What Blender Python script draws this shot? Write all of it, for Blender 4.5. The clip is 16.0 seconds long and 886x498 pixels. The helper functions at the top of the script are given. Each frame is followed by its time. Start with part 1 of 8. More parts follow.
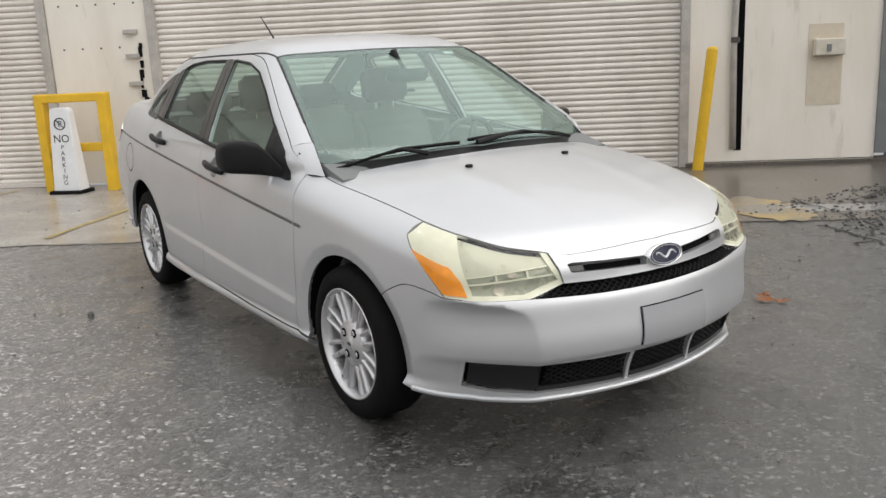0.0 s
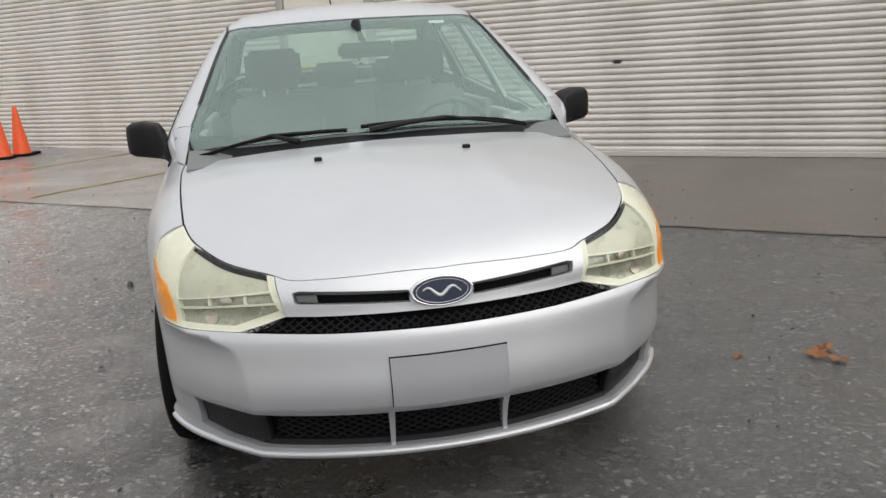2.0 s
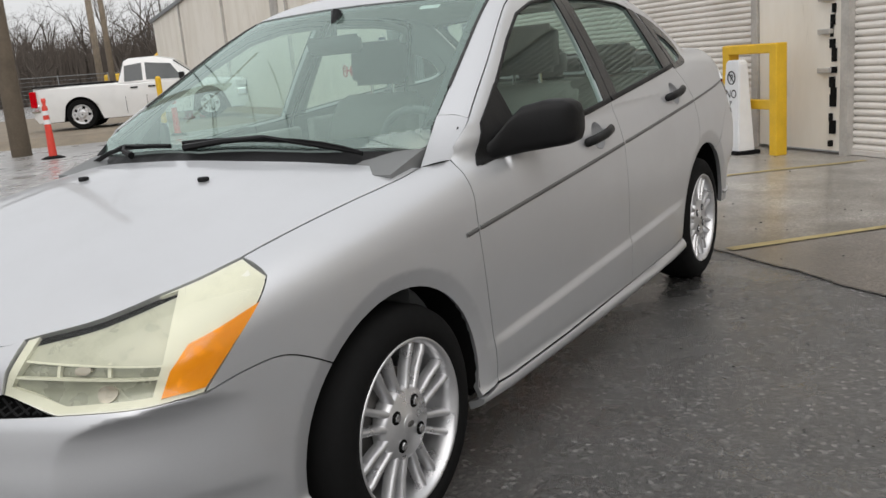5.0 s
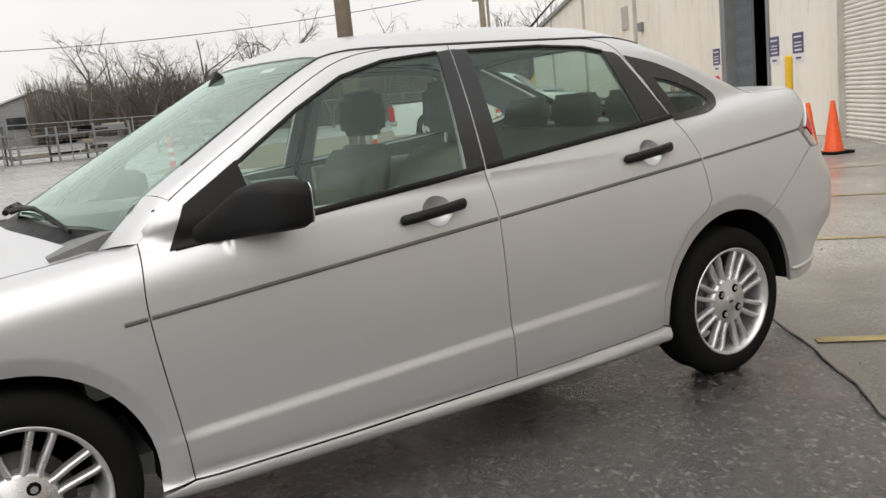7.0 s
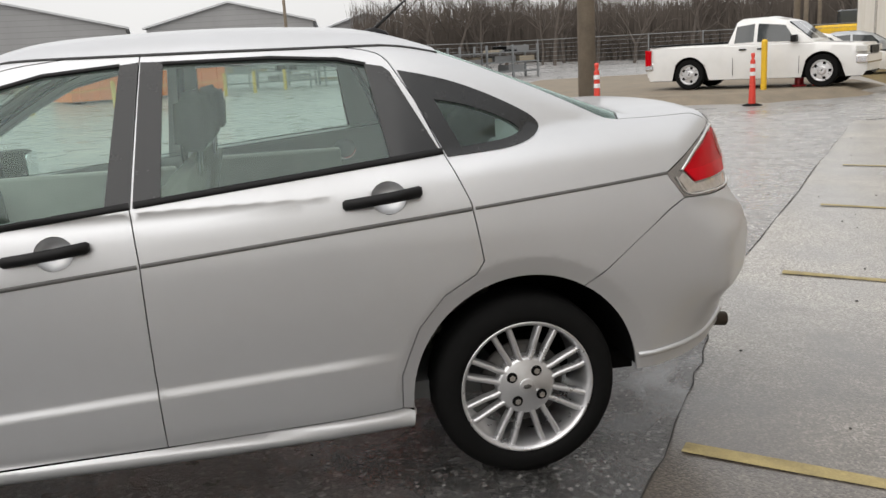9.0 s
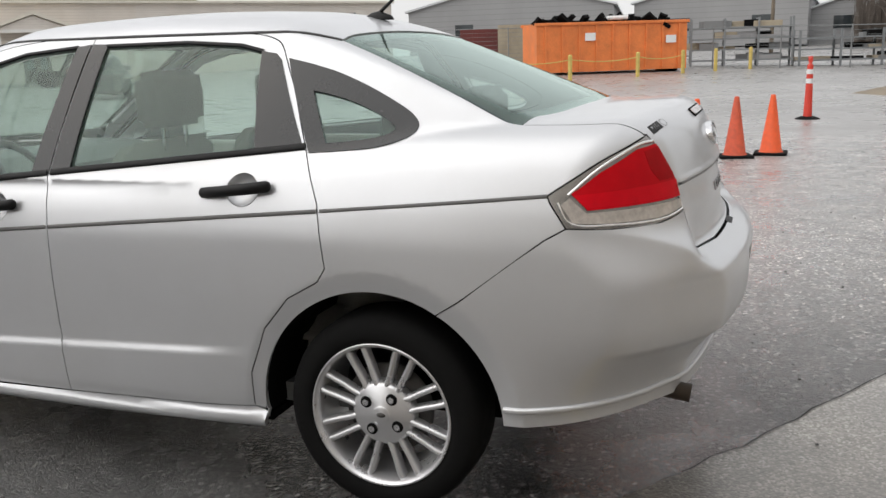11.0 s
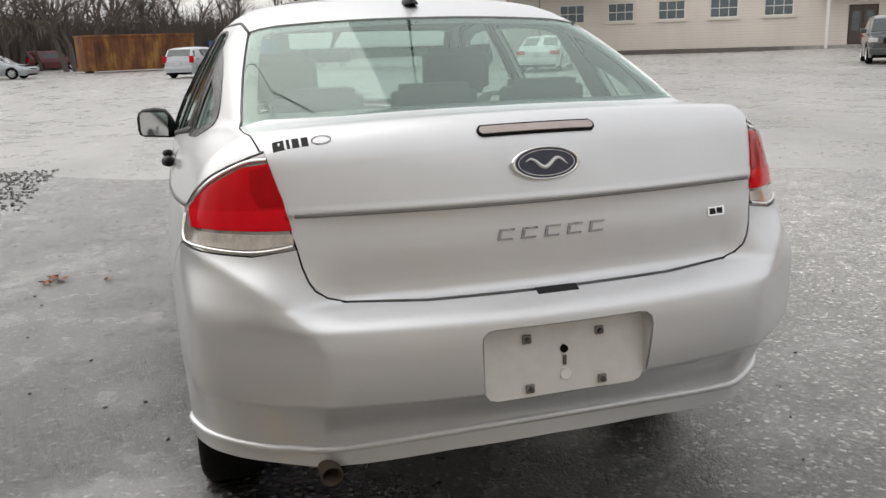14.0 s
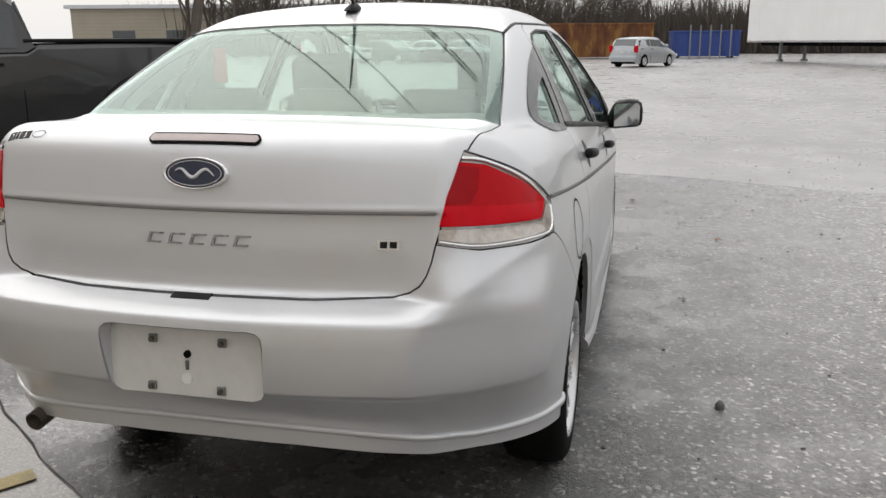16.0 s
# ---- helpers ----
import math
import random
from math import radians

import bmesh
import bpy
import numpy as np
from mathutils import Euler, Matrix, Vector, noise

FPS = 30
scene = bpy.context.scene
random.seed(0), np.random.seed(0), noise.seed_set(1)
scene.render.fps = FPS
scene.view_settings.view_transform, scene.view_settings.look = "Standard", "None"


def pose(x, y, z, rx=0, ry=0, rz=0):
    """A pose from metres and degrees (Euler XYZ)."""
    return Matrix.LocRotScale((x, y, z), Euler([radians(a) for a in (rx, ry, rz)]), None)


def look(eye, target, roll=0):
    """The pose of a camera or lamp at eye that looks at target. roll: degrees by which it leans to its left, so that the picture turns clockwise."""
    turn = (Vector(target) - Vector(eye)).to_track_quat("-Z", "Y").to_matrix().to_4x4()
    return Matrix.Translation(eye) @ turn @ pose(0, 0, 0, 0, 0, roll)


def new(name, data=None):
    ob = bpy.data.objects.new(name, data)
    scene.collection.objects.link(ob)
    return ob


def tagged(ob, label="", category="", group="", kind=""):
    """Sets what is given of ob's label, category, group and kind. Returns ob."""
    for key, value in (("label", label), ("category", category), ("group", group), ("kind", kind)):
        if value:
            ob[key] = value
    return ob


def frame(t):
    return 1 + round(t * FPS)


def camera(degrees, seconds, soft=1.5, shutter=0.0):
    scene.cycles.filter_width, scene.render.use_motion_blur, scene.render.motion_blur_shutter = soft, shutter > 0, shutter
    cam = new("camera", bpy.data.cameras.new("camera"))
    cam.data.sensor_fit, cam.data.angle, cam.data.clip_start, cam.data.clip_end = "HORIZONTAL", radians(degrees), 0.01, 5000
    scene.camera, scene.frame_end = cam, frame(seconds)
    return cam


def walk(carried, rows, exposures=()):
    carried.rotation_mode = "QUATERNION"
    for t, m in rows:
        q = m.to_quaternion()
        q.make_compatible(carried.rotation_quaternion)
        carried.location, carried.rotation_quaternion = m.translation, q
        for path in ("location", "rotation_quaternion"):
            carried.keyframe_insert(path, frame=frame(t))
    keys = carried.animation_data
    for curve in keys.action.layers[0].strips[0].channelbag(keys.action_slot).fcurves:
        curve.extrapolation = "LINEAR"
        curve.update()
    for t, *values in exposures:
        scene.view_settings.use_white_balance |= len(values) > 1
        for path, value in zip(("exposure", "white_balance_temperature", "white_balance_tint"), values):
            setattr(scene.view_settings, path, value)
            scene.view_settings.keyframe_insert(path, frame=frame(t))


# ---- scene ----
cam = camera(54.5, 16.0)
PATH = [
    (0, (4.112, -2.218, 1.387), (2.489, -1.143, 0.929), -2.7),
    (0.5, (4.197, -1.767, 1.359), (2.481, -0.847, 0.903), -2.7),
    (1, (4.186, -1.294, 1.313), (2.402, -0.529, 0.832), -3.5),
    (1.5, (4.189, -0.812, 1.302), (2.329, -0.254, 0.824), -3.9),
    (2, (4.234, -0.356, 1.291), (2.321, -0.021, 0.812), -3.9),
    (2.5, (4.132, 0.072, 1.236), (2.201, 0.228, 0.739), -4.3),
    (3, (4.018, 0.513, 1.208), (2.09, 0.328, 0.71), -5.1),
    (3.5, (3.791, 0.907, 1.182), (1.89, 0.489, 0.724), -4.9),
    (4, (3.55, 1.298, 1.171), (1.712, 0.636, 0.744), -5.4),
    (4.5, (3.291, 1.692, 1.174), (1.55, 0.805, 0.747), -4.9),
    (5, (2.93, 1.996, 1.181), (1.289, 0.938, 0.75), -4.9),
    (5.2, (2.793, 2.125, 1.177), (1.199, 0.991, 0.763), -4.9),
    (7.3, (1.122, 3.165, 1.208), (0.183, 1.431, 0.875), -4.1),
    (7.5, (0.923, 3.184, 1.237), (0.031, 1.426, 0.9), -2.7),
    (8, (0.411, 3.29, 1.271), (-0.243, 1.432, 0.927), -3.6),
    (8.5, (-0.079, 3.372, 1.315), (-0.582, 1.476, 0.924), -4.1),
    (8.7, (-0.29, 3.346, 1.338), (-0.742, 1.446, 0.908), -3.7),
    (10.8, (-2.181, 3.004, 1.319), (-1.566, 1.151, 0.887), -1.7),
    (11, (-2.317, 2.893, 1.302), (-1.616, 1.072, 0.863), -1.9),
    (11.5, (-2.655, 2.572, 1.291), (-1.734, 0.853, 0.852), -2.1),
    (12, (-3.023, 2.294, 1.308), (-1.889, 0.707, 0.867), -1.7),
    (12.5, (-3.301, 1.924, 1.291), (-1.975, 0.486, 0.875), -1.2),
    (13, (-3.605, 1.576, 1.292), (-2.038, 0.406, 0.874), -2.3),
    (13.5, (-3.815, 1.203, 1.288), (-2.057, 0.359, 0.844), -2.2),
    (14, (-3.927, 0.781, 1.304), (-2.063, 0.226, 0.838), -1.9),
    (14.5, (-4.05, 0.307, 1.315), (-2.125, 0.038, 0.846), -1.5),
    (15, (-4.042, -0.136, 1.326), (-2.101, -0.171, 0.842), -1),
    (15.5, (-4.057, -0.591, 1.334), (-2.128, -0.369, 0.853), -0.9),
    (16, (-3.941, -1.03, 1.327), (-2.052, -0.571, 0.859), -0.4),
]
# the clip's own camera darkens a little as the sky comes in, and its white balance drifts
walk(cam, [(t, look(e, g, r)) for t, e, g, r in PATH], [(0, 0.74, 6500, 10), (1.5, 0.63, 6450, 10), (3, 0.50, 6370, 10), (5, 0.48, 6400, 10), (7.5, 0.78, 6700, 10), (8.5, 0.68, 6600, 10), (11, 0.64, 6450, 10), (13, 0.70, 6550, 10), (14.5, 0.78, 6520, 10), (16, 0.70, 6520, 10)])

# ---------------------------------------------------------------- daylight under a bright overcast sky
world = bpy.data.worlds.new("sky")
scene.world = world
world.use_nodes = True
nt = world.node_tree
nt.nodes.clear()
sky = nt.nodes.new("ShaderNodeTexSky")
sky.sky_type = "NISHITA"
sky.sun_disc = False
sky.sun_elevation = radians(48)
sky.sun_rotation = radians(60)
sky.air_density, sky.dust_density, sky.ozone_density = 1.0, 4.0, 1.0
grey = nt.nodes.new("ShaderNodeMixRGB")
grey.inputs[0].default_value = 0.88
grey.inputs[2].default_value = (7.6, 7.55, 7.5, 1)
bg = nt.nodes.new("ShaderNodeBackground")
bg.inputs[1].default_value = 0.086
out = nt.nodes.new("ShaderNodeOutputWorld")
nt.links.new(sky.outputs[0], grey.inputs[1])
# an overcast sky is brighter overhead than at the horizon
coord = nt.nodes.new("ShaderNodeTexCoord")
axes = nt.nodes.new("ShaderNodeSeparateXYZ")
lift = nt.nodes.new("ShaderNodeMapRange")
lift.inputs[1].default_value, lift.inputs[2].default_value = 0.0, 1.0
lift.inputs[3].default_value, lift.inputs[4].default_value = 0.90, 1.20
cloud = nt.nodes.new("ShaderNodeTexNoise")
cloud.inputs["Scale"].default_value, cloud.inputs["Detail"].default_value = 2.2, 5
soft = nt.nodes.new("ShaderNodeMapRange")
soft.inputs[1].default_value, soft.inputs[2].default_value = 0.3, 0.7
soft.inputs[3].default_value, soft.inputs[4].default_value = 0.93, 1.06
gain = nt.nodes.new("ShaderNodeMath")
gain.operation = "MULTIPLY"
scaled = nt.nodes.new("ShaderNodeVectorMath")
scaled.operation = "SCALE"
nt.links.new(coord.outputs["Generated"], axes.inputs[0])
nt.links.new(coord.outputs["Generated"], cloud.inputs["Vector"])
nt.links.new(axes.outputs[2], lift.inputs[0])
nt.links.new(cloud.outputs["Fac"], soft.inputs[0])
nt.links.new(lift.outputs[0], gain.inputs[0])
nt.links.new(soft.outputs[0], gain.inputs[1])
nt.links.new(grey.outputs[0], scaled.inputs[0])
nt.links.new(gain.outputs[0], scaled.inputs["Scale"])
nt.links.new(scaled.outputs[0], bg.inputs[0])
nt.links.new(bg.outputs[0], out.inputs[0])
sun = bpy.data.lights.new("sun", "SUN")
sun.energy, sun.angle, sun.color = 1.0, radians(80), (1.0, 0.97, 0.93)
sun_ob = new("sun", sun)
sun_ob.matrix_basis = look((18, 18, 30), (0, 0, 0))
# ---------------------------------------------------------------- helpers of this scene
def mesh_ob(name, verts, faces, material=None, parent=None, label="", smooth=True, normals=None):
    me = bpy.data.meshes.new(name)
    me.from_pydata([tuple(v) for v in verts], [], [tuple(f) for f in faces])
    me.validate()
    if smooth:
        me.polygons.foreach_set("use_smooth", [True] * len(me.polygons))
    if normals is not None and len(normals) == len(me.vertices):
        me.normals_split_custom_set_from_vertices([tuple(n) for n in normals])
    if material:
        me.materials.append(material)
    ob = new(name, me)
    if parent:
        ob.parent = parent
    if label:
        tagged(ob, label)
    return ob


def part(name, bm, material, parent, label="", smooth=False):
    me = bpy.data.meshes.new(name)
    bmesh.ops.recalc_face_normals(bm, faces=bm.faces)
    bm.to_mesh(me)
    bm.free()
    if smooth:
        me.polygons.foreach_set("use_smooth", [True] * len(me.polygons))
    if material:
        me.materials.append(material)
    ob = new(name, me)
    if parent:
        ob.parent = parent
    if label:
        tagged(ob, label)
    return ob


def box(bm, x0, x1, y0, y1, z0, z1, m=None, bevel=0.0):
    vs = bmesh.ops.create_cube(bm, size=1)["verts"]
    for v in vs:
        v.co = Vector((x0 + (v.co.x + 0.5) * (x1 - x0), y0 + (v.co.y + 0.5) * (y1 - y0), z0 + (v.co.z + 0.5) * (z1 - z0)))
    if bevel:
        es = list({e for v in vs for e in v.link_edges})
        got = bmesh.ops.bevel(bm, geom=es, offset=bevel, segments=2, affect="EDGES", profile=0.5)
        vs = list({v for f in got["faces"] for v in f.verts} | {v for v in vs if v.is_valid})
    if m:
        for v in vs:
            v.co = m @ v.co
    return vs


def cyl(bm, p0, p1, r0, r1=None, n=16, caps=True):
    p0, p1 = Vector(p0), Vector(p1)
    r1 = r0 if r1 is None else r1
    d = p1 - p0
    q = d.to_track_quat("Z", "Y").to_matrix().to_4x4()
    got = bmesh.ops.create_cone(bm, cap_ends=caps, segments=n, radius1=max(r0, 1e-4), radius2=max(r1, 1e-4), depth=d.length)
    m = Matrix.Translation((p0 + p1) / 2) @ q
    for v in got["verts"]:
        v.co = m @ v.co
    return got["verts"]


def tube(bm, pts, r, n=6):
    """A round tube along a line of points; r one radius or one for each point."""
    pts = [Vector(p) for p in pts]
    rs = r if isinstance(r, (list, tuple)) else [r] * len(pts)
    rings = []
    side = None
    for i, p in enumerate(pts):
        d = (pts[min(i + 1, len(pts) - 1)] - pts[max(i - 1, 0)]).normalized()
        if side is None:
            side = d.orthogonal().normalized()
        side = (side - d * side.dot(d)).normalized()
        up = d.cross(side)
        rings.append([bm.verts.new(p + (side * math.cos(a) + up * math.sin(a)) * rs[i]) for a in [2 * math.pi * k / n for k in range(n)]])
    for a, b in zip(rings, rings[1:]):
        for k in range(n):
            bm.faces.new((a[k], a[(k + 1) % n], b[(k + 1) % n], b[k]))
    bm.faces.new(list(reversed(rings[0])))
    bm.faces.new(rings[-1])


def lathe(bm, prof, n=32, axis="Z", m=None):
    """Turns a profile of (radius, height) round an axis."""
    rings = []
    for r, h in prof:
        ring = []
        for k in range(n):
            a = 2 * math.pi * k / n
            c, s = r * math.cos(a), r * math.sin(a)
            p = Vector((c, s, h)) if axis == "Z" else Vector((c, h, s))
            ring.append(bm.verts.new(m @ p if m else p))
        rings.append(ring)
    for a, b in zip(rings, rings[1:]):
        for k in range(n):
            bm.faces.new((a[k], a[(k + 1) % n], b[(k + 1) % n], b[k]))
    return rings


def prism(bm, outline, d0, d1, put):
    """A slab with a 2D outline between depths d0 and d1; put maps (a, b, depth) to a place."""
    lo = [bm.verts.new(put(a, b, d0)) for a, b in outline]
    hi = [bm.verts.new(put(a, b, d1)) for a, b in outline]
    n = len(outline)
    bm.faces.new(lo)
    bm.faces.new(hi)
    for k in range(n):
        bm.faces.new((lo[k], lo[(k + 1) % n], hi[(k + 1) % n], hi[k]))


def empty(name, m=None, label="", category="", group="", kind=""):
    ob = new(name)
    ob.empty_display_size = 0.2
    if m is not None:
        ob.matrix_basis = m
    return tagged(ob, label, category, group, kind)


# ---- smooth curves through a few knots
def curve(*knots):
    xs = np.array([k[0] for k in knots], float)
    ys = np.array([k[1] for k in knots], float)
    h = np.diff(xs)
    s = np.diff(ys) / h
    m = np.zeros(len(xs))
    for i in range(1, len(xs) - 1):
        if s[i - 1] * s[i] > 0:
            w1, w2 = 2 * h[i] + h[i - 1], h[i] + 2 * h[i - 1]
            m[i] = (w1 + w2) / (w1 / s[i - 1] + w2 / s[i])
    m[0], m[-1] = s[0], s[-1]

    def at(x):
        x = np.clip(np.asarray(x, float), xs[0], xs[-1])
        i = np.clip(np.searchsorted(xs, x) - 1, 0, len(xs) - 2)
        t = (x - xs[i]) / h[i]
        return ((1 + 2 * t) * (1 - t) ** 2 * ys[i] + t * (1 - t) ** 2 * h[i] * m[i] + t * t * (3 - 2 * t) * ys[i + 1] + t * t * (t - 1) * h[i] * m[i + 1])

    return at


def smax(a, b, k):
    h = np.clip(0.5 + 0.5 * (a - b) / k, 0, 1)
    return b + (a - b) * h + k * h * (1 - h)


def smin(a, b, k):
    return -smax(-a, -b, k)


def step(a, b, x):
    t = np.clip((x - a) / (b - a), 0, 1)
    return t * t * (3 - 2 * t)


# ---------------------------------------------------------------- materials
class Mat:
    def __init__(self, name):
        self.m = bpy.data.materials.new(name)
        self.m.use_nodes = True
        self.t = self.m.node_tree
        self.b = self.t.nodes["Principled BSDF"]
        self.co = None

    def n(self, kind, **props):
        node = self.t.nodes.new(kind)
        for k, v in props.items():
            if k == "operation":
                node.operation = v
            elif k == "blend_type":
                node.blend_type = v
            elif k == "feature":
                node.feature = v
            elif k == "wave_type":
                node.wave_type = v
        return node

    def link(self, a, b):
        self.t.links.new(a, b)

    def coord(self):
        if self.co is None:
            g = self.n("ShaderNodeNewGeometry")
            self.co = g.outputs["Position"]
        return self.co

    def noise(self, scale, detail=4, rough=0.55, stretch=None):
        nz = self.n("ShaderNodeTexNoise")
        nz.inputs["Scale"].default_value, nz.inputs["Detail"].default_value, nz.inputs["Roughness"].default_value = scale, detail, rough
        if stretch:
            mp = self.n("ShaderNodeMapping")
            mp.inputs["Scale"].default_value = stretch
            self.link(self.coord(), mp.inputs["Vector"])
            self.link(mp.outputs[0], nz.inputs["Vector"])
        else:
            self.link(self.coord(), nz.inputs["Vector"])
        return nz.outputs["Fac"]

    def voro(self, scale, feature="F1"):
        v = self.n("ShaderNodeTexVoronoi", feature=feature)
        v.inputs["Scale"].default_value = scale
        self.link(self.coord(), v.inputs["Vector"])
        return v

    def ramp(self, fac, *stops):
        r = self.n("ShaderNodeValToRGB")
        el = r.color_ramp.elements
        while len(el) < len(stops):
            el.new(0.5)
        for e, (p, c) in zip(el, stops):
            e.position = p
            e.color = (*c, 1) if len(c) == 3 else c
        self.link(fac, r.inputs[0])
        return r.outputs[0]

    def mix(self, fac, a, b, blend="MIX"):
        x = self.n("ShaderNodeMixRGB", blend_type=blend)
        for v, s in ((fac, x.inputs[0]), (a, x.inputs[1]), (b, x.inputs[2])):
            if hasattr(v, "links"):
                self.link(v, s)
            elif isinstance(v, (int, float)):
                s.default_value = v
            else:
                s.default_value = (*v, 1)
        return x.outputs[0]

    def math(self, op, a, b=0.0):
        x = self.n("ShaderNodeMath", operation=op)
        for v, s in ((a, x.inputs[0]), (b, x.inputs[1])):
            if hasattr(v, "links"):
                self.link(v, s)
            else:
                s.default_value = v
        return x.outputs[0]

    def put(self, **kw):
        for k, v in kw.items():
            s = self.b.inputs[{"color": "Base Color", "rough": "Roughness", "metal": "Metallic", "coat": "Coat Weight", "coat_rough": "Coat Roughness", "spec": "Specular IOR Level", "alpha": "Alpha", "trans": "Transmission Weight", "ior": "IOR", "emit": "Emission Color", "emit_strength": "Emission Strength"}[k]]
            if hasattr(v, "links"):
                self.link(v, s)
            elif isinstance(v, (int, float)):
                s.default_value = v
            else:
                s.default_value = (*v, 1)
        return self

    def bump(self, height, strength=0.3, dist=0.01):
        bp = self.n("ShaderNodeBump")
        bp.inputs["Strength"].default_value, bp.inputs["Distance"].default_value = strength, dist
        self.link(height, bp.inputs["Height"])
        self.link(bp.outputs[0], self.b.inputs["Normal"])
        return self


def plain(name, color, rough=0.6, metal=0.0, vary=0.12, scale=14.0, bump=0.0, **kw):
    """A painted or moulded surface with soft blotches and fine grain."""
    m = Mat(name)
    a = m.noise(scale, 5)
    b = m.noise(scale * 9, 3)
    f = m.math("ADD", m.math("MULTIPLY", a, 0.7), m.math("MULTIPLY", b, 0.3))
    dark = tuple(c * (1 - vary) for c in color)
    light = tuple(min(1, c * (1 + vary)) for c in color)
    m.put(color=m.ramp(f, (0.3, dark), (0.7, light)), metal=metal, **kw)
    m.put(rough=m.ramp(a, (0.3, (max(0.03, rough - 0.08),) * 3), (0.7, (min(1, rough + 0.08),) * 3)))
    if bump:
        m.bump(b, bump, 0.004)
    return m.m


def paint_silver():
    m = Mat("silver_paint")
    flake = m.voro(900).outputs["Color"]
    dirt = m.noise(2.2, 6, 0.6)
    c = m.mix(m.math("MULTIPLY", flake, 0.16), (0.575, 0.584, 0.600), (0.71, 0.72, 0.74))
    c = m.mix(m.ramp(dirt, (0.45, (0, 0, 0)), (0.8, (0.16, 0.16, 0.16))), c, (0.38, 0.37, 0.35))
    m.put(color=c, metal=0.62, rough=m.ramp(dirt, (0.3, (0.36,) * 3), (0.75, (0.44,) * 3)), coat=0.55, coat_rough=0.06)
    return m.m


def glass(name, tint, haze=0.10, ior=2.0, sheen=(0.86, 1.0, 0.95)):
    """Thin tinted glass: clear through, with a sharp gloss."""
    m = Mat(name)
    t = m.t
    clear = m.n("ShaderNodeBsdfTransparent")
    clear.inputs[0].default_value = (*tint, 1)
    gloss = m.n("ShaderNodeBsdfGlossy")
    gloss.inputs["Roughness"].default_value = 0.02
    gloss.inputs["Color"].default_value = (*sheen, 1)
    # the gloss grows towards grazing views, alike on both faces of the thin pane
    lw = m.n("ShaderNodeLayerWeight")
    lw.inputs["Blend"].default_value = 0.5
    f0 = ((ior - 1) / (ior + 1)) ** 2
    shine = m.math("ADD", m.math("MULTIPLY", m.math("POWER", lw.outputs["Facing"], 5.0), 1 - f0), f0)
    mx = m.n("ShaderNodeMixShader")
    m.link(shine, mx.inputs[0])
    m.link(clear.outputs[0], mx.inputs[1])
    m.link(gloss.outputs[0], mx.inputs[2])
    # a thin dusty film; its pale green also stands in for reflected sky
    film = m.n("ShaderNodeBsdfDiffuse")
    film.inputs[0].default_value = (0.58, 0.76, 0.69, 1)
    dust_veil = m.n("ShaderNodeMixShader")
    m.link(m.ramp(m.noise(2.0, 2, 0.5), (0.3, (haze * 0.9,) * 3), (0.75, (haze * 1.1,) * 3)), dust_veil.inputs[0])
    m.link(mx.outputs[0], dust_veil.inputs[1])
    m.link(film.outputs[0], dust_veil.inputs[2])
    m.link(dust_veil.outputs[0], t.nodes["Material Output"].inputs[0])
    return m.m


def asphalt():
    m = Mat("wet_asphalt")
    st = m.voro(72)
    stone = m.ramp(st.outputs["Color"], (0.0, (0.005, 0.005, 0.0051)), (0.5, (0.021, 0.0207, 0.0204)), (0.78, (0.085, 0.083, 0.081)), (1.0, (0.46, 0.45, 0.435)))
    fine = m.voro(190)
    big = m.noise(0.55, 6, 0.6)
    mid = m.noise(3.1, 5, 0.6)
    c = m.mix(0.28, stone, m.ramp(fine.outputs["Color"], (0.0, (0.015, 0.015, 0.015)), (1.0, (0.24, 0.235, 0.228))))
    c = m.mix(m.ramp(mid, (0.35, (0, 0, 0)), (0.7, (0.38, 0.38, 0.38))), c, (0.016, 0.0155, 0.015))
    # paler towards -y: the wet ground's sky sheen, put into the base colour
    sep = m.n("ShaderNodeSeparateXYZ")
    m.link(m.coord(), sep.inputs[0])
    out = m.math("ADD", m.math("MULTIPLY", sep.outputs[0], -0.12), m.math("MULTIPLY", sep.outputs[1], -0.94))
    wet_sheen = m.ramp(m.math("ADD", m.math("MULTIPLY", out, 0.12), m.math("MULTIPLY", mid, 0.25)), (0.17, (0, 0, 0)), (0.47, (1.0, 1.0, 1.0)))
    c = m.mix(wet_sheen, c, m.mix(1.0, c, (4.8, 4.74, 4.66), "MULTIPLY"))
    blot = m.math("ADD", m.math("MULTIPLY", big, 0.6), m.math("MULTIPLY", mid, 0.4))
    wet = m.ramp(blot, (0.46, (0, 0, 0)), (0.58, (1, 1, 1)))
    c = m.mix(m.math("MULTIPLY", wet, 0.35), c, m.mix(1.0, c, (0.5, 0.5, 0.5), "MULTIPLY"))
    m.put(color=c, rough=m.mix(wet, (0.42, 0.42, 0.42), (0.20, 0.20, 0.20)), spec=0.6, coat=m.mix(wet, (0.8, 0.8, 0.8), (1.0, 1.0, 1.0)), coat_rough=m.mix(wet, (0.28, 0.28, 0.28), (0.12, 0.12, 0.12)))
    h = m.math("ADD", m.math("ADD", m.math("MULTIPLY", st.outputs["Distance"], -0.45), m.math("MULTIPLY", mid, 0.4)), m.math("MULTIPLY", m.noise(170, 4, 0.75), 0.9))
    m.bump(h, 0.8, 0.008)
    rough_bump = m.b.inputs["Normal"].links[0].from_node
    m.link(m.mix(wet, (0.9, 0.9, 0.9), (0.30, 0.30, 0.30)), rough_bump.inputs["Strength"])
    m.link(m.b.inputs["Normal"].links[0].from_socket, m.b.inputs["Coat Normal"])
    return m.m


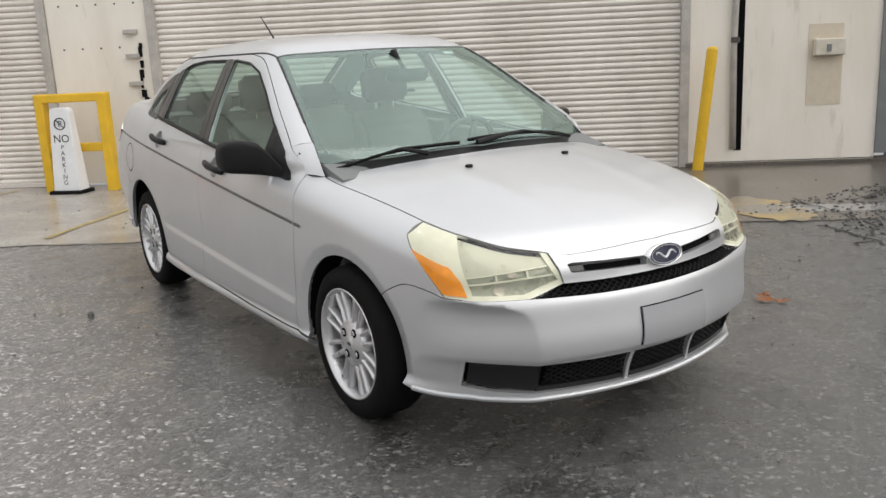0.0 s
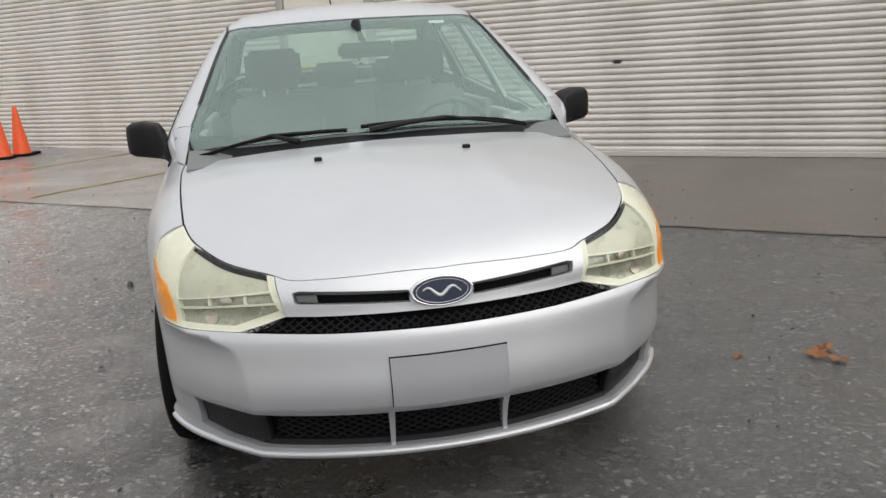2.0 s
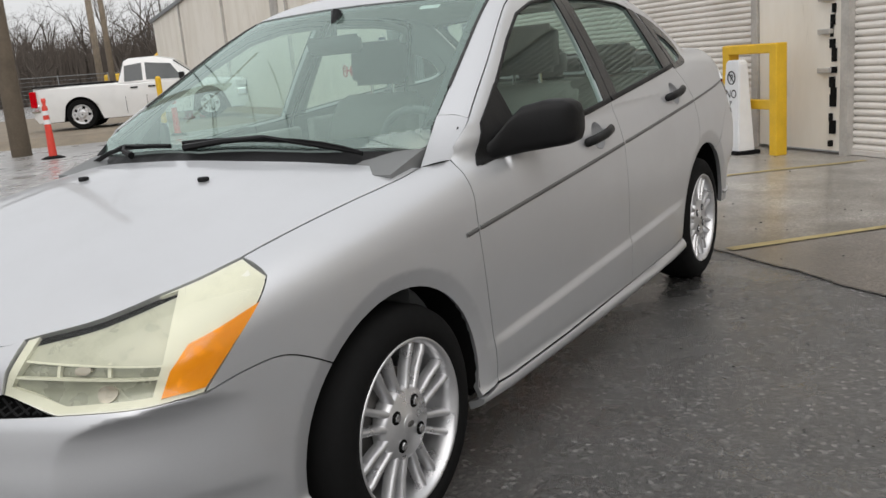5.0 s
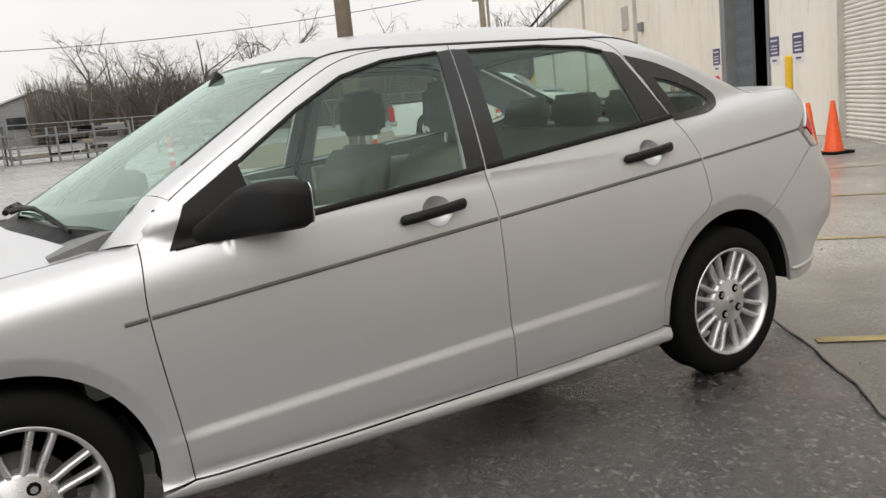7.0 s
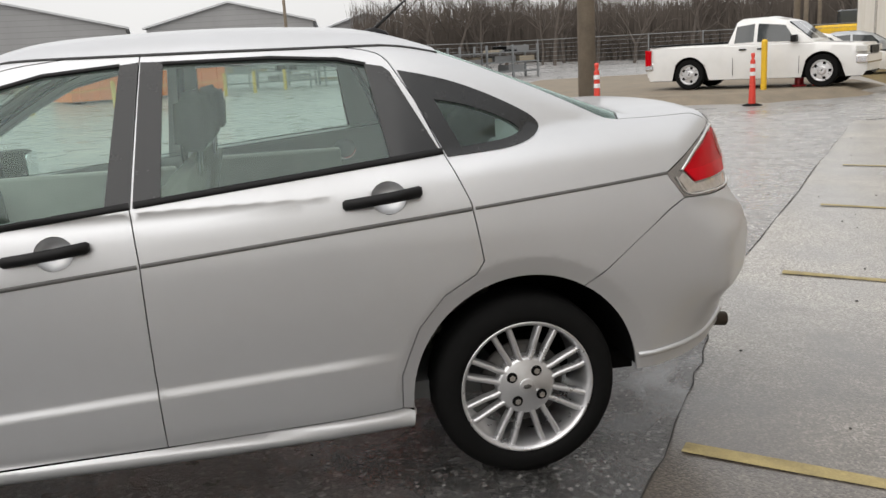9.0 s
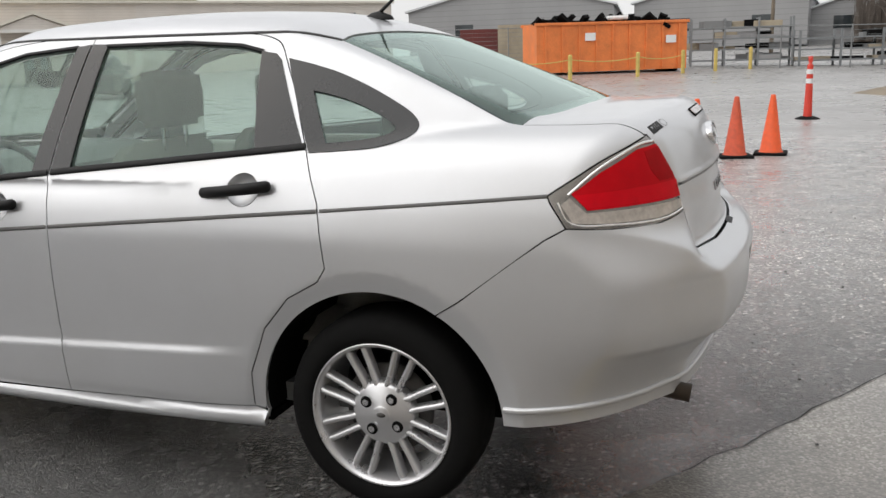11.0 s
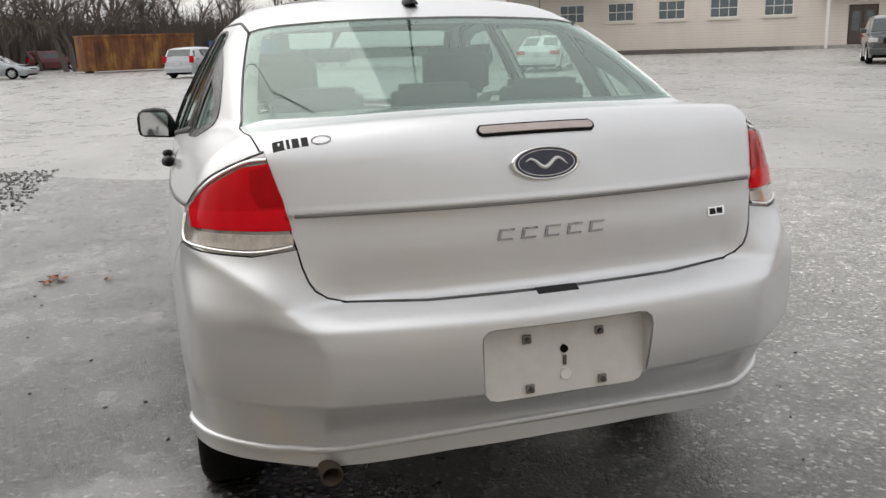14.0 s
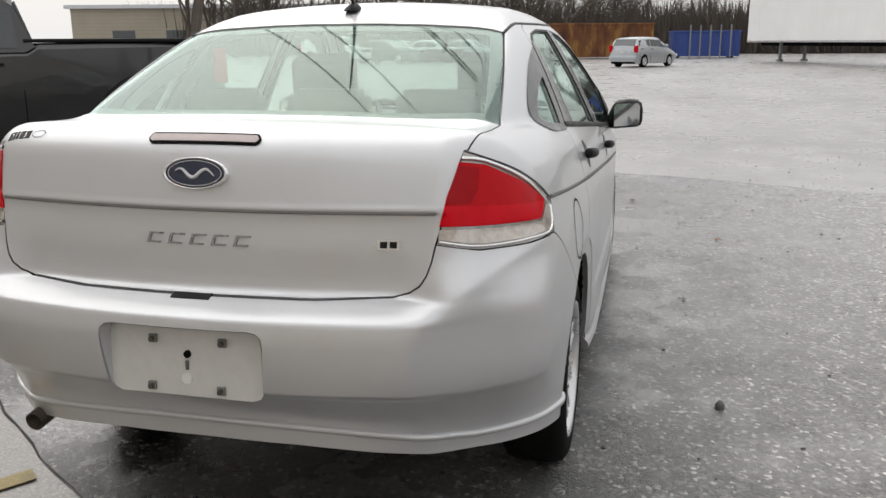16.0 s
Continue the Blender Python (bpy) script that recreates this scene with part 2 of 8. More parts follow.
def concrete():
    m = Mat("worn_concrete")
    st = m.voro(120)
    big = m.noise(0.8, 7, 0.65)
    c = m.ramp(st.outputs["Color"], (0.0, (0.19, 0.178, 0.162)), (0.6, (0.40, 0.377, 0.342)), (1.0, (0.75, 0.715, 0.655)))
    c = m.mix(m.ramp(big, (0.35, (0, 0, 0)), (0.7, (0.7, 0.7, 0.7))), c, (0.12, 0.11, 0.097))
    # brown staining before the wide door, with the weaker wet sheen painted in
    sep = m.n("ShaderNodeSeparateXYZ")
    m.link(m.coord(), sep.inputs[0])
    along = m.math("ADD", m.math("MULTIPLY", sep.outputs[0], 0.6327), m.math("MULTIPLY", sep.outputs[1], 0.7744))
    stain_dim = m.ramp(m.math("ADD", m.math("MULTIPLY", along, 0.1), m.math("ADD", m.math("MULTIPLY", big, 0.5), 0.5)), (0.50, (0, 0, 0)), (0.74, (0.94, 0.94, 0.94)))
    c = m.mix(stain_dim, c, m.mix(1.0, c, (0.27, 0.238, 0.208), "MULTIPLY"))
    m.put(color=c, rough=m.ramp(big, (0.35, (0.6,) * 3), (0.7, (0.32,) * 3)), coat=m.ramp(big, (0.3, (0.3,) * 3), (0.7, (1.0,) * 3)), coat_rough=0.22)
    m.bump(m.math("ADD", m.math("MULTIPLY", st.outputs["Distance"], -0.8), big), 0.4, 0.005)
    return m.m


PAINT = paint_silver()
RUB = plain("side_moulding", (0.10, 0.098, 0.095), 0.5)
BLACK = plain("black_trim_plastic", (0.008, 0.008, 0.0085), 0.5, spec=0.22, bump=0.15)
GLOSSBLACK = plain("gloss_black_pillar", (0.014, 0.015, 0.016), 0.22, vary=0.05)
DARK = plain("dark_underside", (0.005, 0.005, 0.005), 0.95, spec=0.1)
RUBBER = plain("tyre_rubber", (0.007, 0.007, 0.007), 0.85, spec=0.12, bump=0.3, scale=30)
ALLOY = plain("alloy_silver", (0.62, 0.62, 0.63), 0.32, 0.75, 0.06)
BRAKE = plain("brake_steel", (0.10, 0.095, 0.09), 0.55, 0.6)
CHROME = plain("chrome", (0.78, 0.78, 0.79), 0.08, 1.0, 0.02)
EMBLEM = plain("emblem_dark_blue", (0.012, 0.018, 0.045), 0.2, vary=0.05, coat=0.6)
WHITE = plain("white_enamel", (0.75, 0.75, 0.74), 0.4, vary=0.04)
GREENGLASS = glass("side_glass", (0.72, 0.83, 0.785), 0.006, 1.65)
SCREEN = glass("screen_glass", (0.70, 0.82, 0.775), 0.12, 2.15)
REARGLASS = glass("rear_glass", (0.66, 0.78, 0.735), 0.04, 1.8)
CLEAR = glass("clear_lens", (0.93, 0.93, 0.86), 0.0, 1.5, (1, 1, 1))
RED = plain("red_lens", (0.47, 0.001, 0.006), 0.12, vary=0.10, scale=30, coat=0.06, spec=0.12)
DEEPRED = plain("deep_red_lens", (0.33, 0.001, 0.004), 0.12, vary=0.12, scale=30, coat=0.06, spec=0.12)
BRIGHTRED = plain("bright_red_lens", (0.58, 0.002, 0.010), 0.12, vary=0.08, scale=30, coat=0.06, spec=0.12)
AMBER = plain("amber_lens", (1.0, 0.33, 0.015), 0.22, vary=0.1, coat=0.2, spec=0.3)
FABRIC = plain("grey_cloth", (0.25, 0.245, 0.225), 0.9, vary=0.1, scale=40, bump=0.3)
DASH = plain("dash_plastic", (0.16, 0.165, 0.165), 0.65, vary=0.08)
BEIGE = plain("light_trim", (0.50, 0.49, 0.46), 0.8)
HEADCLOTH = plain("dark_headrest_cloth", (0.085, 0.085, 0.082), 0.9, vary=0.1, scale=40, bump=0.3)
YELLOW = plain("yellow_paint", (0.72, 0.44, 0.02), 0.5, vary=0.14, scale=6, bump=0.15)
ASPHALT = asphalt()
CONCRETE = concrete()
WALLPAINT = plain("off_white_wall", (0.62, 0.58, 0.52), 0.75, vary=0.07, scale=1.2, bump=0.1)
SHUTTER = plain("shutter_white", (0.62, 0.58, 0.54), 0.5, vary=0.06, scale=3)
# ---------------------------------------------------------------- the sedan's skin, as one smooth field (x ahead, y left, z up)
AX_F, AX_R, TYRE_R = 1.307, -1.307, 0.300
half_width = curve((-2.4, 0.74), (-2.1, 0.795), (-1.8, 0.828), (-1.5, 0.846), (-1.1, 0.852), (-0.4, 0.850), (0.3, 0.846), (0.9, 0.838), (1.25, 0.830), (1.5, 0.810), (1.66, 0.782), (1.85, 0.742), (2.05, 0.69), (2.3, 0.62))
side_in = curve((0.15, -0.13), (0.185, -0.085), (0.205, -0.035), (0.222, -0.008), (0.238, -0.003), (0.252, -0.009), (0.266, -0.016), (0.30, -0.011), (0.45, -0.004), (0.62, 0.0), (0.78, -0.006), (0.87, -0.022), (0.95, -0.048), (1.03, -0.083), (1.13, -0.145), (1.25, -0.23))
nose_x = curve((0.15, 2.02), (0.200, 2.108), (0.218, 2.124), (0.232, 2.128), (0.25, 2.130), (0.34, 2.160), (0.375, 2.192), (0.42, 2.199), (0.50, 2.188), (0.555, 2.178), (0.582, 2.165), (0.612, 2.140), (0.66, 2.132), (0.70, 2.112), (0.76, 2.06), (0.9, 1.9))
hood_z = curve((0.7, 1.02), (1.05, 0.968), (1.36, 0.926), (1.6, 0.882), (1.8, 0.832), (1.95, 0.782), (2.05, 0.742), (2.15, 0.70), (2.4, 0.55))
deck_z = curve((-2.4, 1.10), (-2.1, 1.135), (-2.0, 1.142), (-1.8, 1.135), (-1.5, 1.13), (-1.0, 1.09), (-0.5, 1.04), (0.7, 1.02))
tail_x = curve((0.15, -2.10), (0.30, -2.17), (0.372, -2.176), (0.410, -2.178), (0.447, -2.182), (0.528, -2.240), (0.552, -2.270), (0.66, -2.282), (0.715, -2.272), (0.748, -2.215), (0.765, -2.180), (0.80, -2.170), (0.86, -2.166), (0.946, -2.150), (0.956, -2.161), (0.972, -2.155), (1.03, -2.134), (1.09, -2.108), (1.14, -2.08), (1.3, -2.0))
tail_corner = curve((0.15, -2.10), (0.30, -2.17), (0.372, -2.176), (0.400, -2.182), (0.516, -2.246), (0.545, -2.272), (0.66, -2.280), (0.72, -2.268), (0.78, -2.235), (0.86, -2.185), (0.95, -2.160), (1.03, -2.132), (1.09, -2.108), (1.14, -2.08), (1.3, -2.0))
roof_z = curve((-1.6, 1.30), (-1.2, 1.428), (-0.9, 1.462), (-0.4, 1.482), (0.0, 1.472), (0.3, 1.436), (0.7, 1.34))


nose_facet = curve((0.2, 0.50), (0.36, 0.512), (0.48, 0.525), (0.53, 0.545), (0.56, 0.60), (0.59, 0.75), (0.65, 0.9))
tail_facet = curve((0.3, 0.56), (0.54, 0.53), (0.66, 0.53), (0.70, 0.545), (0.76, 0.61), (0.82, 0.70), (0.88, 0.85), (0.92, 1.0))


def lower_body(x, y, z):
    a = np.abs(y)
    w = half_width(x) + side_in(z - 0.014 * step(0.2, 0.95, -x))
    for ax, r0, wide in ((AX_F, 0.338, 0.046), (AX_R, 0.367, 0.060)):
        r = np.hypot(x - ax, z - 0.305)
        inwards = (r0 + wide - r) / wide
        w = w - 0.013 * (inwards + np.sqrt(inwards**2 + 0.004)) / 2 * step(0.2, 0.3, z) * (1 - step(0.74, 0.84, z))
    # the tail tucks in towards the lower corners
    tuck = 1 - step(0.34, 0.60, z)
    w = w - 0.065 * tuck * step(1.70, 2.02, -x)
    crease = 0.385 + (0.9 - x) * 0.047
    w = w + 0.010 * (1 - step(crease - 0.02, crease + 0.015, z)) * step(-0.95, -0.7, x) * (1 - step(0.8, 1.0, x))
    line = 0.798 - 0.082 * x
    w = w - 0.0 * step(line - 0.004, line + 0.012, z) * step(-1.85, -1.7, x) * (1 - step(0.9, 1.05, x))
    side = a - w
    top = z - np.where(x > 0.7, hood_z(x) - 0.135 * a**2 + 0.0045 * np.exp(-(((a - 0.30) / 0.06) ** 2)) * step(1.2, 1.5, x) * (1 - step(1.7, 1.98, x)), deck_z(x) - 0.045 * a**2)
    bend = a - nose_facet(z)
    front = x - (nose_x(z) - 0.42 * a**2 - 0.52 * (bend + np.sqrt(bend**2 + 0.00006)) / 2 - 0.35 * np.maximum(a - 0.6, 0) ** 2)
    bend = a - tail_facet(z)
    upper = step(0.70, 0.90, z)
    corner = step(0.46, 0.66, a)
    rear = (tail_x(z) * (1 - corner) + tail_corner(z) * corner + 0.19 * a**2 + 0.030 * tuck * step(0.40, 0.74, a) + 0.54 * (bend + np.sqrt(bend**2 + 0.00035)) / 2 + 1.6 * upper * np.maximum(a - 0.56, 0) ** 1.6) - x
    f = smax(side, top, 0.10)
    f = smax(f, front, 0.075)
    return smax(f, rear, 0.07)


def cabin(x, y, z):
    a = np.abs(y)
    h = z - 0.96
    w = 0.802 - 0.42 * np.maximum(h, 0) + 0.25 * np.minimum(h, 0) - 0.26 * h * np.abs(h) * (h > 0) - 0.16 * np.maximum(-0.95 - x, 0) ** 1.5 - 0.05 * np.maximum(x - 0.5, 0) ** 2
    side = (a - w) * 0.9
    top = z - (roof_z(x) - 0.13 * a**2)
    screen = (x - (1.17 - (z - 0.955) / 0.532 - (0.33 + 2.84 * np.maximum(0, 1.0 - z)) * a**2)) * 0.46
    back = ((-1.775 + (z - 1.13) / 0.40 + 0.20 * a**2) - x) * 0.37
    f = smax(side, top, 0.09)
    f = smax(f, screen, 0.05)
    f = smax(f, back, 0.05)
    return np.maximum(f, (0.885 + 0.18 * step(0.9, 1.45, -x) - 0.03 * step(0.75, 0.95, x) - z) * 0.8)


def skin(p):
    x, y, z = p[:, 0], p[:, 1], p[:, 2]
    return smin(lower_body(x, y, z), cabin(x, y, z), 0.016)


def skin_normal(p, e=0.002):
    g = np.stack([skin(p + np.eye(3)[k] * e) - skin(p - np.eye(3)[k] * e) for k in range(3)], 1)
    return g / np.linalg.norm(g, axis=1, keepdims=True)


# ---- ways of laying a flat map on the skin: each gives the foot and the way of a ray for (a, b)
ROLL_Z, CF, CR, LID = 0.55, 1.15, -1.25, (-1.45, 0.70)


def rays(kind, q):
    a, b = q[:, 0], q[:, 1]
    o = np.zeros(len(a))
    if kind == "roll":
        t = b / 0.8
        return np.stack([a, o, o + ROLL_Z], 1), np.stack([o, np.cos(t), np.sin(t)], 1)
    if kind == "nose":
        t = a / 0.95
        return np.stack([o + CF, o, b], 1), np.stack([np.cos(t), np.sin(t), o], 1)
    if kind == "tail":
        t = a / 0.95
        return np.stack([o + CR, o, b], 1), np.stack([-np.cos(t), np.sin(t), o], 1)
    if kind == "lid":
        t = b / 0.6
        return np.stack([o + LID[0], a, o + LID[1]], 1), np.stack([-np.cos(t), o, np.sin(t)], 1)
    if kind == "side":
        return np.stack([a, o, b], 1), np.stack([o, o + 1, o], 1)
    if kind == "top":
        return np.stack([a, b, o + 0.5], 1), np.stack([o, o, o + 1], 1)
    if kind == "front":
        return np.stack([o + 0.4, a, b], 1), np.stack([o + 1, o, o], 1)
    return np.stack([o - 0.6, a, b], 1), np.stack([o - 1, o, o], 1)


def flat(kind, p):
    x, y, z = p[:, 0], p[:, 1], p[:, 2]
    if kind == "roll":
        return np.stack([x, 0.8 * np.arctan2(z - ROLL_Z, y)], 1)
    if kind == "nose":
        return np.stack([0.95 * np.arctan2(y, x - CF), z], 1)
    if kind == "tail":
        return np.stack([0.95 * np.arctan2(y, CR - x), z], 1)
    if kind == "lid":
        return np.stack([y, 0.6 * np.arctan2(z - LID[1], LID[0] - x)], 1)
    if kind == "side":
        return np.stack([x, z], 1)
    if kind == "top":
        return np.stack([x, y], 1)
    return np.stack([y, z], 1)


def lay(kind, q):
    """The places on the skin for points of a flat map."""
    foot, way = rays(kind, np.asarray(q, float))
    lo, hi = np.zeros(len(foot)), np.full(len(foot), 1.9)
    for _ in range(34):
        mid = (lo + hi) / 2
        inside = skin(foot + way * mid[:, None]) < 0
        lo, hi = np.where(inside, mid, lo), np.where(inside, hi, mid)
    return foot + way * hi[:, None]


def smooth_line(pts, closed=False, per=6):
    """A soft line through a few points (Catmull-Rom)."""
    p = np.asarray(pts, float)
    n = len(p)
    out = []
    for i in range(n if closed else n - 1):
        a, b, c, d = (p[(i - 1) % n], p[i], p[(i + 1) % n], p[(i + 2) % n]) if closed else (p[max(i - 1, 0)], p[i], p[i + 1], p[min(i + 2, n - 1)])
        for k in range(per):
            t = k / per
            out.append(0.5 * (2 * b + (c - a) * t + (2 * a - 5 * b + 4 * c - d) * t * t + (3 * b - a - 3 * c + d) * t**3))
    if not closed:
        out.append(p[-1])
    return np.array(out)


def on(kind, pts, soft=False, per=5):
    """A line on the skin from points of one view."""
    return lay(kind, smooth_line(pts, per=per) if soft else np.asarray(pts, float))


def chain(*lines):
    out = []
    for line in lines:
        for p in line:
            if not out or np.linalg.norm(p - out[-1]) > 0.004:
                out.append(p)
    if np.linalg.norm(out[0] - out[-1]) < 0.004:
        out.pop()
    return np.array(out)


def flip(line):
    return np.asarray(line) * (1, -1, 1)


def inset(q, d):
    """The outline, moved inwards by d."""
    area = 0.5 * np.sum(q[:, 0] * np.roll(q[:, 1], -1) - np.roll(q[:, 0], -1) * q[:, 1])
    if area < 0:
        q = q[::-1]
    e = np.roll(q, -1, 0) - q
    e = e / np.maximum(np.linalg.norm(e, axis=1, keepdims=True), 1e-9)
    nrm = np.stack([-e[:, 1], e[:, 0]], 1)
    m = nrm + np.roll(nrm, 1, 0)
    m = m / np.maximum((m * m).sum(1, keepdims=True), 0.4) * 2
    return q + m * d


def inside_of(q, pts):
    x, y = pts[:, 0], pts[:, 1]
    hit = np.zeros(len(pts), bool)
    for (ax, ay), (bx, by) in zip(q, np.roll(q, -1, 0)):
        if ay != by:
            hit ^= ((ay > y) != (by > y)) & (x < (bx - ax) * (y - ay) / (by - ay) + ax)
    return hit


def near_edge(q, pts):
    best = np.full(len(pts), 9.0)
    for a, b in zip(q, np.roll(q, -1, 0)):
        d = b - a
        t = np.clip(((pts - a) @ d) / max(d @ d, 1e-12), 0, 1)
        best = np.minimum(best, np.linalg.norm(pts - a - t[:, None] * d, axis=1))
    return best


def dense(q, gap):
    out = []
    for a, b in zip(q, np.roll(q, -1, 0)):
        k = max(1, int(np.ceil(np.linalg.norm(b - a) / gap)))
        out += [a + (b - a) * i / k for i in range(k)]
    return np.array(out)


from mathutils.geometry import delaunay_2d_cdt


def panel(name, kind, outline, material, parent, label="", holes=(), gap=0.0018, off=0.0, rim=0.02, cell=0.035, both=False, swell=None, rows=()):
    """A sheet of the skin inside an outline, with its edge turned in. both: a mirrored twin too. swell(places) lifts it off the skin."""
    rings = [dense(inset(flat(kind, np.asarray(outline)), gap), cell)]
    for hole in holes:
        rings.append(dense(inset(flat(kind, np.asarray(hole)), -gap), cell))
    lo, hi = rings[0].min(0), rings[0].max(0)
    gx, gy = np.meshgrid(np.arange(lo[0], hi[0], cell), np.arange(lo[1], hi[1], cell))
    grid = np.stack([gx.ravel(), gy.ravel()], 1)
    if len(rows):
        # closer rows of points along creases, in place of the even grid there
        more = np.concatenate([flat(kind, row) for row in rows])
        far = np.full(len(grid), True)
        for k in range(0, len(grid), 400):
            g = grid[k:k + 400]
            far[k:k + 400] = ((g[:, None, :] - more[None, :, :]) ** 2).sum(2).min(1) > (0.62 * cell) ** 2
        grid = np.concatenate([grid[far], more])
    keep = inside_of(rings[0], grid) & (near_edge(rings[0], grid) > 0.25 * cell)
    for ring in rings[1:]:
        keep &= ~inside_of(ring, grid) & (near_edge(ring, grid) > 0.45 * cell)
    pts = np.concatenate(rings + [grid[keep]])
    edges, at = [], 0
    for ring in rings:
        edges += [(at + i, at + (i + 1) % len(ring)) for i in range(len(ring))]
        at += len(ring)
    v, _, f, ov, _, _ = delaunay_2d_cdt([Vector(p) for p in pts], edges, [], 0, 1e-6)
    q = np.array([tuple(p) for p in v])
    mid = np.array([q[list(t)].mean(0) for t in f])
    ok = inside_of(rings[0], mid)
    for ring in rings[1:]:
        ok &= ~inside_of(ring, mid)
    tris = [list(t) for t, good in zip(f, ok) if good]
    place = lay(kind, q)
    nrm = skin_normal(place)
    place = place + nrm * off
    if swell is not None:
        place = place + nrm * swell(place)[:, None]
    # faces turn outwards
    for t in tris:
        a, b, c = place[t[0]], place[t[1]], place[t[2]]
        if np.cross(b - a, c - a) @ nrm[t[0]] < 0:
            t.reverse()
    verts, normals, faces = list(place), list(nrm), tris
    if rim:
        count = {}
        for t in tris:
            for a, b in ((t[0], t[1]), (t[1], t[2]), (t[2], t[0])):
                count[(a, b)] = 1
        for a, b in [e for e in count if (e[1], e[0]) not in count]:
            i = len(verts)
            out = np.cross(place[b] - place[a], nrm[a])
            out = out / max(np.linalg.norm(out), 1e-9)
            verts += [place[a], place[b], place[b] - nrm[b] * rim, place[a] - nrm[a] * rim]
            normals += [out] * 4
            faces.append([i + 1, i, i + 3, i + 2])
    verts, normals = np.array(verts), np.array(normals)
    left = mesh_ob(name, verts, faces, material, parent, label, normals=normals)
    if both:
        right = mesh_ob(name, verts * (1, -1, 1), [list(reversed(t)) for t in faces], material, parent, label, normals=normals * (1, -1, 1))
        return left, right
    return left


def strip(bm, line, width, off, thick=0.0, mirror=True):
    """A narrow band along a line on the skin."""
    p = np.asarray(line)
    nrm = skin_normal(p)
    d = np.gradient(p, axis=0)
    across = np.cross(nrm, d)
    across = across / np.maximum(np.linalg.norm(across, axis=1, keepdims=True), 1e-9)
    for s in (1, -1) if mirror else (1,):
        k = np.array([1, s, 1])
        a = [bm.verts.new(v) for v in (p + across * width / 2 + nrm * off) * k]
        b = [bm.verts.new(v) for v in (p - across * width / 2 + nrm * off) * k]
        for i in range(len(a) - 1):
            bm.faces.new((a[i], a[i + 1], b[i + 1], b[i]))


# ---------------------------------------------------------------- the sedan
car = empty("sedan_car", None, "silver four-door sedan with black mirrors, parked on wet asphalt", "car")


def arc(ax, r, a0, a1, n=22):
    return [(ax + r * math.cos(radians(a0 + (a1 - a0) * k / n)), 0.305 + r * math.sin(radians(a0 + (a1 - a0) * k / n))) for k in range(n + 1)]


# lines of the skin that panels share (left half; mirrored for the right)
hood_front = on("top", [(2.092, 0), (2.078, 0.2), (2.045, 0.36), (2.012, 0.42)], True)
lamp_top = on("top", [(2.012, 0.42), (1.925, 0.545), (1.80, 0.632), (1.662, 0.672)], True)
hood_side = on("top", [(1.662, 0.672), (1.40, 0.700), (1.15, 0.718), (1.02, 0.716)], True)
lamp_outer = on("side", [(1.668, 0.774), (1.712, 0.735), (1.792, 0.668), (1.868, 0.590)], True)
lamp_bottom = on("front", [(0.712, 0.590), (0.68, 0.587), (0.525, 0.583)])
lamp_inner = on("front", [(0.525, 0.583), (0.40, 0.616), (0.412, 0.660), (0.42, 0.70)])
fender_bumper = on("side", [(1.868, 0.588), (1.77, 0.606), (1.67, 0.604), (1.547, 0.543)], True)
door_front = on("side", [(0.925, 0.908), (0.941, 0.78), (0.931, 0.63), (0.900, 0.40), (0.886, 0.256)], True)
drip_front = on("side", [(0.925, 0.908), (0.87, 0.985), (0.60, 1.150), (0.241, 1.345), (0.0, 1.392), (-0.225, 1.408)], True)
drip_rear = on("side", [(-0.225, 1.408), (-0.525, 1.408), (-0.80, 1.388), (-0.915, 1.366), (-0.955, 1.335)], True)
door_mid = on("side", [(-0.225, 1.408), (-0.173, 0.968), (-0.187, 0.814), (-0.192, 0.50), (-0.2, 0.266)])
door_rear = on("side", [(-0.955, 1.335), (-1.02, 1.22), (-1.098, 1.032), (-1.15, 0.911), (-1.176, 0.735), (-1.15, 0.695), (-1.05, 0.64), (-0.965, 0.543), (-0.905, 0.40), (-0.902, 0.292)])
sill_front = on("side", [(0.886, 0.256), (0.4, 0.256), (-0.2, 0.266)])
sill_rear = on("side", [(-0.2, 0.266), (-0.902, 0.292)])
arch_front = on("side", arc(AX_F, 0.338, 190.5, 44.7))
arch_bumper = on("side", arc(AX_F, 0.338, 44.7, -12, 10))
arch_quarter = on("side", arc(AX_R, 0.367, 121, -6))
arch_tail = on("side", arc(AX_R, 0.367, 178.5, 121, 12))
screen_side = on("top", [(0.975, 0.712), (0.92, 0.700), (0.62, 0.632), (0.25, 0.545)], True)
ditch = on("top", [(0.25, 0.545), (-0.1, 0.560), (-0.6, 0.565), (-1.0, 0.558), (-1.12, 0.552)], True)
back_side = on("top", [(-1.12, 0.552), (-1.40, 0.600), (-1.69, 0.640)], True)
lid_side = on("top", [(-1.69, 0.640), (-1.85, 0.640), (-1.96, 0.632), (-2.01, 0.622)], True)
lid_lamp = on("back", [(0.615, 1.085), (0.592, 0.98), (0.568, 0.882)])
lid_low = on("back", [(0.568, 0.882), (0.560, 0.842), (0.550, 0.812), (0.536, 0.790), (0.512, 0.773), (0.475, 0.762), (0.30, 0.756), (0, 0.756)])
tail_top = lay("tail", smooth_line(flat("tail", np.concatenate([on("back", [(0.612, 1.086)]), on("side", [(-1.93, 1.035), (-1.86, 0.99), (-1.793, 0.946)])])), per=5))
tail_front = on("side", [(-1.793, 0.946), (-1.80, 0.93), (-1.845, 0.866)])
tail_bottom = lay("tail", np.concatenate([flat("tail", on("side", [(-1.845, 0.866), (-1.95, 0.862)])), flat("tail", on("back", [(0.66, 0.864), (0.568, 0.880)]))]))
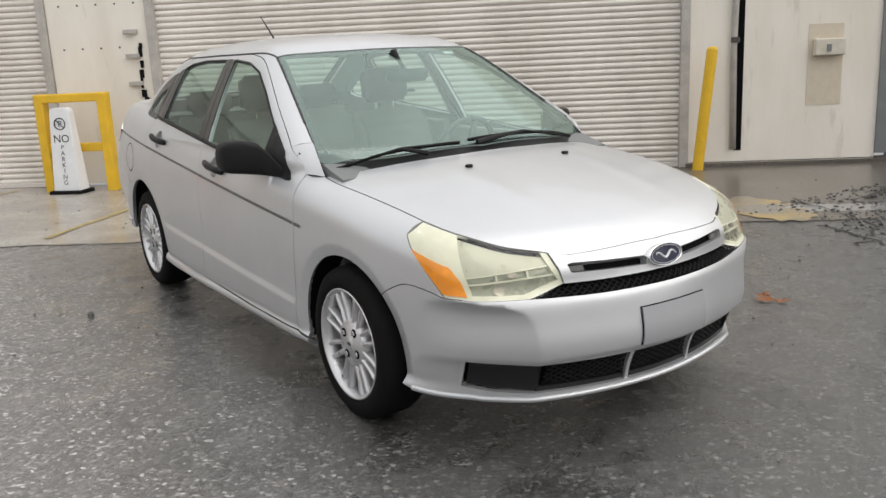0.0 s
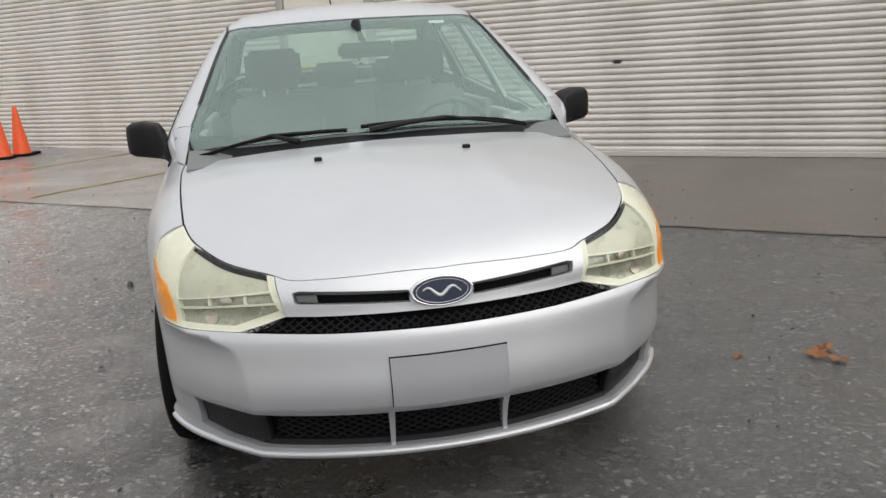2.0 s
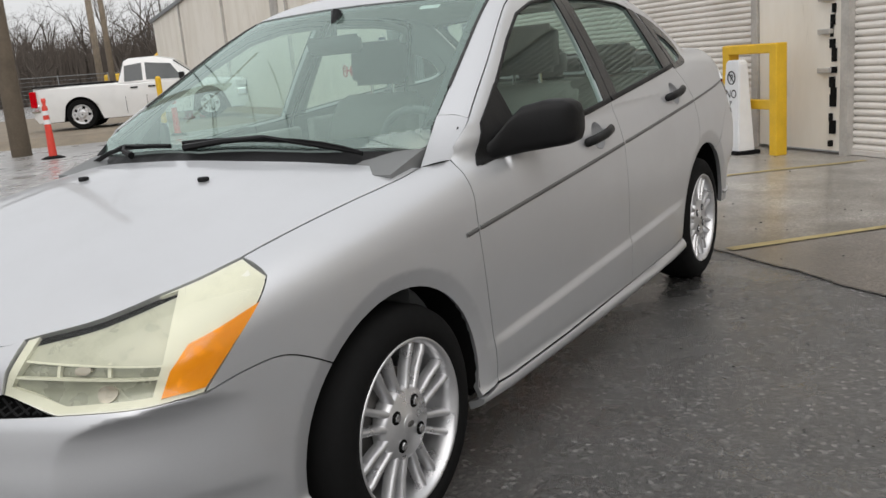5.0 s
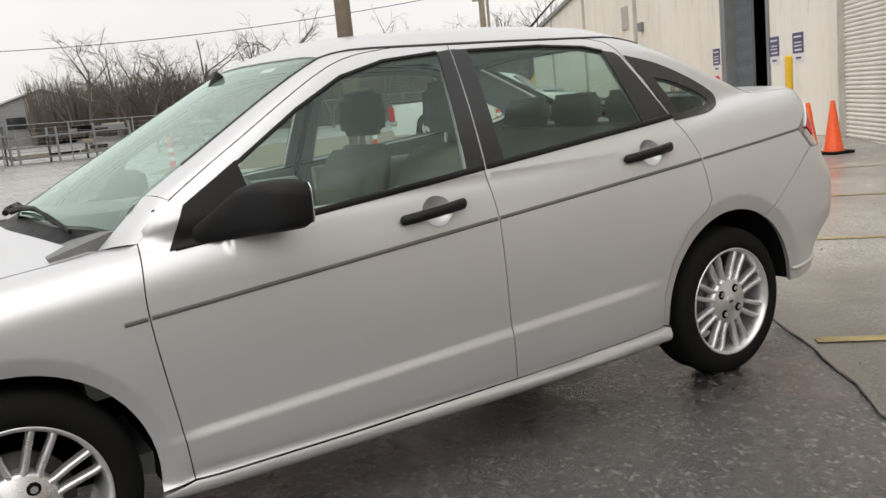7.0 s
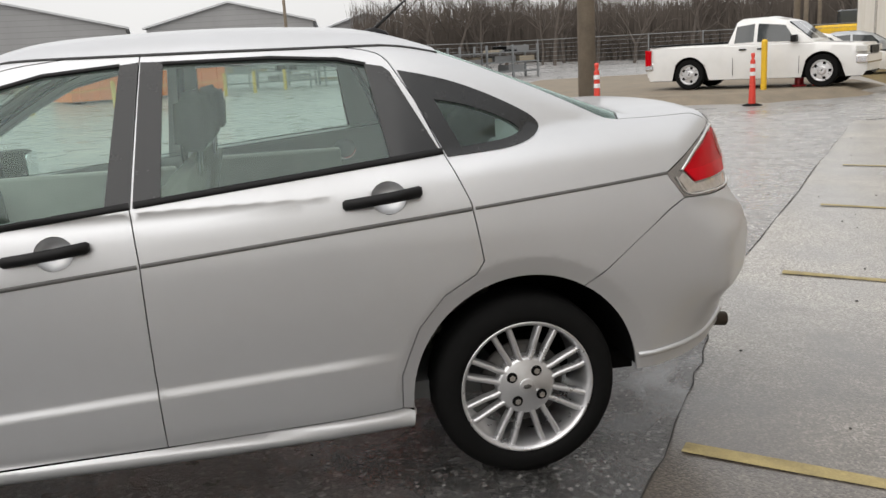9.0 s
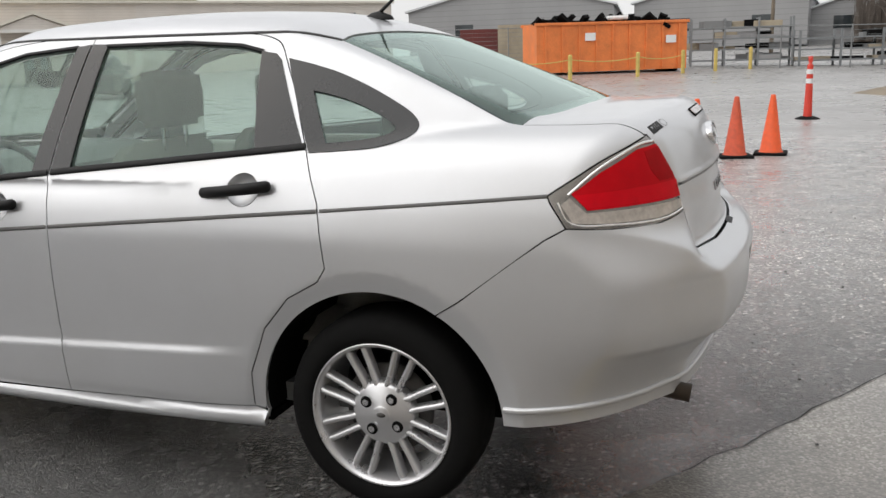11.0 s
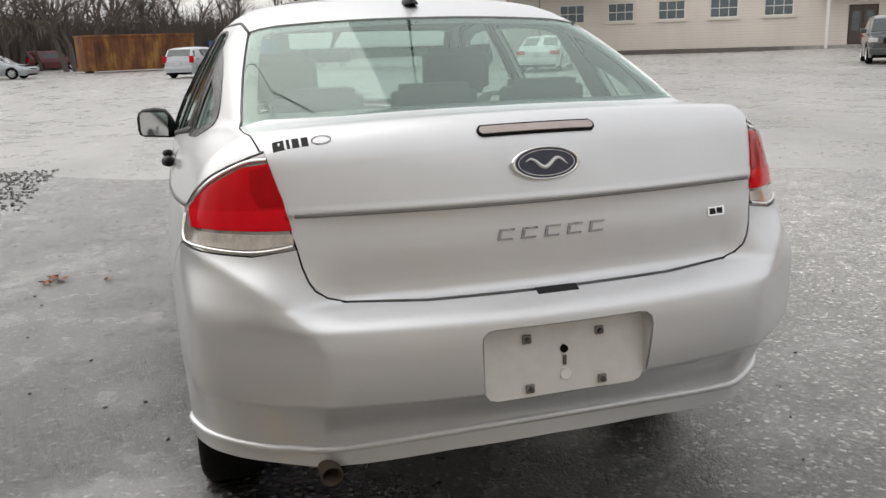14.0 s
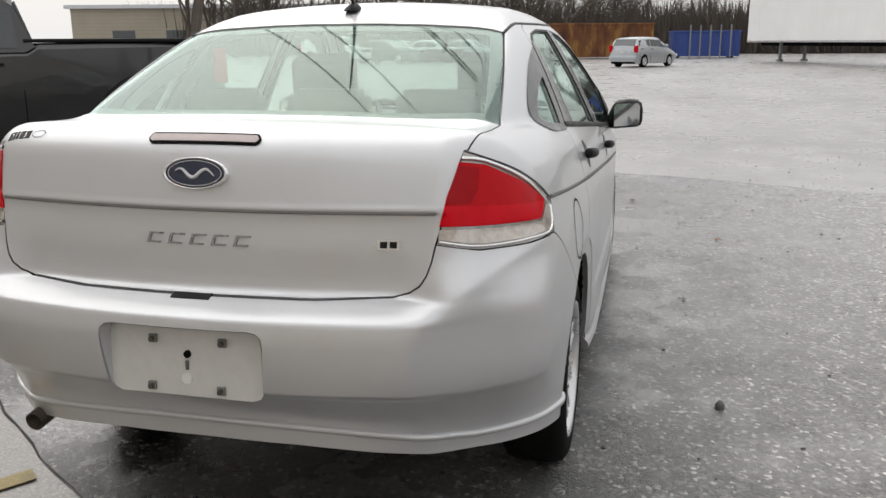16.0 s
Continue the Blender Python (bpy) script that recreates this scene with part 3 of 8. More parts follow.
bumper_seam = on("side", [(-1.845, 0.866), (-1.79, 0.835), (-1.57, 0.668), (-1.495, 0.619)])
roof_front = on("top", [(0.25, 0.545), (0.30, 0.40), (0.335, 0.2), (0.345, 0)], True)
roof_back = on("top", [(-1.12, 0.552), (-1.125, 0.3), (-1.13, 0)], True)
hood_back = on("top", [(1.02, 0.716), (1.058, 0.66), (1.138, 0.40), (1.18, 0.2), (1.19, 0)], True)
screen_low = on("top", [(0.95, 0.700), (0.99, 0.64), (1.09, 0.38), (1.135, 0)], True)
back_low = on("top", [(-1.69, 0.640), (-1.745, 0.40), (-1.765, 0)], True)


def whole(*half):
    """A closed outline from a half that begins and ends on the middle plane."""
    h = chain(*half)
    return np.concatenate([h, flip(h[::-1][1:-1])])


def level(view, wide, zs, gap=0.014):
    """Level rows across the car, as seen from ahead or behind."""
    ys = np.arange(-wide, wide + gap, gap)
    return [on(view, [(y, z) for y in ys]) for z in zs]


def arcs(ax, r0, lo, hi, n=44):
    return [on("side", arc(ax, r, lo, hi, n)) for r in (r0 + 0.010, r0 + 0.024, r0 + 0.034, r0 + 0.040, r0 + 0.046, r0 + 0.052, r0 + 0.057, r0 + 0.062, r0 + 0.068, r0 + 0.078, r0 + 0.088, r0 + 0.102)]


def along(f, x0, x1, offs, gap=0.02):
    xs = np.arange(x1, x0, gap)
    return [on("side", [(x, f(x) + o) for x in xs]) for o in offs]


def edge_rows(x0, x1, zs, gap=0.014):
    """Level rows along the lower flanks, both sides."""
    one = [on("side", [(x, z) for x in np.arange(x0, x1, gap)]) for z in zs]
    return one + [flip(r) for r in one]


def facet_rows(view, f, z0, z1, n=24):
    """Upright rows along the bumper's corner edge, both sides."""
    zs = np.linspace(z0, z1, n)
    one = [on(view, [(float(f(z)) + d, z) for z in zs]) for d in (-0.034, -0.022, -0.013, -0.006, 0.001, 0.008, 0.016, 0.027)]
    return one + [flip(r) for r in one]


LIP_F = (0.212, 0.219, 0.226, 0.234, 0.242, 0.25, 0.257)
LIP_R = (0.508, 0.516, 0.524, 0.532, 0.540, 0.547, 0.554, 0.562)
crease_z = lambda x: 0.385 + (0.9 - x) * 0.047
CREASE = (-0.030, -0.021, -0.014, -0.007, 0.0, 0.007, 0.015, 0.024)
BELT = (-0.060, -0.051, -0.043, -0.036, -0.029, -0.022, -0.015, -0.008, -0.002)
NOSE_ROWS, TAIL_ROWS = arcs(AX_F, 0.338, -14, 195), arcs(AX_R, 0.367, -14, 195)
belt = lambda x: 0.953 - 0.092 * x
panel("hood", "roll", whole(hood_front, lamp_top, hood_side, hood_back), PAINT, car, cell=0.024)
panel("front_fender", "roll", chain(lamp_outer, fender_bumper, arch_front[::-1], on("side", [(0.974, 0.24), (0.886, 0.256)]), door_front[::-1], hood_side[::-1]), PAINT, car, cell=0.02, both=True, rows=NOSE_ROWS)
hole_front = on("side", [(0.78, belt(0.78) + 0.02), (0.60, 1.098), (0.40, 1.215), (0.22, 1.303), (0.05, 1.345), (-0.165, 1.362), (-0.105, belt(-0.105) + 0.018), (0.4, belt(0.4) + 0.018)])
hole_rear = on("side", [(-0.255, belt(-0.26) + 0.018), (-0.282, 1.362), (-0.60, 1.362), (-0.80, 1.347), (-0.882, 1.328), (-0.932, belt(-0.93) + 0.016), (-0.6, belt(-0.6) + 0.018)])
hole_quarter = on("side", [(-1.080, 1.215)] + [tuple(p) for p in smooth_line([(-1.12, 1.207), (-1.20, 1.185), (-1.29, 1.147), (-1.338, 1.114), (-1.336, 1.099), (-1.29, 1.084), (-1.21, 1.075), (-1.145, 1.070)], per=4)])


def ring_on(kind, a, b, ra, rb=None, n=20, turn=0.0):
    """A round or oval ring on the skin, as a closed outline."""
    rb = rb or ra
    c, s = math.cos(turn), math.sin(turn)
    return on(kind, [(a + ra * math.cos(t) * c - rb * math.sin(t) * s, b + ra * math.cos(t) * s + rb * math.sin(t) * c) for t in [2 * math.pi * k / n for k in range(n)]])


HANDLES = ((0.035, 0.868), (-0.905, 0.944))
cups = [ring_on("side", x, z, 0.052, 0.046) for x, z in HANDLES]
front_doors = panel("front_door", "roll", chain(door_front[::-1], drip_front, door_mid, sill_front[::-1]), PAINT, car, holes=[hole_front, cups[0]], both=True, cell=0.022, rows=along(crease_z, 0.93, -0.2, CREASE) + along(belt, 0.9, -0.2, BELT))
rear_doors = panel("rear_door", "roll", chain(drip_rear, door_rear, sill_rear[::-1], door_mid[::-1]), PAINT, car, holes=[hole_rear, cups[1]], both=True, cell=0.022, rows=along(crease_z, -0.2, -0.9, CREASE) + along(belt, -0.2, -1.1, BELT) + TAIL_ROWS)
pillar_foot = [p for p in screen_side if p[0] < 0.90]
pillar_drip = [p for p in drip_front[::-1] if p[2] > 0.985]
side_outline = chain(pillar_foot, ditch, back_side, lid_side, tail_top, tail_front, bumper_seam, arch_quarter, on("side", [(-0.942, 0.280), (-0.902, 0.292)]), door_rear[::-1], drip_rear[::-1], pillar_drip)
quarters = panel("rear_quarter", "roll", side_outline, PAINT, car, holes=[hole_quarter], both=True, cell=0.02, rows=TAIL_ROWS)
# the foot of the windscreen pillar, which runs into the fender
pa, pb_, pc, pd = hood_side[-1], pillar_foot[0], pillar_drip[-1], drip_front[0]
for sg in (1, -1):
    grid = []
    for i in range(9):
        u = i / 8
        for j in range(7):
            v = j / 6
            p = (pa * (1 - u) + pb_ * u) * (1 - v) + (pd * (1 - u) + pc * u) * v
            p = p + np.array([0, 0.008, 0.004]) * 4 * v * (1 - v)
            grid.append(p * (1, sg, 1))
    # its shading runs on from the fender into the pillar
    na, nd = skin_normal(np.array([hood_side[-3], door_front[2]]))
    nb, nc = skin_normal(np.array([pillar_foot[3] + (0, 0.02, -0.005), pillar_drip[-4]]))
    lean = [((na * (1 - i / 8) + nb * i / 8) * (1 - j / 6) + (nd * (1 - i / 8) + nc * i / 8) * j / 6) * (1, sg, 1) for i in range(9) for j in range(7)]
    quads = [(i * 7 + j, i * 7 + j + 1, i * 7 + j + 8, i * 7 + j + 7) for i in range(8) for j in range(6)]
    mesh_ob("pillar_foot", grid, quads if sg > 0 else [q[::-1] for q in quads], PAINT, car, normals=[n / np.linalg.norm(n) for n in lean])
panel("roof", "roll", whole(roof_front[::-1], ditch, roof_back), PAINT, car, cell=0.04)
panel("trunk_lid", "lid", whole(back_low[::-1], lid_side, lid_lamp, lid_low), PAINT, car, cell=0.02, rows=level("back", 0.60, np.arange(0.938, 0.984, 0.0045)))
bump_top = on("front", [(0, 0.575), (0.3, 0.577), (0.525, 0.583)])
low_hole = whole(on("front", [(0, 0.236), (0.495, 0.243), (0.60, 0.248), (0.672, 0.264), (0.680, 0.362), (0.506, 0.352), (0.25, 0.348), (0, 0.347)]))
panel("front_bumper", "nose", whole(bump_top, lamp_bottom[::-1], fender_bumper, arch_bumper, on("side", [(1.72, 0.212)]), on("front", [(0.62, 0.208), (0.5, 0.208), (0, 0.198)])), PAINT, car, holes=[low_hole], cell=0.013, rows=facet_rows("front", nose_facet, 0.37, 0.56, 40) + level("front", 0.60, [0.545, 0.553, 0.561, 0.568]) + NOSE_ROWS + [flip(r) for r in NOSE_ROWS])
plate_hole = whole(on("back", [(0, 0.524), (0.168, 0.524), (0.186, 0.530), (0.197, 0.546), (0.205, 0.668), (0.202, 0.684), (0.190, 0.694), (0.172, 0.697), (0, 0.697)]))
panel("rear_bumper", "tail", whole(lid_low[::-1], tail_bottom[::-1], bumper_seam, arch_tail[::-1], on("side", [(-1.673, 0.316), (-1.9, 0.336)]), on("back", [(0.5, 0.364), (0.25, 0.380), (0, 0.385)])), PAINT, car, holes=[plate_hole], cell=0.012, rows=facet_rows("back", tail_facet, 0.575, 0.85, 90) + edge_rows(-2.08, -1.66, LIP_R) + level("back", 0.62, LIP_R) + level("back", 0.70, np.arange(0.70, 0.80, 0.008)) + TAIL_ROWS + [flip(r) for r in TAIL_ROWS])
panel("rocker", "roll", chain(sill_front[::-1], on("side", [(0.886, 0.256), (0.974, 0.238), (0.97, 0.195), (0.0, 0.200), (-0.932, 0.222), (-0.942, 0.278), (-0.902, 0.292)]), sill_rear[::-1]), PAINT, car, both=True, cell=0.014)
# dark backing of the joints
bm = bmesh.new()
for line in (hood_front, lamp_top, hood_side, lamp_outer, fender_bumper, door_front, drip_front, drip_rear, door_mid, door_rear, sill_front, sill_rear, lid_side, lid_lamp, lid_low, tail_top, tail_front, bumper_seam):
    strip(bm, line, 0.03, -0.012)
part("joint_seal", bm, DARK, car)


def wheel(ax, side):
    """One wheel at its hub: tyre, rim with paired spokes, brake disc."""
    w = new("wheel")
    w.parent = car
    w.location = (ax, side * 0.722, TYRE_R)
    if side < 0:
        w.rotation_euler = (0, 0, math.pi)
    bm = bmesh.new()
    lathe(bm, [(0.213, -0.10), (0.235, -0.104), (0.268, -0.100), (0.290, -0.085), (0.2985, -0.06), (0.300, 0.0), (0.2985, 0.06), (0.290, 0.083), (0.268, 0.097), (0.24, 0.101), (0.217, 0.094), (0.213, 0.08)], 64, "Y")
    part("tyre", bm, RUBBER, w, smooth=True)
    bm = bmesh.new()
    lathe(bm, [(0.218, 0.093), (0.216, 0.098), (0.211, 0.096), (0.203, 0.085), (0.198, 0.05), (0.195, -0.09)], 64, "Y")
    for k in range(8):
        for d in (-1, 1):
            a = 2 * math.pi * (k + 0.5) / 8
            c, s = math.cos(a), math.sin(a)
            lo, hi = d * 0.0185, d * 0.0265
            pts = []
            for r, t, y0 in ((0.075, lo, 0.079), (0.105, lo, 0.079), (0.14, (lo + hi) / 2, 0.078), (0.185, hi, 0.082), (0.206, hi, 0.080)):
                pts.append([Vector((r * c - q * s, y, r * s + q * c)) for q, y in ((t - 0.0100, y0 - 0.03), (t - 0.0090, y0 - 0.007), (t - 0.0042, y0), (t + 0.0042, y0), (t + 0.0090, y0 - 0.007), (t + 0.0100, y0 - 0.03))])
            vs = [[bm.verts.new(p) for p in row] for row in pts]
            for r0, r1 in zip(vs, vs[1:]):
                for i in range(5):
                    bm.faces.new((r0[i], r0[i + 1], r1[i + 1], r1[i]))
    lathe(bm, [(0.001, 0.086), (0.030, 0.085), (0.034, 0.082), (0.086, 0.080), (0.096, 0.070), (0.098, 0.04)], 32, "Y")
    part("rim", bm, ALLOY, w, smooth=True)
    bm = bmesh.new()
    lathe(bm, [(0.001, 0.03), (0.135, 0.03), (0.135, 0.01)], 32, "Y")
    part("brake_disc", bm, BRAKE, w, smooth=True)
    bm = bmesh.new()
    lathe(bm, [(0.001, 0.0880), (0.023, 0.0875), (0.026, 0.0855), (0.028, 0.082)], 24, "Y")
    part("centre_cap", bm, ALLOY, w, smooth=True)
    bm = bmesh.new()
    lathe(bm, [(0.001, 0.0895), (0.013, 0.0892), (0.014, 0.087)], 20, "Y")
    for v in bm.verts:
        v.co.z *= 0.55
    part("cap_mark", bm, BRAKE, w, smooth=True)
    for k in range(4):
        a = k * math.pi / 2 + 0.6
        bm = bmesh.new()
        cyl(bm, (0.058 * math.cos(a), 0.070, 0.058 * math.sin(a)), (0.058 * math.cos(a), 0.0825, 0.058 * math.sin(a)), 0.018, 0.0175, 16)
        part("lug_recess", bm, DARK, w)
        bm = bmesh.new()
        cyl(bm, (0.058 * math.cos(a), 0.07, 0.058 * math.sin(a)), (0.058 * math.cos(a), 0.089, 0.058 * math.sin(a)), 0.0125, 0.0105, 6)
        part("lug_nut", bm, CHROME, w)
    return w


for ax in (AX_F, AX_R):
    for side in (1, -1):
        wheel(ax, side)
        bm = bmesh.new()
        r = 0.333 if ax > 0 else 0.362
        rows = []
        for k in range(25):
            a = radians(-6 + (194 if ax > 0 else 183) * k / 24)
            ye = float(on("side", [(ax + (r + 0.02) * math.cos(a), 0.305 + (r + 0.02) * math.sin(a))])[0][1])
            rows.append([bm.verts.new((ax + (r + e) * math.cos(a), side * y, 0.305 + (r + e) * math.sin(a))) for e, y in ((0.010, ye - 0.006), (0.014, ye - 0.05), (0.02, 0.30))])
        for r0, r1 in zip(rows, rows[1:]):
            for i in range(2):
                bm.faces.new((r0[i], r0[i + 1], r1[i + 1], r1[i]))
        bm.faces.new([row[2] for row in rows])
        part("wheel_arch_liner", bm, DARK, car, smooth=True)
bm = bmesh.new()
box(bm, -1.75, 1.85, -0.60, 0.60, 0.24, 0.30)
box(bm, -0.9, 0.9, -0.74, 0.74, 0.205, 0.23)
part("underbody", bm, DARK, car)


def band(name, line, width, off, material, pair, **kw):
    for ob, s in zip(pair, (1, -1)):
        bm = bmesh.new()
        p = np.asarray(line)
        nrm = skin_normal(p)
        d = np.gradient(p, axis=0)
        across = np.cross(nrm, d)
        across /= np.maximum(np.linalg.norm(across, axis=1, keepdims=True), 1e-9)
        k = np.array([1, s, 1])
        rows = []
        for w, o in ((0.5, -0.004), (0.5, off * 0.6), (0.25, off), (-0.25, off), (-0.5, off * 0.6), (-0.5, -0.004)):
            rows.append([bm.verts.new(v) for v in (p + across * width * w + nrm * o) * k])
        for r0, r1 in zip(rows, rows[1:]):
            for i in range(len(p) - 1):
                bm.faces.new((r0[i], r0[i + 1], r1[i + 1], r1[i]))
        part(name, bm, material, ob, smooth=True)


# ---- lamps
CREAM = plain("hazed_reflector", (0.76, 0.76, 0.68), 0.35, 0.0, 0.08, 25)
HAZE = plain("hazed_reflector_bowl", (0.36, 0.37, 0.325), 0.28, 0.35, 0.22, 22, coat=0.3)
CLOUDY = plain("clouded_bowl", (0.50, 0.505, 0.445), 0.32, 0.15, 0.15, 22, coat=0.3)
SMOKE = plain("clear_lamp_strip", (0.50, 0.46, 0.42), 0.14, 0.5, 0.25, 60, coat=0.9)
LENSRIM = plain("lamp_edge", (0.30, 0.29, 0.28), 0.15, 0.75, 0.10, coat=0.8)
lamp_line = chain(lamp_top, lamp_outer, lamp_bottom, lamp_inner)


def shrink(kind, line, by):
    return lay(kind, inset(flat(kind, np.asarray(line)), by))


def twin(name, kind, outline, material, pair, label="", **kw):
    """A panel on both sides, each the child of its own side's part."""
    made = panel(name, kind, outline, material, pair[0], label, both=True, **kw)
    made[1].parent = pair[1]
    return made


def nose_line(*runs):
    """An outline on the nose from runs of (view, points)."""
    return lay("nose", np.concatenate([flat("nose", on(view, pts)) for view, pts in runs]))


heads = panel("headlight", "nose", lamp_line, CREAM, car, "hazed headlight with a yellowed rim and an amber side marker", holes=[nose_line(("front", [(0.418, 0.630), (0.535, 0.598), (0.678, 0.603), (0.688, 0.666)]), ("top", [(1.81, 0.634), (1.92, 0.535), (1.99, 0.440)]))], both=True, rim=0.022, off=-0.004, cell=0.02, gap=0.0005)
# the bowl: a lower and an upper reflector, a shelf between them, an upright fin and the cream roof of the upper one
low_bowl = nose_line(("front", [(0.412, 0.626), (0.535, 0.592), (0.686, 0.597), (0.690, 0.632), (0.42, 0.650)]))
up_bowl = nose_line(("front", [(0.420, 0.650), (0.690, 0.632), (0.694, 0.660), (0.425, 0.688)]))
roof_bowl = nose_line(("front", [(0.423, 0.682), (0.692, 0.656)]), ("top", [(1.80, 0.645), (1.92, 0.545), (2.0, 0.430)]))
twin("reflector", "nose", low_bowl, HAZE, heads, off=-0.016, rim=0.01, gap=0.0, cell=0.02)
twin("reflector", "nose", up_bowl, HAZE, heads, off=-0.022, rim=0.01, gap=0.0, cell=0.02)
twin("reflector_roof", "nose", roof_bowl, CLOUDY, heads, off=-0.012, rim=0.01, gap=0.0, cell=0.02)
twin("reflector_shelf", "nose", nose_line(("front", [(0.418, 0.6465), (0.688, 0.6300), (0.688, 0.6345), (0.418, 0.6515)])), CREAM, heads, off=-0.006, rim=0.014, gap=0.0, cell=0.02)
twin("reflector_shelf", "nose", nose_line(("front", [(0.422, 0.680), (0.690, 0.6535), (0.690, 0.657), (0.422, 0.684)])), CREAM, heads, off=-0.008, rim=0.012, gap=0.0, cell=0.02)
for y0 in (0.505, 0.600):
    twin("reflector_fin", "nose", nose_line(("front", [(y0, 0.642), (y0 + 0.006, 0.642), (y0 + 0.004, 0.672), (y0 - 0.002, 0.672)])), CREAM, heads, off=-0.012, rim=0.010, gap=0.0, cell=0.02)
for y0, z0, r0 in ((0.60, 0.614, 0.013), (0.555, 0.659, 0.011)):
    twin("bulb_cap", "nose", ring_on("front", y0, z0, r0 * 1.4, r0), SMOKE, heads, off=-0.010, rim=0.012, gap=0.0, cell=0.02)
amber = lay("nose", np.concatenate([flat("nose", on("side", [(1.705, 0.735), (1.79, 0.6655), (1.862, 0.597)])), flat("nose", on("front", [(0.690, 0.594), (0.697, 0.645), (0.712, 0.690)]))]))
twin("marker_lens", "nose", amber, AMBER, heads, "amber marker", off=0.0, rim=0.006, gap=0.003)
twin("lens", "nose", lamp_line, CLEAR, heads, off=0.0015, rim=0.0, gap=0.002)

tail_line = chain(tail_top, tail_front, tail_bottom, lid_lamp[::-1])
tails = panel("tail_light", "tail", tail_line, LENSRIM, car, "red tail lamp with a clear lower strip and chrome edge", both=True, rim=0.03, off=-0.003)
q = flat("tail", tail_line)
ins = inset(q, 0.012)
red_line = lay("tail", np.concatenate([flat("tail", on("back", [(0.606, 1.062), (0.585, 0.985), (0.572, 0.920)])), flat("tail", on("side", [(-1.895, 0.908), (-1.852, 0.950), (-1.92, 1.003)])), flat("tail", on("back", [(0.66, 1.052)]))]))
twin("red_lens", "tail", red_line, RED, tails, off=0.002, rim=0.008, gap=0.001)
red_low = lay("tail", np.concatenate([flat("tail", on("back", [(0.582, 0.968), (0.573, 0.921)])), flat("tail", on("side", [(-1.894, 0.909), (-1.856, 0.948), (-1.88, 0.950)]))]))
twin("red_lower_lens", "tail", red_low, BRIGHTRED, tails, off=0.0035, rim=0.004, gap=0.0015)
twin("red_inner_lens", "tail", lay("tail", flat("tail", on("back", [(0.604, 1.056), (0.586, 0.985), (0.584, 0.971), (0.636, 0.966), (0.650, 1.0), (0.648, 1.046)]))), DEEPRED, tails, off=0.0030, rim=0.003, gap=0.0015)
CHROMETRIM = plain("lamp_chrome", (0.80, 0.80, 0.79), 0.16, 1.0, 0.03)
band("lamp_edge_trim", lay("tail", smooth_line(flat("tail", np.concatenate([on("side", [(-1.846, 0.948), (-1.915, 1.010)]), on("back", [(0.66, 1.059), (0.61, 1.069)])])), per=5)), 0.008, 0.004, CHROMETRIM, tails)
band("lamp_edge_trim", lay("tail", smooth_line(flat("tail", np.concatenate([on("side", [(-1.822, 0.930), (-1.858, 0.878), (-1.95, 0.871)]), on("back", [(0.66, 0.872), (0.575, 0.888)])])), per=5)), 0.006, 0.004, CHROMETRIM, tails)
clear_line = lay("tail", np.concatenate([flat("tail", on("back", [(0.571, 0.915), (0.572, 0.892), (0.66, 0.876)])), flat("tail", on("side", [(-1.95, 0.874), (-1.86, 0.878), (-1.828, 0.925), (-1.850, 0.942), (-1.893, 0.904)]))]))
twin("clear_lens", "tail", clear_line, SMOKE, tails, off=0.0015, rim=0.006, gap=0.001)

# ---- glass and black trim
panel("windshield", "top", whole(roof_front[::-1], screen_side[::-1][:-3], screen_low), SCREEN, car, off=-0.004, rim=0.0, gap=0.004, cell=0.014)
panel("rear_window", "top", whole(roof_back[::-1], back_side, back_low), REARGLASS, car, off=-0.004, rim=0.0, gap=0.004, cell=0.014)
twin("side_window", "roll", hole_front, GREENGLASS, front_doors, off=-0.006, rim=0.0, gap=0.0)
twin("side_window", "roll", hole_rear, GREENGLASS, rear_doors, off=-0.006, rim=0.0, gap=0.0)
twin("quarter_window", "roll", hole_quarter, GREENGLASS, quarters, off=-0.006, rim=0.0, gap=0.0)
# frit: the dark border of the screens, under the glass
frit_out = whole(roof_front[::-1], screen_side[::-1][:-3], screen_low)
panel("screen_border", "top", frit_out, GLOSSBLACK, car, holes=[lay("top", inset(flat("top", frit_out), 0.035))], off=-0.006, rim=0.0, gap=0.002)
frit_out = whole(roof_back[::-1], back_side, back_low)
panel("screen_border", "top", frit_out, GLOSSBLACK, car, holes=[lay("top", inset(flat("top", frit_out), 0.045))], off=-0.006, rim=0.0, gap=0.002)
b0 = lambda x, d=0.0: (x, belt(x) + d)
# pillars and the mirror's corner
twin("pillar_trim", "roll", on("side", [b0(-0.105, 0.002), (-0.165, 1.366), (-0.218, 1.372), b0(-0.176, 0.002)]), GLOSSBLACK, front_doors, off=0.003, rim=0.006, gap=0.0)
twin("pillar_trim", "roll", on("side", [b0(-0.182, 0.002), (-0.224, 1.372), (-0.288, 1.370), b0(-0.258, 0.002)]), GLOSSBLACK, rear_doors, off=0.003, rim=0.006, gap=0.0)
twin("pillar_trim", "roll", on("side", [b0(-0.925, 0.003), (-0.880, 1.332), (-0.935, 1.322), (-0.955, 1.305), b0(-1.080, 0.003)]), GLOSSBLACK, rear_doors, off=0.003, rim=0.006, gap=0.0)
twin("mirror_sail", "roll", on("side", [b0(0.855, 0.006), (0.80, 0.995), (0.625, 1.096), b0(0.60, 0.004)]), BLACK, front_doors, off=0.004, rim=0.008, gap=0.0)
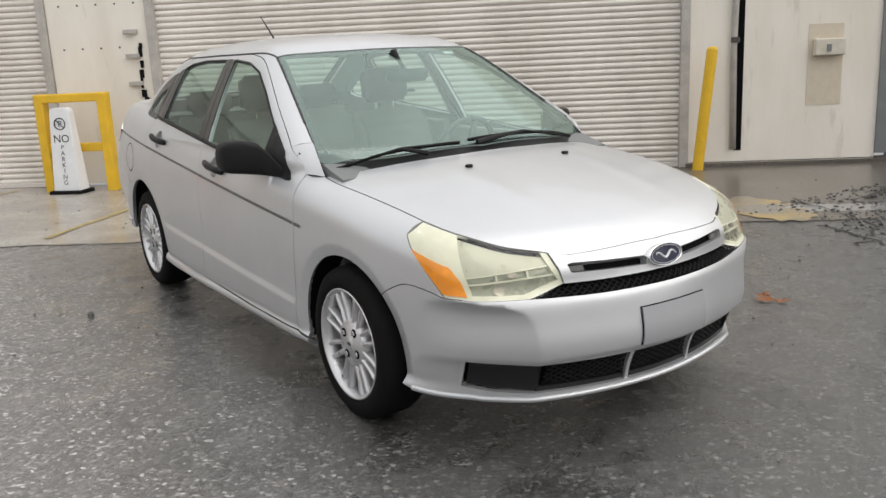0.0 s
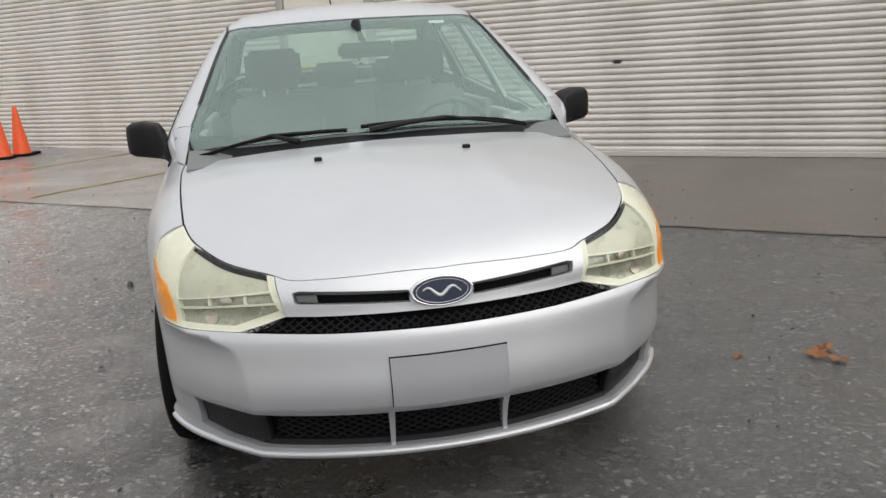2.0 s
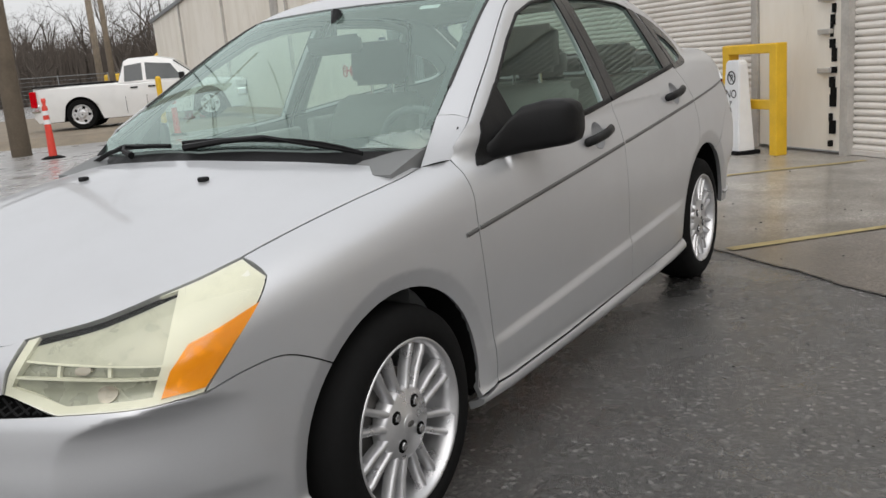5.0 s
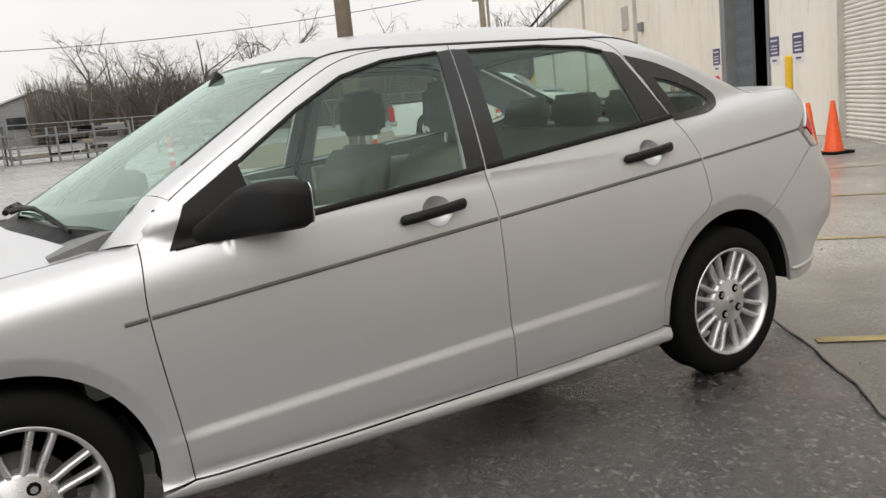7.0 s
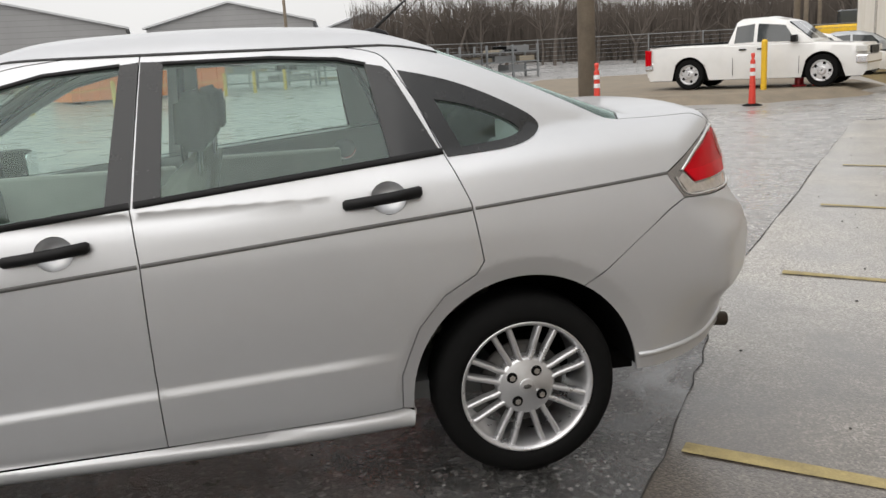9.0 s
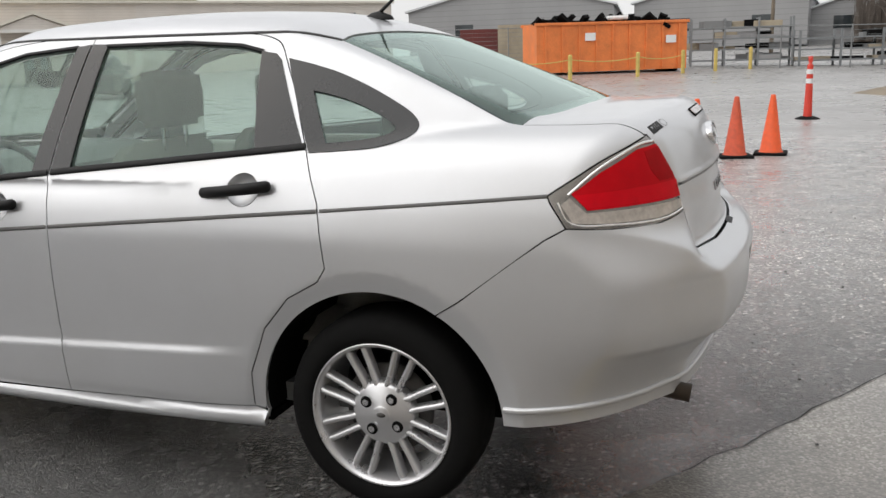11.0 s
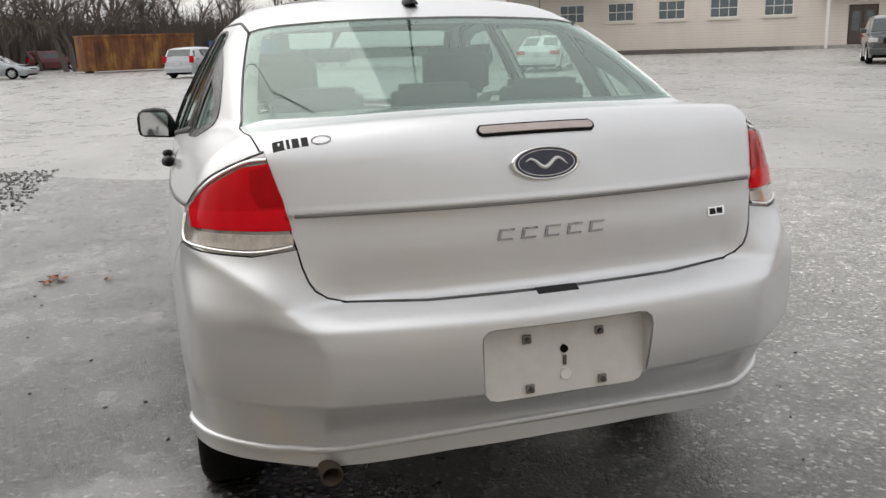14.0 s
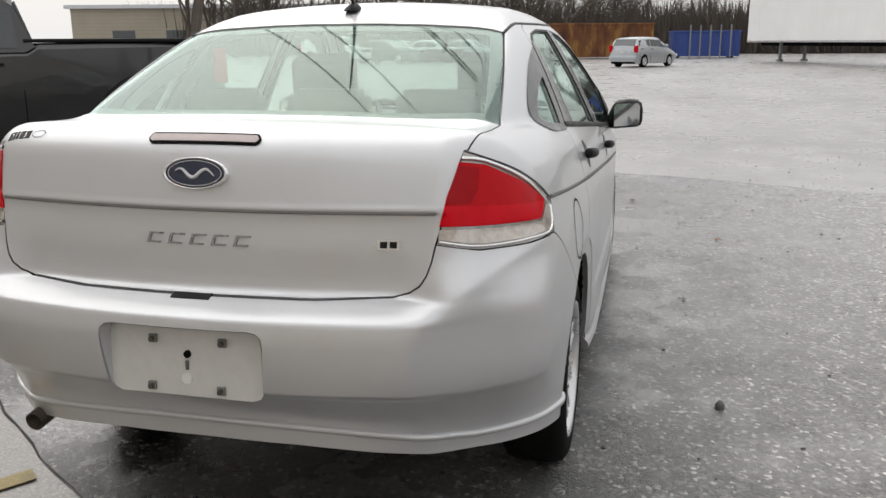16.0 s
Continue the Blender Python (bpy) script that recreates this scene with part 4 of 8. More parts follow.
quarter_trim = on("side", [(-0.979, 1.308)] + [tuple(p) for p in smooth_line([(-1.05, 1.292), (-1.15, 1.263), (-1.26, 1.217), (-1.36, 1.164), (-1.402, 1.130), (-1.405, 1.105), (-1.375, 1.081), (-1.30, 1.060), (-1.20, 1.051), (-1.098, 1.045)], per=4)])
twin("window_trim", "roll", quarter_trim, GLOSSBLACK, quarters, holes=[hole_quarter], off=0.003, rim=0.006, gap=0.0)


sweep = lambda f, x0, x1, n=24: on("side", [f(x0 + (x1 - x0) * k / n) for k in range(n + 1)])
band("belt_trim", sweep(lambda x: b0(x, 0.010), 0.84, -0.172), 0.020, 0.006, BLACK, front_doors)
band("belt_trim", sweep(lambda x: b0(x, 0.010), -0.186, -1.085), 0.020, 0.006, BLACK, rear_doors)
band("window_seal", on("side", [(0.79, 0.985), (0.60, 1.102), (0.40, 1.220), (0.22, 1.308), (0.05, 1.350), (-0.165, 1.367)]), 0.012, 0.003, BLACK, front_doors)
band("window_seal", on("side", [(-0.282, 1.367), (-0.60, 1.367), (-0.80, 1.352), (-0.885, 1.332)]), 0.012, 0.003, BLACK, rear_doors)
side_line = lambda x: (x, 0.798 - 0.082 * x)
band("side_moulding", sweep(side_line, 1.005, 0.945, 3), 0.012, 0.004, RUB, [o for o in car.children if o.name.startswith("front_fender")])
band("side_moulding", sweep(side_line, 0.935, -0.180), 0.012, 0.004, RUB, front_doors)
band("side_moulding", sweep(side_line, -0.190, -1.150), 0.012, 0.004, RUB, rear_doors)
band("side_moulding", sweep(side_line, -1.160, -1.795), 0.010, 0.003, RUB, quarters)
SEAL = plain("roof_ditch_seal", (0.02, 0.02, 0.02), 0.6)
band("roof_moulding", np.concatenate([screen_side[8:], ditch[1:]]), 0.010, 0.003, SEAL, quarters)

lip = [(-1.680, 0.366), (-1.75, 0.371), (-1.85, 0.378), (-1.95, 0.386), (-2.03, 0.392)]
lip_side = on("side", lip, True)
lip_mid = on("back", [(y, 0.437 - 0.036 * (y / 0.6) ** 2) for y in np.linspace(0.60, -0.60, 31)])
fl_side = on("side", [(1.69, 0.232), (1.78, 0.226), (1.88, 0.222)], True)
fl_mid = on("front", [(y, 0.218) for y in np.linspace(0.62, -0.62, 33)])
band("bumper_lip", chain(fl_side, fl_mid, flip(fl_side)[::-1]), 0.018, 0.010, PAINT, (car,))
band("bumper_lip", chain(lip_side, lip_mid, flip(lip_side)[::-1]), 0.016, 0.010, PAINT, (car,))

# ---- door handles in their cups
for doors, (hx, hz) in ((front_doors, HANDLES[0]), (rear_doors, HANDLES[1])):
    c = on("side", [(hx, hz)])[0]
    for ob, s in zip(doors, (1, -1)):
        bm = bmesh.new()
        rows = []
        ringp = ring_on("side", hx, hz, 0.0525, 0.0465, 20)
        for f, dep in ((1.0, 0.0), (0.9, 0.012), (0.6, 0.024), (0.25, 0.028)):
            rows.append([bm.verts.new(((c[0] + (p[0] - c[0]) * f), s * (c[1] + (p[1] - c[1]) * f - dep), c[2] + (p[2] - c[2]) * f)) for p in ringp])
        for r0, r1 in zip(rows, rows[1:]):
            for i in range(20):
                bm.faces.new((r0[i], r0[(i + 1) % 20], r1[(i + 1) % 20], r1[i]))
        bm.faces.new(rows[-1])
        part("handle_cup", bm, PAINT, ob, smooth=True)
        bm = bmesh.new()
        rows = []
        for t, w, h in ((-1.0, 0.008, 0.010), (-0.93, 0.014, 0.016), (-0.5, 0.016, 0.0165), (0.3, 0.016, 0.017), (0.92, 0.015, 0.018), (1.0, 0.008, 0.012)):
            x = hx + 0.02 - t * 0.118
            y = on("side", [(x, hz)])[0][1] + 0.012 + 0.016 * (1 - t * t)
            z = hz + 0.002 + t * 0.012
            rows.append([bm.verts.new((x, s * (y + w * math.cos(a)), z + h * math.sin(a))) for a in [2 * math.pi * k / 10 for k in range(10)]])
        for r0, r1 in zip(rows, rows[1:]):
            for i in range(10):
                bm.faces.new((r0[i], r0[(i + 1) % 10], r1[(i + 1) % 10], r1[i]))
        bm.faces.new(rows[0]), bm.faces.new(rows[-1])
        part("door_handle", bm, BLACK, ob, smooth=True)

# ---- mirrors
MIRROR = plain("mirror_glass", (0.75, 0.78, 0.80), 0.02, 1.0, 0.01)
for ob, s in zip(front_doors, (1, -1)):
    bm = bmesh.new()
    rows = []
    for y, x0, x1, z0, z1 in ((0.770, 0.68, 0.80, 0.885, 0.935), (0.80, 0.64, 0.785, 0.885, 0.945), (0.825, 0.55, 0.72, 0.888, 1.000), (0.845, 0.535, 0.685, 0.890, 1.028), (0.90, 0.518, 0.652, 0.896, 1.040), (0.95, 0.507, 0.622, 0.902, 1.036), (0.972, 0.507, 0.595, 0.912, 1.022), (0.980, 0.515, 0.560, 0.935, 0.995)):
        ringv = []
        for k in range(20):
            a = 2 * math.pi * k / 20
            ca, sa = math.cos(a), math.sin(a)
            e = 0.45
            ringv.append(bm.verts.new(((x0 + x1) / 2 + (x1 - x0) / 2 * math.copysign(abs(ca) ** e, ca), s * y, (z0 + z1) / 2 + (z1 - z0) / 2 * math.copysign(abs(sa) ** e, sa))))
        rows.append(ringv)
    for r0, r1 in zip(rows, rows[1:]):
        for i in range(20):
            bm.faces.new((r0[i], r0[(i + 1) % 20], r1[(i + 1) % 20], r1[i]))
    bm.faces.new(rows[0]), bm.faces.new(rows[-1])
    mir = part("wing_mirror", bm, BLACK, ob, "black plastic wing mirror", smooth=True)
    bm = bmesh.new()
    oval = [(0.842 + 0.0, 0.905), (0.96, 0.915), (0.966, 0.93), (0.966, 1.01), (0.955, 1.024), (0.85, 1.018), (0.838, 1.0)]
    prism(bm, oval, 0.5055, 0.51, lambda a, b, d: (d + (0.97 - a) * 0.09 - 0.003, s * a, b))
    part("mirror_glass", bm, MIRROR, mir)

# ---- nose: upper bar with its slot, badge and meshes
bar_line = whole(hood_front, lay("nose", flat("nose", on("front", [(0.4185, 0.700), (0.4105, 0.660), (0.401, 0.6145)]))), on("front", [(0.3, 0.612), (0.0, 0.610)]))
slot = on("front", [(0.085, 0.638), (0.36, 0.6485), (0.372, 0.651), (0.376, 0.672), (0.362, 0.675), (0.085, 0.663)])
bar = panel("grille_bar", "nose", bar_line, PAINT, car, "silver bar above the grille with two dark slots", holes=[slot, flip(slot)], cell=0.02, off=0.004, rim=0.03)
panel("slot_end", "nose", on("front", [(0.318, 0.648), (0.370, 0.652), (0.373, 0.671), (0.320, 0.671)]), RUB, car, both=True, off=-0.012, rim=0.006, gap=0.0)
deep = whole(on("front", [(0, 0.700), (0.40, 0.690), (0.50, 0.60), (0.52, 0.582), (0.3, 0.572), (0, 0.570)]))
panel("grille_backing", "nose", deep, DARK, car, off=-0.028, rim=0.0)
mesh_area = whole(on("front", [(0, 0.608), (0.398, 0.613), (0.50, 0.594), (0.515, 0.587), (0.3, 0.579), (0, 0.577)]))


def lattice(area, du, width, off, slope=0.62):
    """Crossed diagonal bars over an area of the nose."""
    bm = bmesh.new()
    q = flat("nose", area)
    lo, hi = q.min(0), q.max(0)
    for sg in (1, -1):
        u = lo[0] - (hi[1] - lo[1]) / slope
        while u < hi[0] + (hi[1] - lo[1]) / slope:
            t = np.linspace(0, 1, 15)
            line = np.stack([u + sg * t * (hi[1] - lo[1]) / slope, lo[1] + t * (hi[1] - lo[1])], 1)
            ok = inside_of(q, line)
            if ok.sum() >= 3:
                seg = lay("nose", line[ok])
                nrm = skin_normal(seg)
                tube(bm, [Vector(p) for p in seg[:: max(1, len(seg) // 4)] + nrm[:: max(1, len(seg) // 4)] * off], width, 4)
            u += du
    return bm


part("grille_mesh", lattice(mesh_area, 0.026, 0.0026, -0.008), BLACK, car, "black diamond mesh")
lowback = whole(on("front", [(0, 0.230), (0.50, 0.237), (0.676, 0.258), (0.684, 0.368), (0.506, 0.358), (0, 0.352)]))
panel("grille_backing", "nose", lowback, DARK, car, off=-0.045, rim=0.0)
low_mesh = whole(on("front", [(0, 0.252), (0.470, 0.258), (0.470, 0.350), (0.25, 0.346), (0, 0.344)]))
part("grille_mesh", lattice(low_mesh, 0.034, 0.003, -0.022, 0.5), BLACK, car, "black diamond mesh")
GREYPLASTIC = plain("dark_grey_plastic", (0.014, 0.0145, 0.015), 0.5, spec=0.3, bump=0.1)
panel("fog_lamp_cover", "nose", on("front", [(0.478, 0.248), (0.59, 0.251), (0.666, 0.266), (0.674, 0.357), (0.490, 0.351)]), GREYPLASTIC, car, both=True, off=-0.014, rim=0.02, gap=0.002)
panel("grille_shelf", "nose", whole(on("front", [(0, 0.232), (0.49, 0.239), (0.485, 0.257), (0, 0.251)])), GREYPLASTIC, car, off=-0.016, rim=0.03, gap=0.0)
for sgn in (1, -1):
    panel("grille_strut", "nose", on("front", [(sgn * y, z) for y, z in ((0.150, 0.236), (0.162, 0.236), (0.166, 0.348), (0.148, 0.348))]), PAINT, car, off=-0.006, rim=0.03, gap=0.0)
PLATE = plain("blank_grey_plate", (0.34, 0.345, 0.36), 0.5, 0.1, 0.03)
# added dark sheet, 3 mm larger than the plate, for its shadow line
panel("plate_shade_rim", "front", on("front", [(-0.155, 0.376), (0.155, 0.376), (0.155, 0.5095), (-0.155, 0.5095)]), DARK, car, off=0.003, rim=0.006, gap=0.0)
panel("front_plate", "front", on("front", [(-0.152, 0.379), (0.152, 0.379), (0.152, 0.506), (-0.152, 0.506)]), PLATE, car, "blank silver-grey front plate", off=0.010, rim=0.006, gap=0.0)


LETTERMETAL = plain("letter_metal", (0.30, 0.30, 0.31), 0.3, 0.6, 0.05)
PALEMETAL = plain("pale_metal_mark", (0.62, 0.63, 0.64), 0.35, 0.3, 0.04)


def badge(x, z, w, h, tilt, facing):
    """An oval badge: bright rim, dark face and a plain bright bar where the name stands."""
    e = new("badge")
    e.parent = car
    e.matrix_basis = Matrix.Translation((x, 0, z)) @ (pose(0, 0, 0, 0, tilt, 0) if facing > 0 else pose(0, 0, 0, 0, tilt, 180))
    bm = bmesh.new()
    rings = []
    for f, d in ((1.0, -0.01), (1.0, 0.008), (0.95, 0.012), (0.90, 0.010), (0.88, 0.006)):
        rings.append([bm.verts.new((d, w / 2 * f * math.cos(a), h / 2 * f * math.sin(a))) for a in [2 * math.pi * k / 40 for k in range(40)]])
    for r0, r1 in zip(rings, rings[1:]):
        for i in range(40):
            bm.faces.new((r0[i], r0[(i + 1) % 40], r1[(i + 1) % 40], r1[i]))
    part("badge_rim", bm, CHROME, e, smooth=True)
    bm = bmesh.new()
    vs = [bm.verts.new((0.0075 + 0.002, w / 2 * 0.89 * math.cos(a), h / 2 * 0.89 * math.sin(a))) for a in [2 * math.pi * k / 40 for k in range(40)]]
    bm.faces.new(vs)
    part("badge_face", bm, EMBLEM, e)
    bm = bmesh.new()
    wave = [(0.0105, (-0.30 + 0.60 * k / 40) * w, h * 0.13 * math.sin(k * 0.24 + 0.4)) for k in range(41)]
    tube(bm, wave, [0.0012 + 0.0034 * math.sin(math.pi * k / 40) for k in range(41)], 6)
    tube(bm, [(0.0103, w * 0.405 * math.cos(t), h * 0.385 * math.sin(t)) for t in [math.pi * k / 24 for k in range(49)]], 0.0009, 4)
    part("badge_mark", bm, PALEMETAL, e)
    return e


badge(2.138, 0.658, 0.168, 0.078, -12, 1)
badge(-2.136, 1.032, 0.168, 0.076, -14, -1)

panel("screen_sticker", "top", on("top", [(0.335, 0.40), (0.36, 0.40), (0.375, 0.33), (0.35, 0.33)]), WHITE, car, "small white sticker inside the windscreen", off=-0.009, rim=0.0, gap=0.0)
# ---- washer jets, wipers, cowl
for s in (1, -1):
    p = on("top", [(1.358, s * 0.252)])[0]
    bm = bmesh.new()
    box(bm, p[0] - 0.011, p[0] + 0.011, p[1] - 0.013, p[1] + 0.013, p[2] - 0.004, p[2] + 0.011, bevel=0.004)
    part("washer_jet", bm, BLACK, car)
cowl_line = whole(hood_back[::-1], screen_low[0:1], screen_low)
cowl_line = np.concatenate([chain(hood_back[::-1], screen_low), flip(chain(hood_back[::-1], screen_low)[::-1][1:-1])])
panel("cowl_panel", "top", cowl_line, BLACK, car, off=-0.012, rim=0.0, gap=0.0)
for y0, y1, x0, x1 in ((0.55, -0.08, 1.050, 1.112), (-0.13, -0.66, 1.120, 1.012)):
    bm = bmesh.new()
    pts = on("top", [(x0 + (x1 - x0) * k / 10 + 0.010 * math.sin(math.pi * k / 10), y0 + (y1 - y0) * k / 10) for k in range(11)])
    nrm = skin_normal(pts)
    tube(bm, [Vector(p) for p in pts + nrm * 0.008], 0.0045, 5)
    tube(bm, [Vector(p) for p in pts + nrm * 0.017], 0.003, 5)
    tube(bm, [Vector(p) for p in pts[::5] + nrm[::5] * np.array([[0.013], [0.022], [0.013]])], 0.006, 5)
    arm = on("top", [(1.135, -0.05 if y0 > 0 else -0.30), (1.10, (y0 + y1) / 2)])
    an = skin_normal(arm)
    tube(bm, [Vector(arm[0] + an[0] * 0.012), Vector((arm[0] + arm[1]) / 2 + an[0] * 0.024), Vector(pts[5] + nrm[5] * 0.02)], [0.012, 0.009, 0.006], 6)
    part("wiper", bm, BLACK, car, "black wiper arm and blade")

PALELENS = plain("pale_pink_lens", (0.36, 0.30, 0.29), 0.18, 0.1, 0.12, 40, coat=0.6)
# ---- tail: brake lamp, lettering bars, plate well, exhaust, roof mast
for s in (1,):
    pill = [(y, 1.106 + 0.011 * z) for y, z in [(0.145 * c + (0.0 if True else 0), zz) for c, zz in ((-1.0, 0.0), (-0.98, 0.6), (-0.93, 1.0), (0.93, 1.0), (0.98, 0.6), (1.0, 0.0), (0.98, -0.6), (0.93, -1.0), (-0.93, -1.0), (-0.98, -0.6))]]
    b_lamp = panel("brake_lamp", "lid", on("back", pill), DARK, car, "narrow high brake lamp", off=0.004, rim=0.01, gap=0.0, cell=0.02)
    panel("lamp_strip", "lid", shrink("lid", on("back", pill), 0.0045), PALELENS, b_lamp, off=0.006, rim=0.003, gap=0.0, cell=0.02)
# grey band laid on the lid's ledge, painting in its shadow line
band("lid_shade_line", np.concatenate([on("back", [(0.566 - 0.0566 * k, 0.9515) for k in range(21)])]), 0.009, 0.0045, plain("shade_line_grey", (0.20, 0.20, 0.20), 0.8), (car,))


def bars_on(name, kind, boxes, material, off, slant=0.0, label=""):
    bm = bmesh.new()
    for y0, y1, z0, z1 in boxes:
        p = on(kind, [(y0, z0), (y1, z0), (y1 - slant, z1), (y0 - slant, z1)])
        nrm = skin_normal(p)
        lo = [bm.verts.new(v) for v in p - nrm * 0.002]
        hi = [bm.verts.new(v) for v in p + nrm * off]
        bm.faces.new(hi)
        for i in range(4):
            bm.faces.new((lo[i], lo[(i + 1) % 4], hi[(i + 1) % 4], hi[i]))
    return part(name, bm, material, car, label)


def mark_on(y0, z0, w, h, t, slant):
    """One slanted bracket-shaped chrome bar."""
    shape = [(0, 0), (w, 0), (w, t), (t * 1.5, t), (t * 1.5, h - t), (w, h - t), (w, h), (0, h)]
    p = on("back", [(y0 - a - slant * b, z0 + b) for a, b in shape])
    nrm = skin_normal(p)
    bm = bmesh.new()
    lo = [bm.verts.new(v) for v in p - nrm * 0.002]
    hi = [bm.verts.new(v) for v in p + nrm * 0.004]
    bm.faces.new(hi)
    for i in range(len(shape)):
        j = (i + 1) % len(shape)
        bm.faces.new((lo[i], lo[j], hi[j], hi[i]))
    part("name_bar", bm, LETTERMETAL, car, "slanted chrome bar" if y0 > 0.12 else "")


for k in range(5):
    mark_on(0.128 - 0.056 * k, 0.868, 0.036, 0.025, 0.0045, 0.3)
bars_on("trim_badge", "back", [(-0.435, -0.487, 0.868, 0.890)], CHROME, 0.003)
bars_on("trim_badge_bar", "back", [(-0.442, -0.458, 0.872, 0.886), (-0.464, -0.480, 0.872, 0.886)], BLACK, 0.0045)
bars_on("dealer_sticker", "lid", [(0.594, 0.570, 0.350, 0.372), (0.565, 0.558, 0.351, 0.372), (0.553, 0.538, 0.351, 0.372), (0.533, 0.518, 0.351, 0.372)], BLACK, 0.001, 0.0, "dark sticker bars")
bm = bmesh.new()
oval = ring_on("lid", 0.490, 0.361, 0.021, 0.0095, 24)
strip(bm, np.concatenate([oval, oval[:1]]), 0.0025, 0.0012, mirror=False)
part("dealer_oval", bm, RUB, car)
bars_on("lid_release", "back", [(0.050, -0.050, 0.749, 0.758)], BLACK, 0.001)
CLIPGREY = plain("dull_clip_metal", (0.22, 0.22, 0.21), 0.5, 0.4, 0.15, 40)
WELLWHITE = plain("pale_plate_pad", (0.60, 0.595, 0.58), 0.45, 0.15, 0.06, 30)
pad_x = lambda z: -2.256 + 0.16 * (z - 0.524)
bm = bmesh.new()
pad = [bm.verts.new((pad_x(p[2]) + 0.10 * p[1] ** 2, p[1], p[2])) for p in plate_hole]
bm.faces.new(pad)
well = part("plate_well", bm, WELLWHITE, car, "pale plate recess with no plate")
bm = bmesh.new()
hole3 = [Vector(p) for p in plate_hole]
deep3 = [Vector((pad_x(p[2]) + 0.10 * p[1] ** 2, p[1], p[2])) for p in plate_hole]
for i in range(len(hole3)):
    j = (i + 1) % len(hole3)
    bm.faces.new([bm.verts.new(v) for v in (hole3[i], hole3[j], deep3[j], deep3[i])])
part("well_edge", bm, PAINT, well)
for y, z in ((0.089, 0.654), (-0.089, 0.654), (0.089, 0.543), (-0.089, 0.543)):
    x = pad_x(z)
    bm = bmesh.new()
    box(bm, x - 0.004, x + 0.004, y - 0.010, y + 0.010, z - 0.010, z + 0.010, bevel=0.0015)
    bolt = part("plate_nut", bm, CLIPGREY, well)
    bm = bmesh.new()
    cyl(bm, (x - 0.003, y, z), (x - 0.012, y, z), 0.0075, 0.006, 8)
    part("bolt", bm, BRAKE, bolt)
for z, r, mat in ((0.622, 0.009, DARK), (0.565, 0.013, WHITE)):
    bm = bmesh.new()
    cyl(bm, (pad_x(z) + 0.01, 0, z), (pad_x(z) - 0.0015, 0, z), r, r, 16)
    part("plate_hole", bm, mat, well)
bm = bmesh.new()
box(bm, pad_x(0.6) - 0.0015, pad_x(0.6) + 0.004, -0.004, 0.004, 0.585, 0.608, bevel=0.001)
part("pad_slot", bm, RUB, well)
RUST = plain("exhaust_steel", (0.055, 0.042, 0.032), 0.6, 0.5, 0.3, 30)
bm = bmesh.new()
lathe(bm, [(0.026, -0.30), (0.026, 0.0), (0.022, 0.0), (0.022, -0.2)], 20, "Z", Matrix.Translation((-2.140, 0.53, 0.352)) @ Euler((0, radians(-97), 0)).to_matrix().to_4x4())
part("exhaust_pipe", bm, RUST, car, "rusty exhaust tip", smooth=True)
bm = bmesh.new()
pb = on("top", [(-0.99, 0)])[0]
rows = []
for x, w, h in ((-0.055, 0.006, 0.004), (-0.045, 0.022, 0.016), (0.0, 0.024, 0.032), (0.03, 0.02, 0.026), (0.06, 0.012, 0.010), (0.07, 0.004, 0.002)):
    rows.append([bm.verts.new((pb[0] + x, w * math.cos(a), pb[2] - 0.004 + h * max(0, math.sin(a)))) for a in [math.pi * k / 10 for k in range(11)]])
for r0, r1 in zip(rows, rows[1:]):
    for i in range(10):
        bm.faces.new((r0[i], r0[i + 1], r1[i + 1], r1[i]))
mast = part("antenna", bm, BLACK, car, "short black roof aerial", smooth=True)
bm = bmesh.new()
tube(bm, [(pb[0], 0, pb[2] + 0.02), (pb[0] - 0.10, 0, pb[2] + 0.10), (pb[0] - 0.21, 0, pb[2] + 0.185)], [0.007, 0.0045, 0.0035], 6)
part("antenna_rod", bm, BLACK, mast)
for s in (-1,):
    bm = bmesh.new()
    ringp = ring_on("side", -1.49, 0.80, 0.085, 0.085, 28)
    ringp = np.concatenate([ringp, ringp[:1]])
    strip(bm, ringp * 1.0, 0.006, 0.0012, mirror=False)
    for v in bm.verts:
        v.co.y *= -1
    part("fuel_flap_gap", bm, DARK, car)

# ---- cabin inside
def cushion(name, pts, y0, y1, material, parent, r=0.05, label=""):
    """An upholstered block: a side outline of (x, z) points carried across from y0 to y1 with soft edges."""
    bm = bmesh.new()
    prism(bm, pts, y0, y1, lambda a, b, d: (a, d, b))
    bmesh.ops.recalc_face_normals(bm, faces=bm.faces)
    bmesh.ops.bevel(bm, geom=list(bm.edges), offset=r, segments=3, affect="EDGES", clamp_overlap=True)
    return part(name, bm, material, parent, label, smooth=True)


def front_seat(y):
    seat = new("front_seat")
    seat.parent = car
    cushion("seat_cushion", [(0.38, 0.38), (0.40, 0.52), (-0.10, 0.46), (-0.12, 0.34)], y - 0.24, y + 0.24, FABRIC, seat, 0.045)
    cushion("seat_back", [(-0.06, 0.46), (-0.20, 0.96), (-0.30, 1.06), (-0.37, 1.04), (-0.24, 0.44)], y - 0.235, y + 0.235, FABRIC, seat, 0.05)
    cushion("headrest", [(-0.28, 1.09), (-0.29, 1.27), (-0.38, 1.29), (-0.40, 1.24), (-0.39, 1.09)], y - 0.14, y + 0.14, HEADCLOTH, seat, 0.055)
    for d in (-0.06, 0.06):
        bm = bmesh.new()
        cyl(bm, (-0.34, y + d, 1.0), (-0.35, y + d, 1.14), 0.007, n=8)
        part("headrest_post", bm, CHROME, seat)


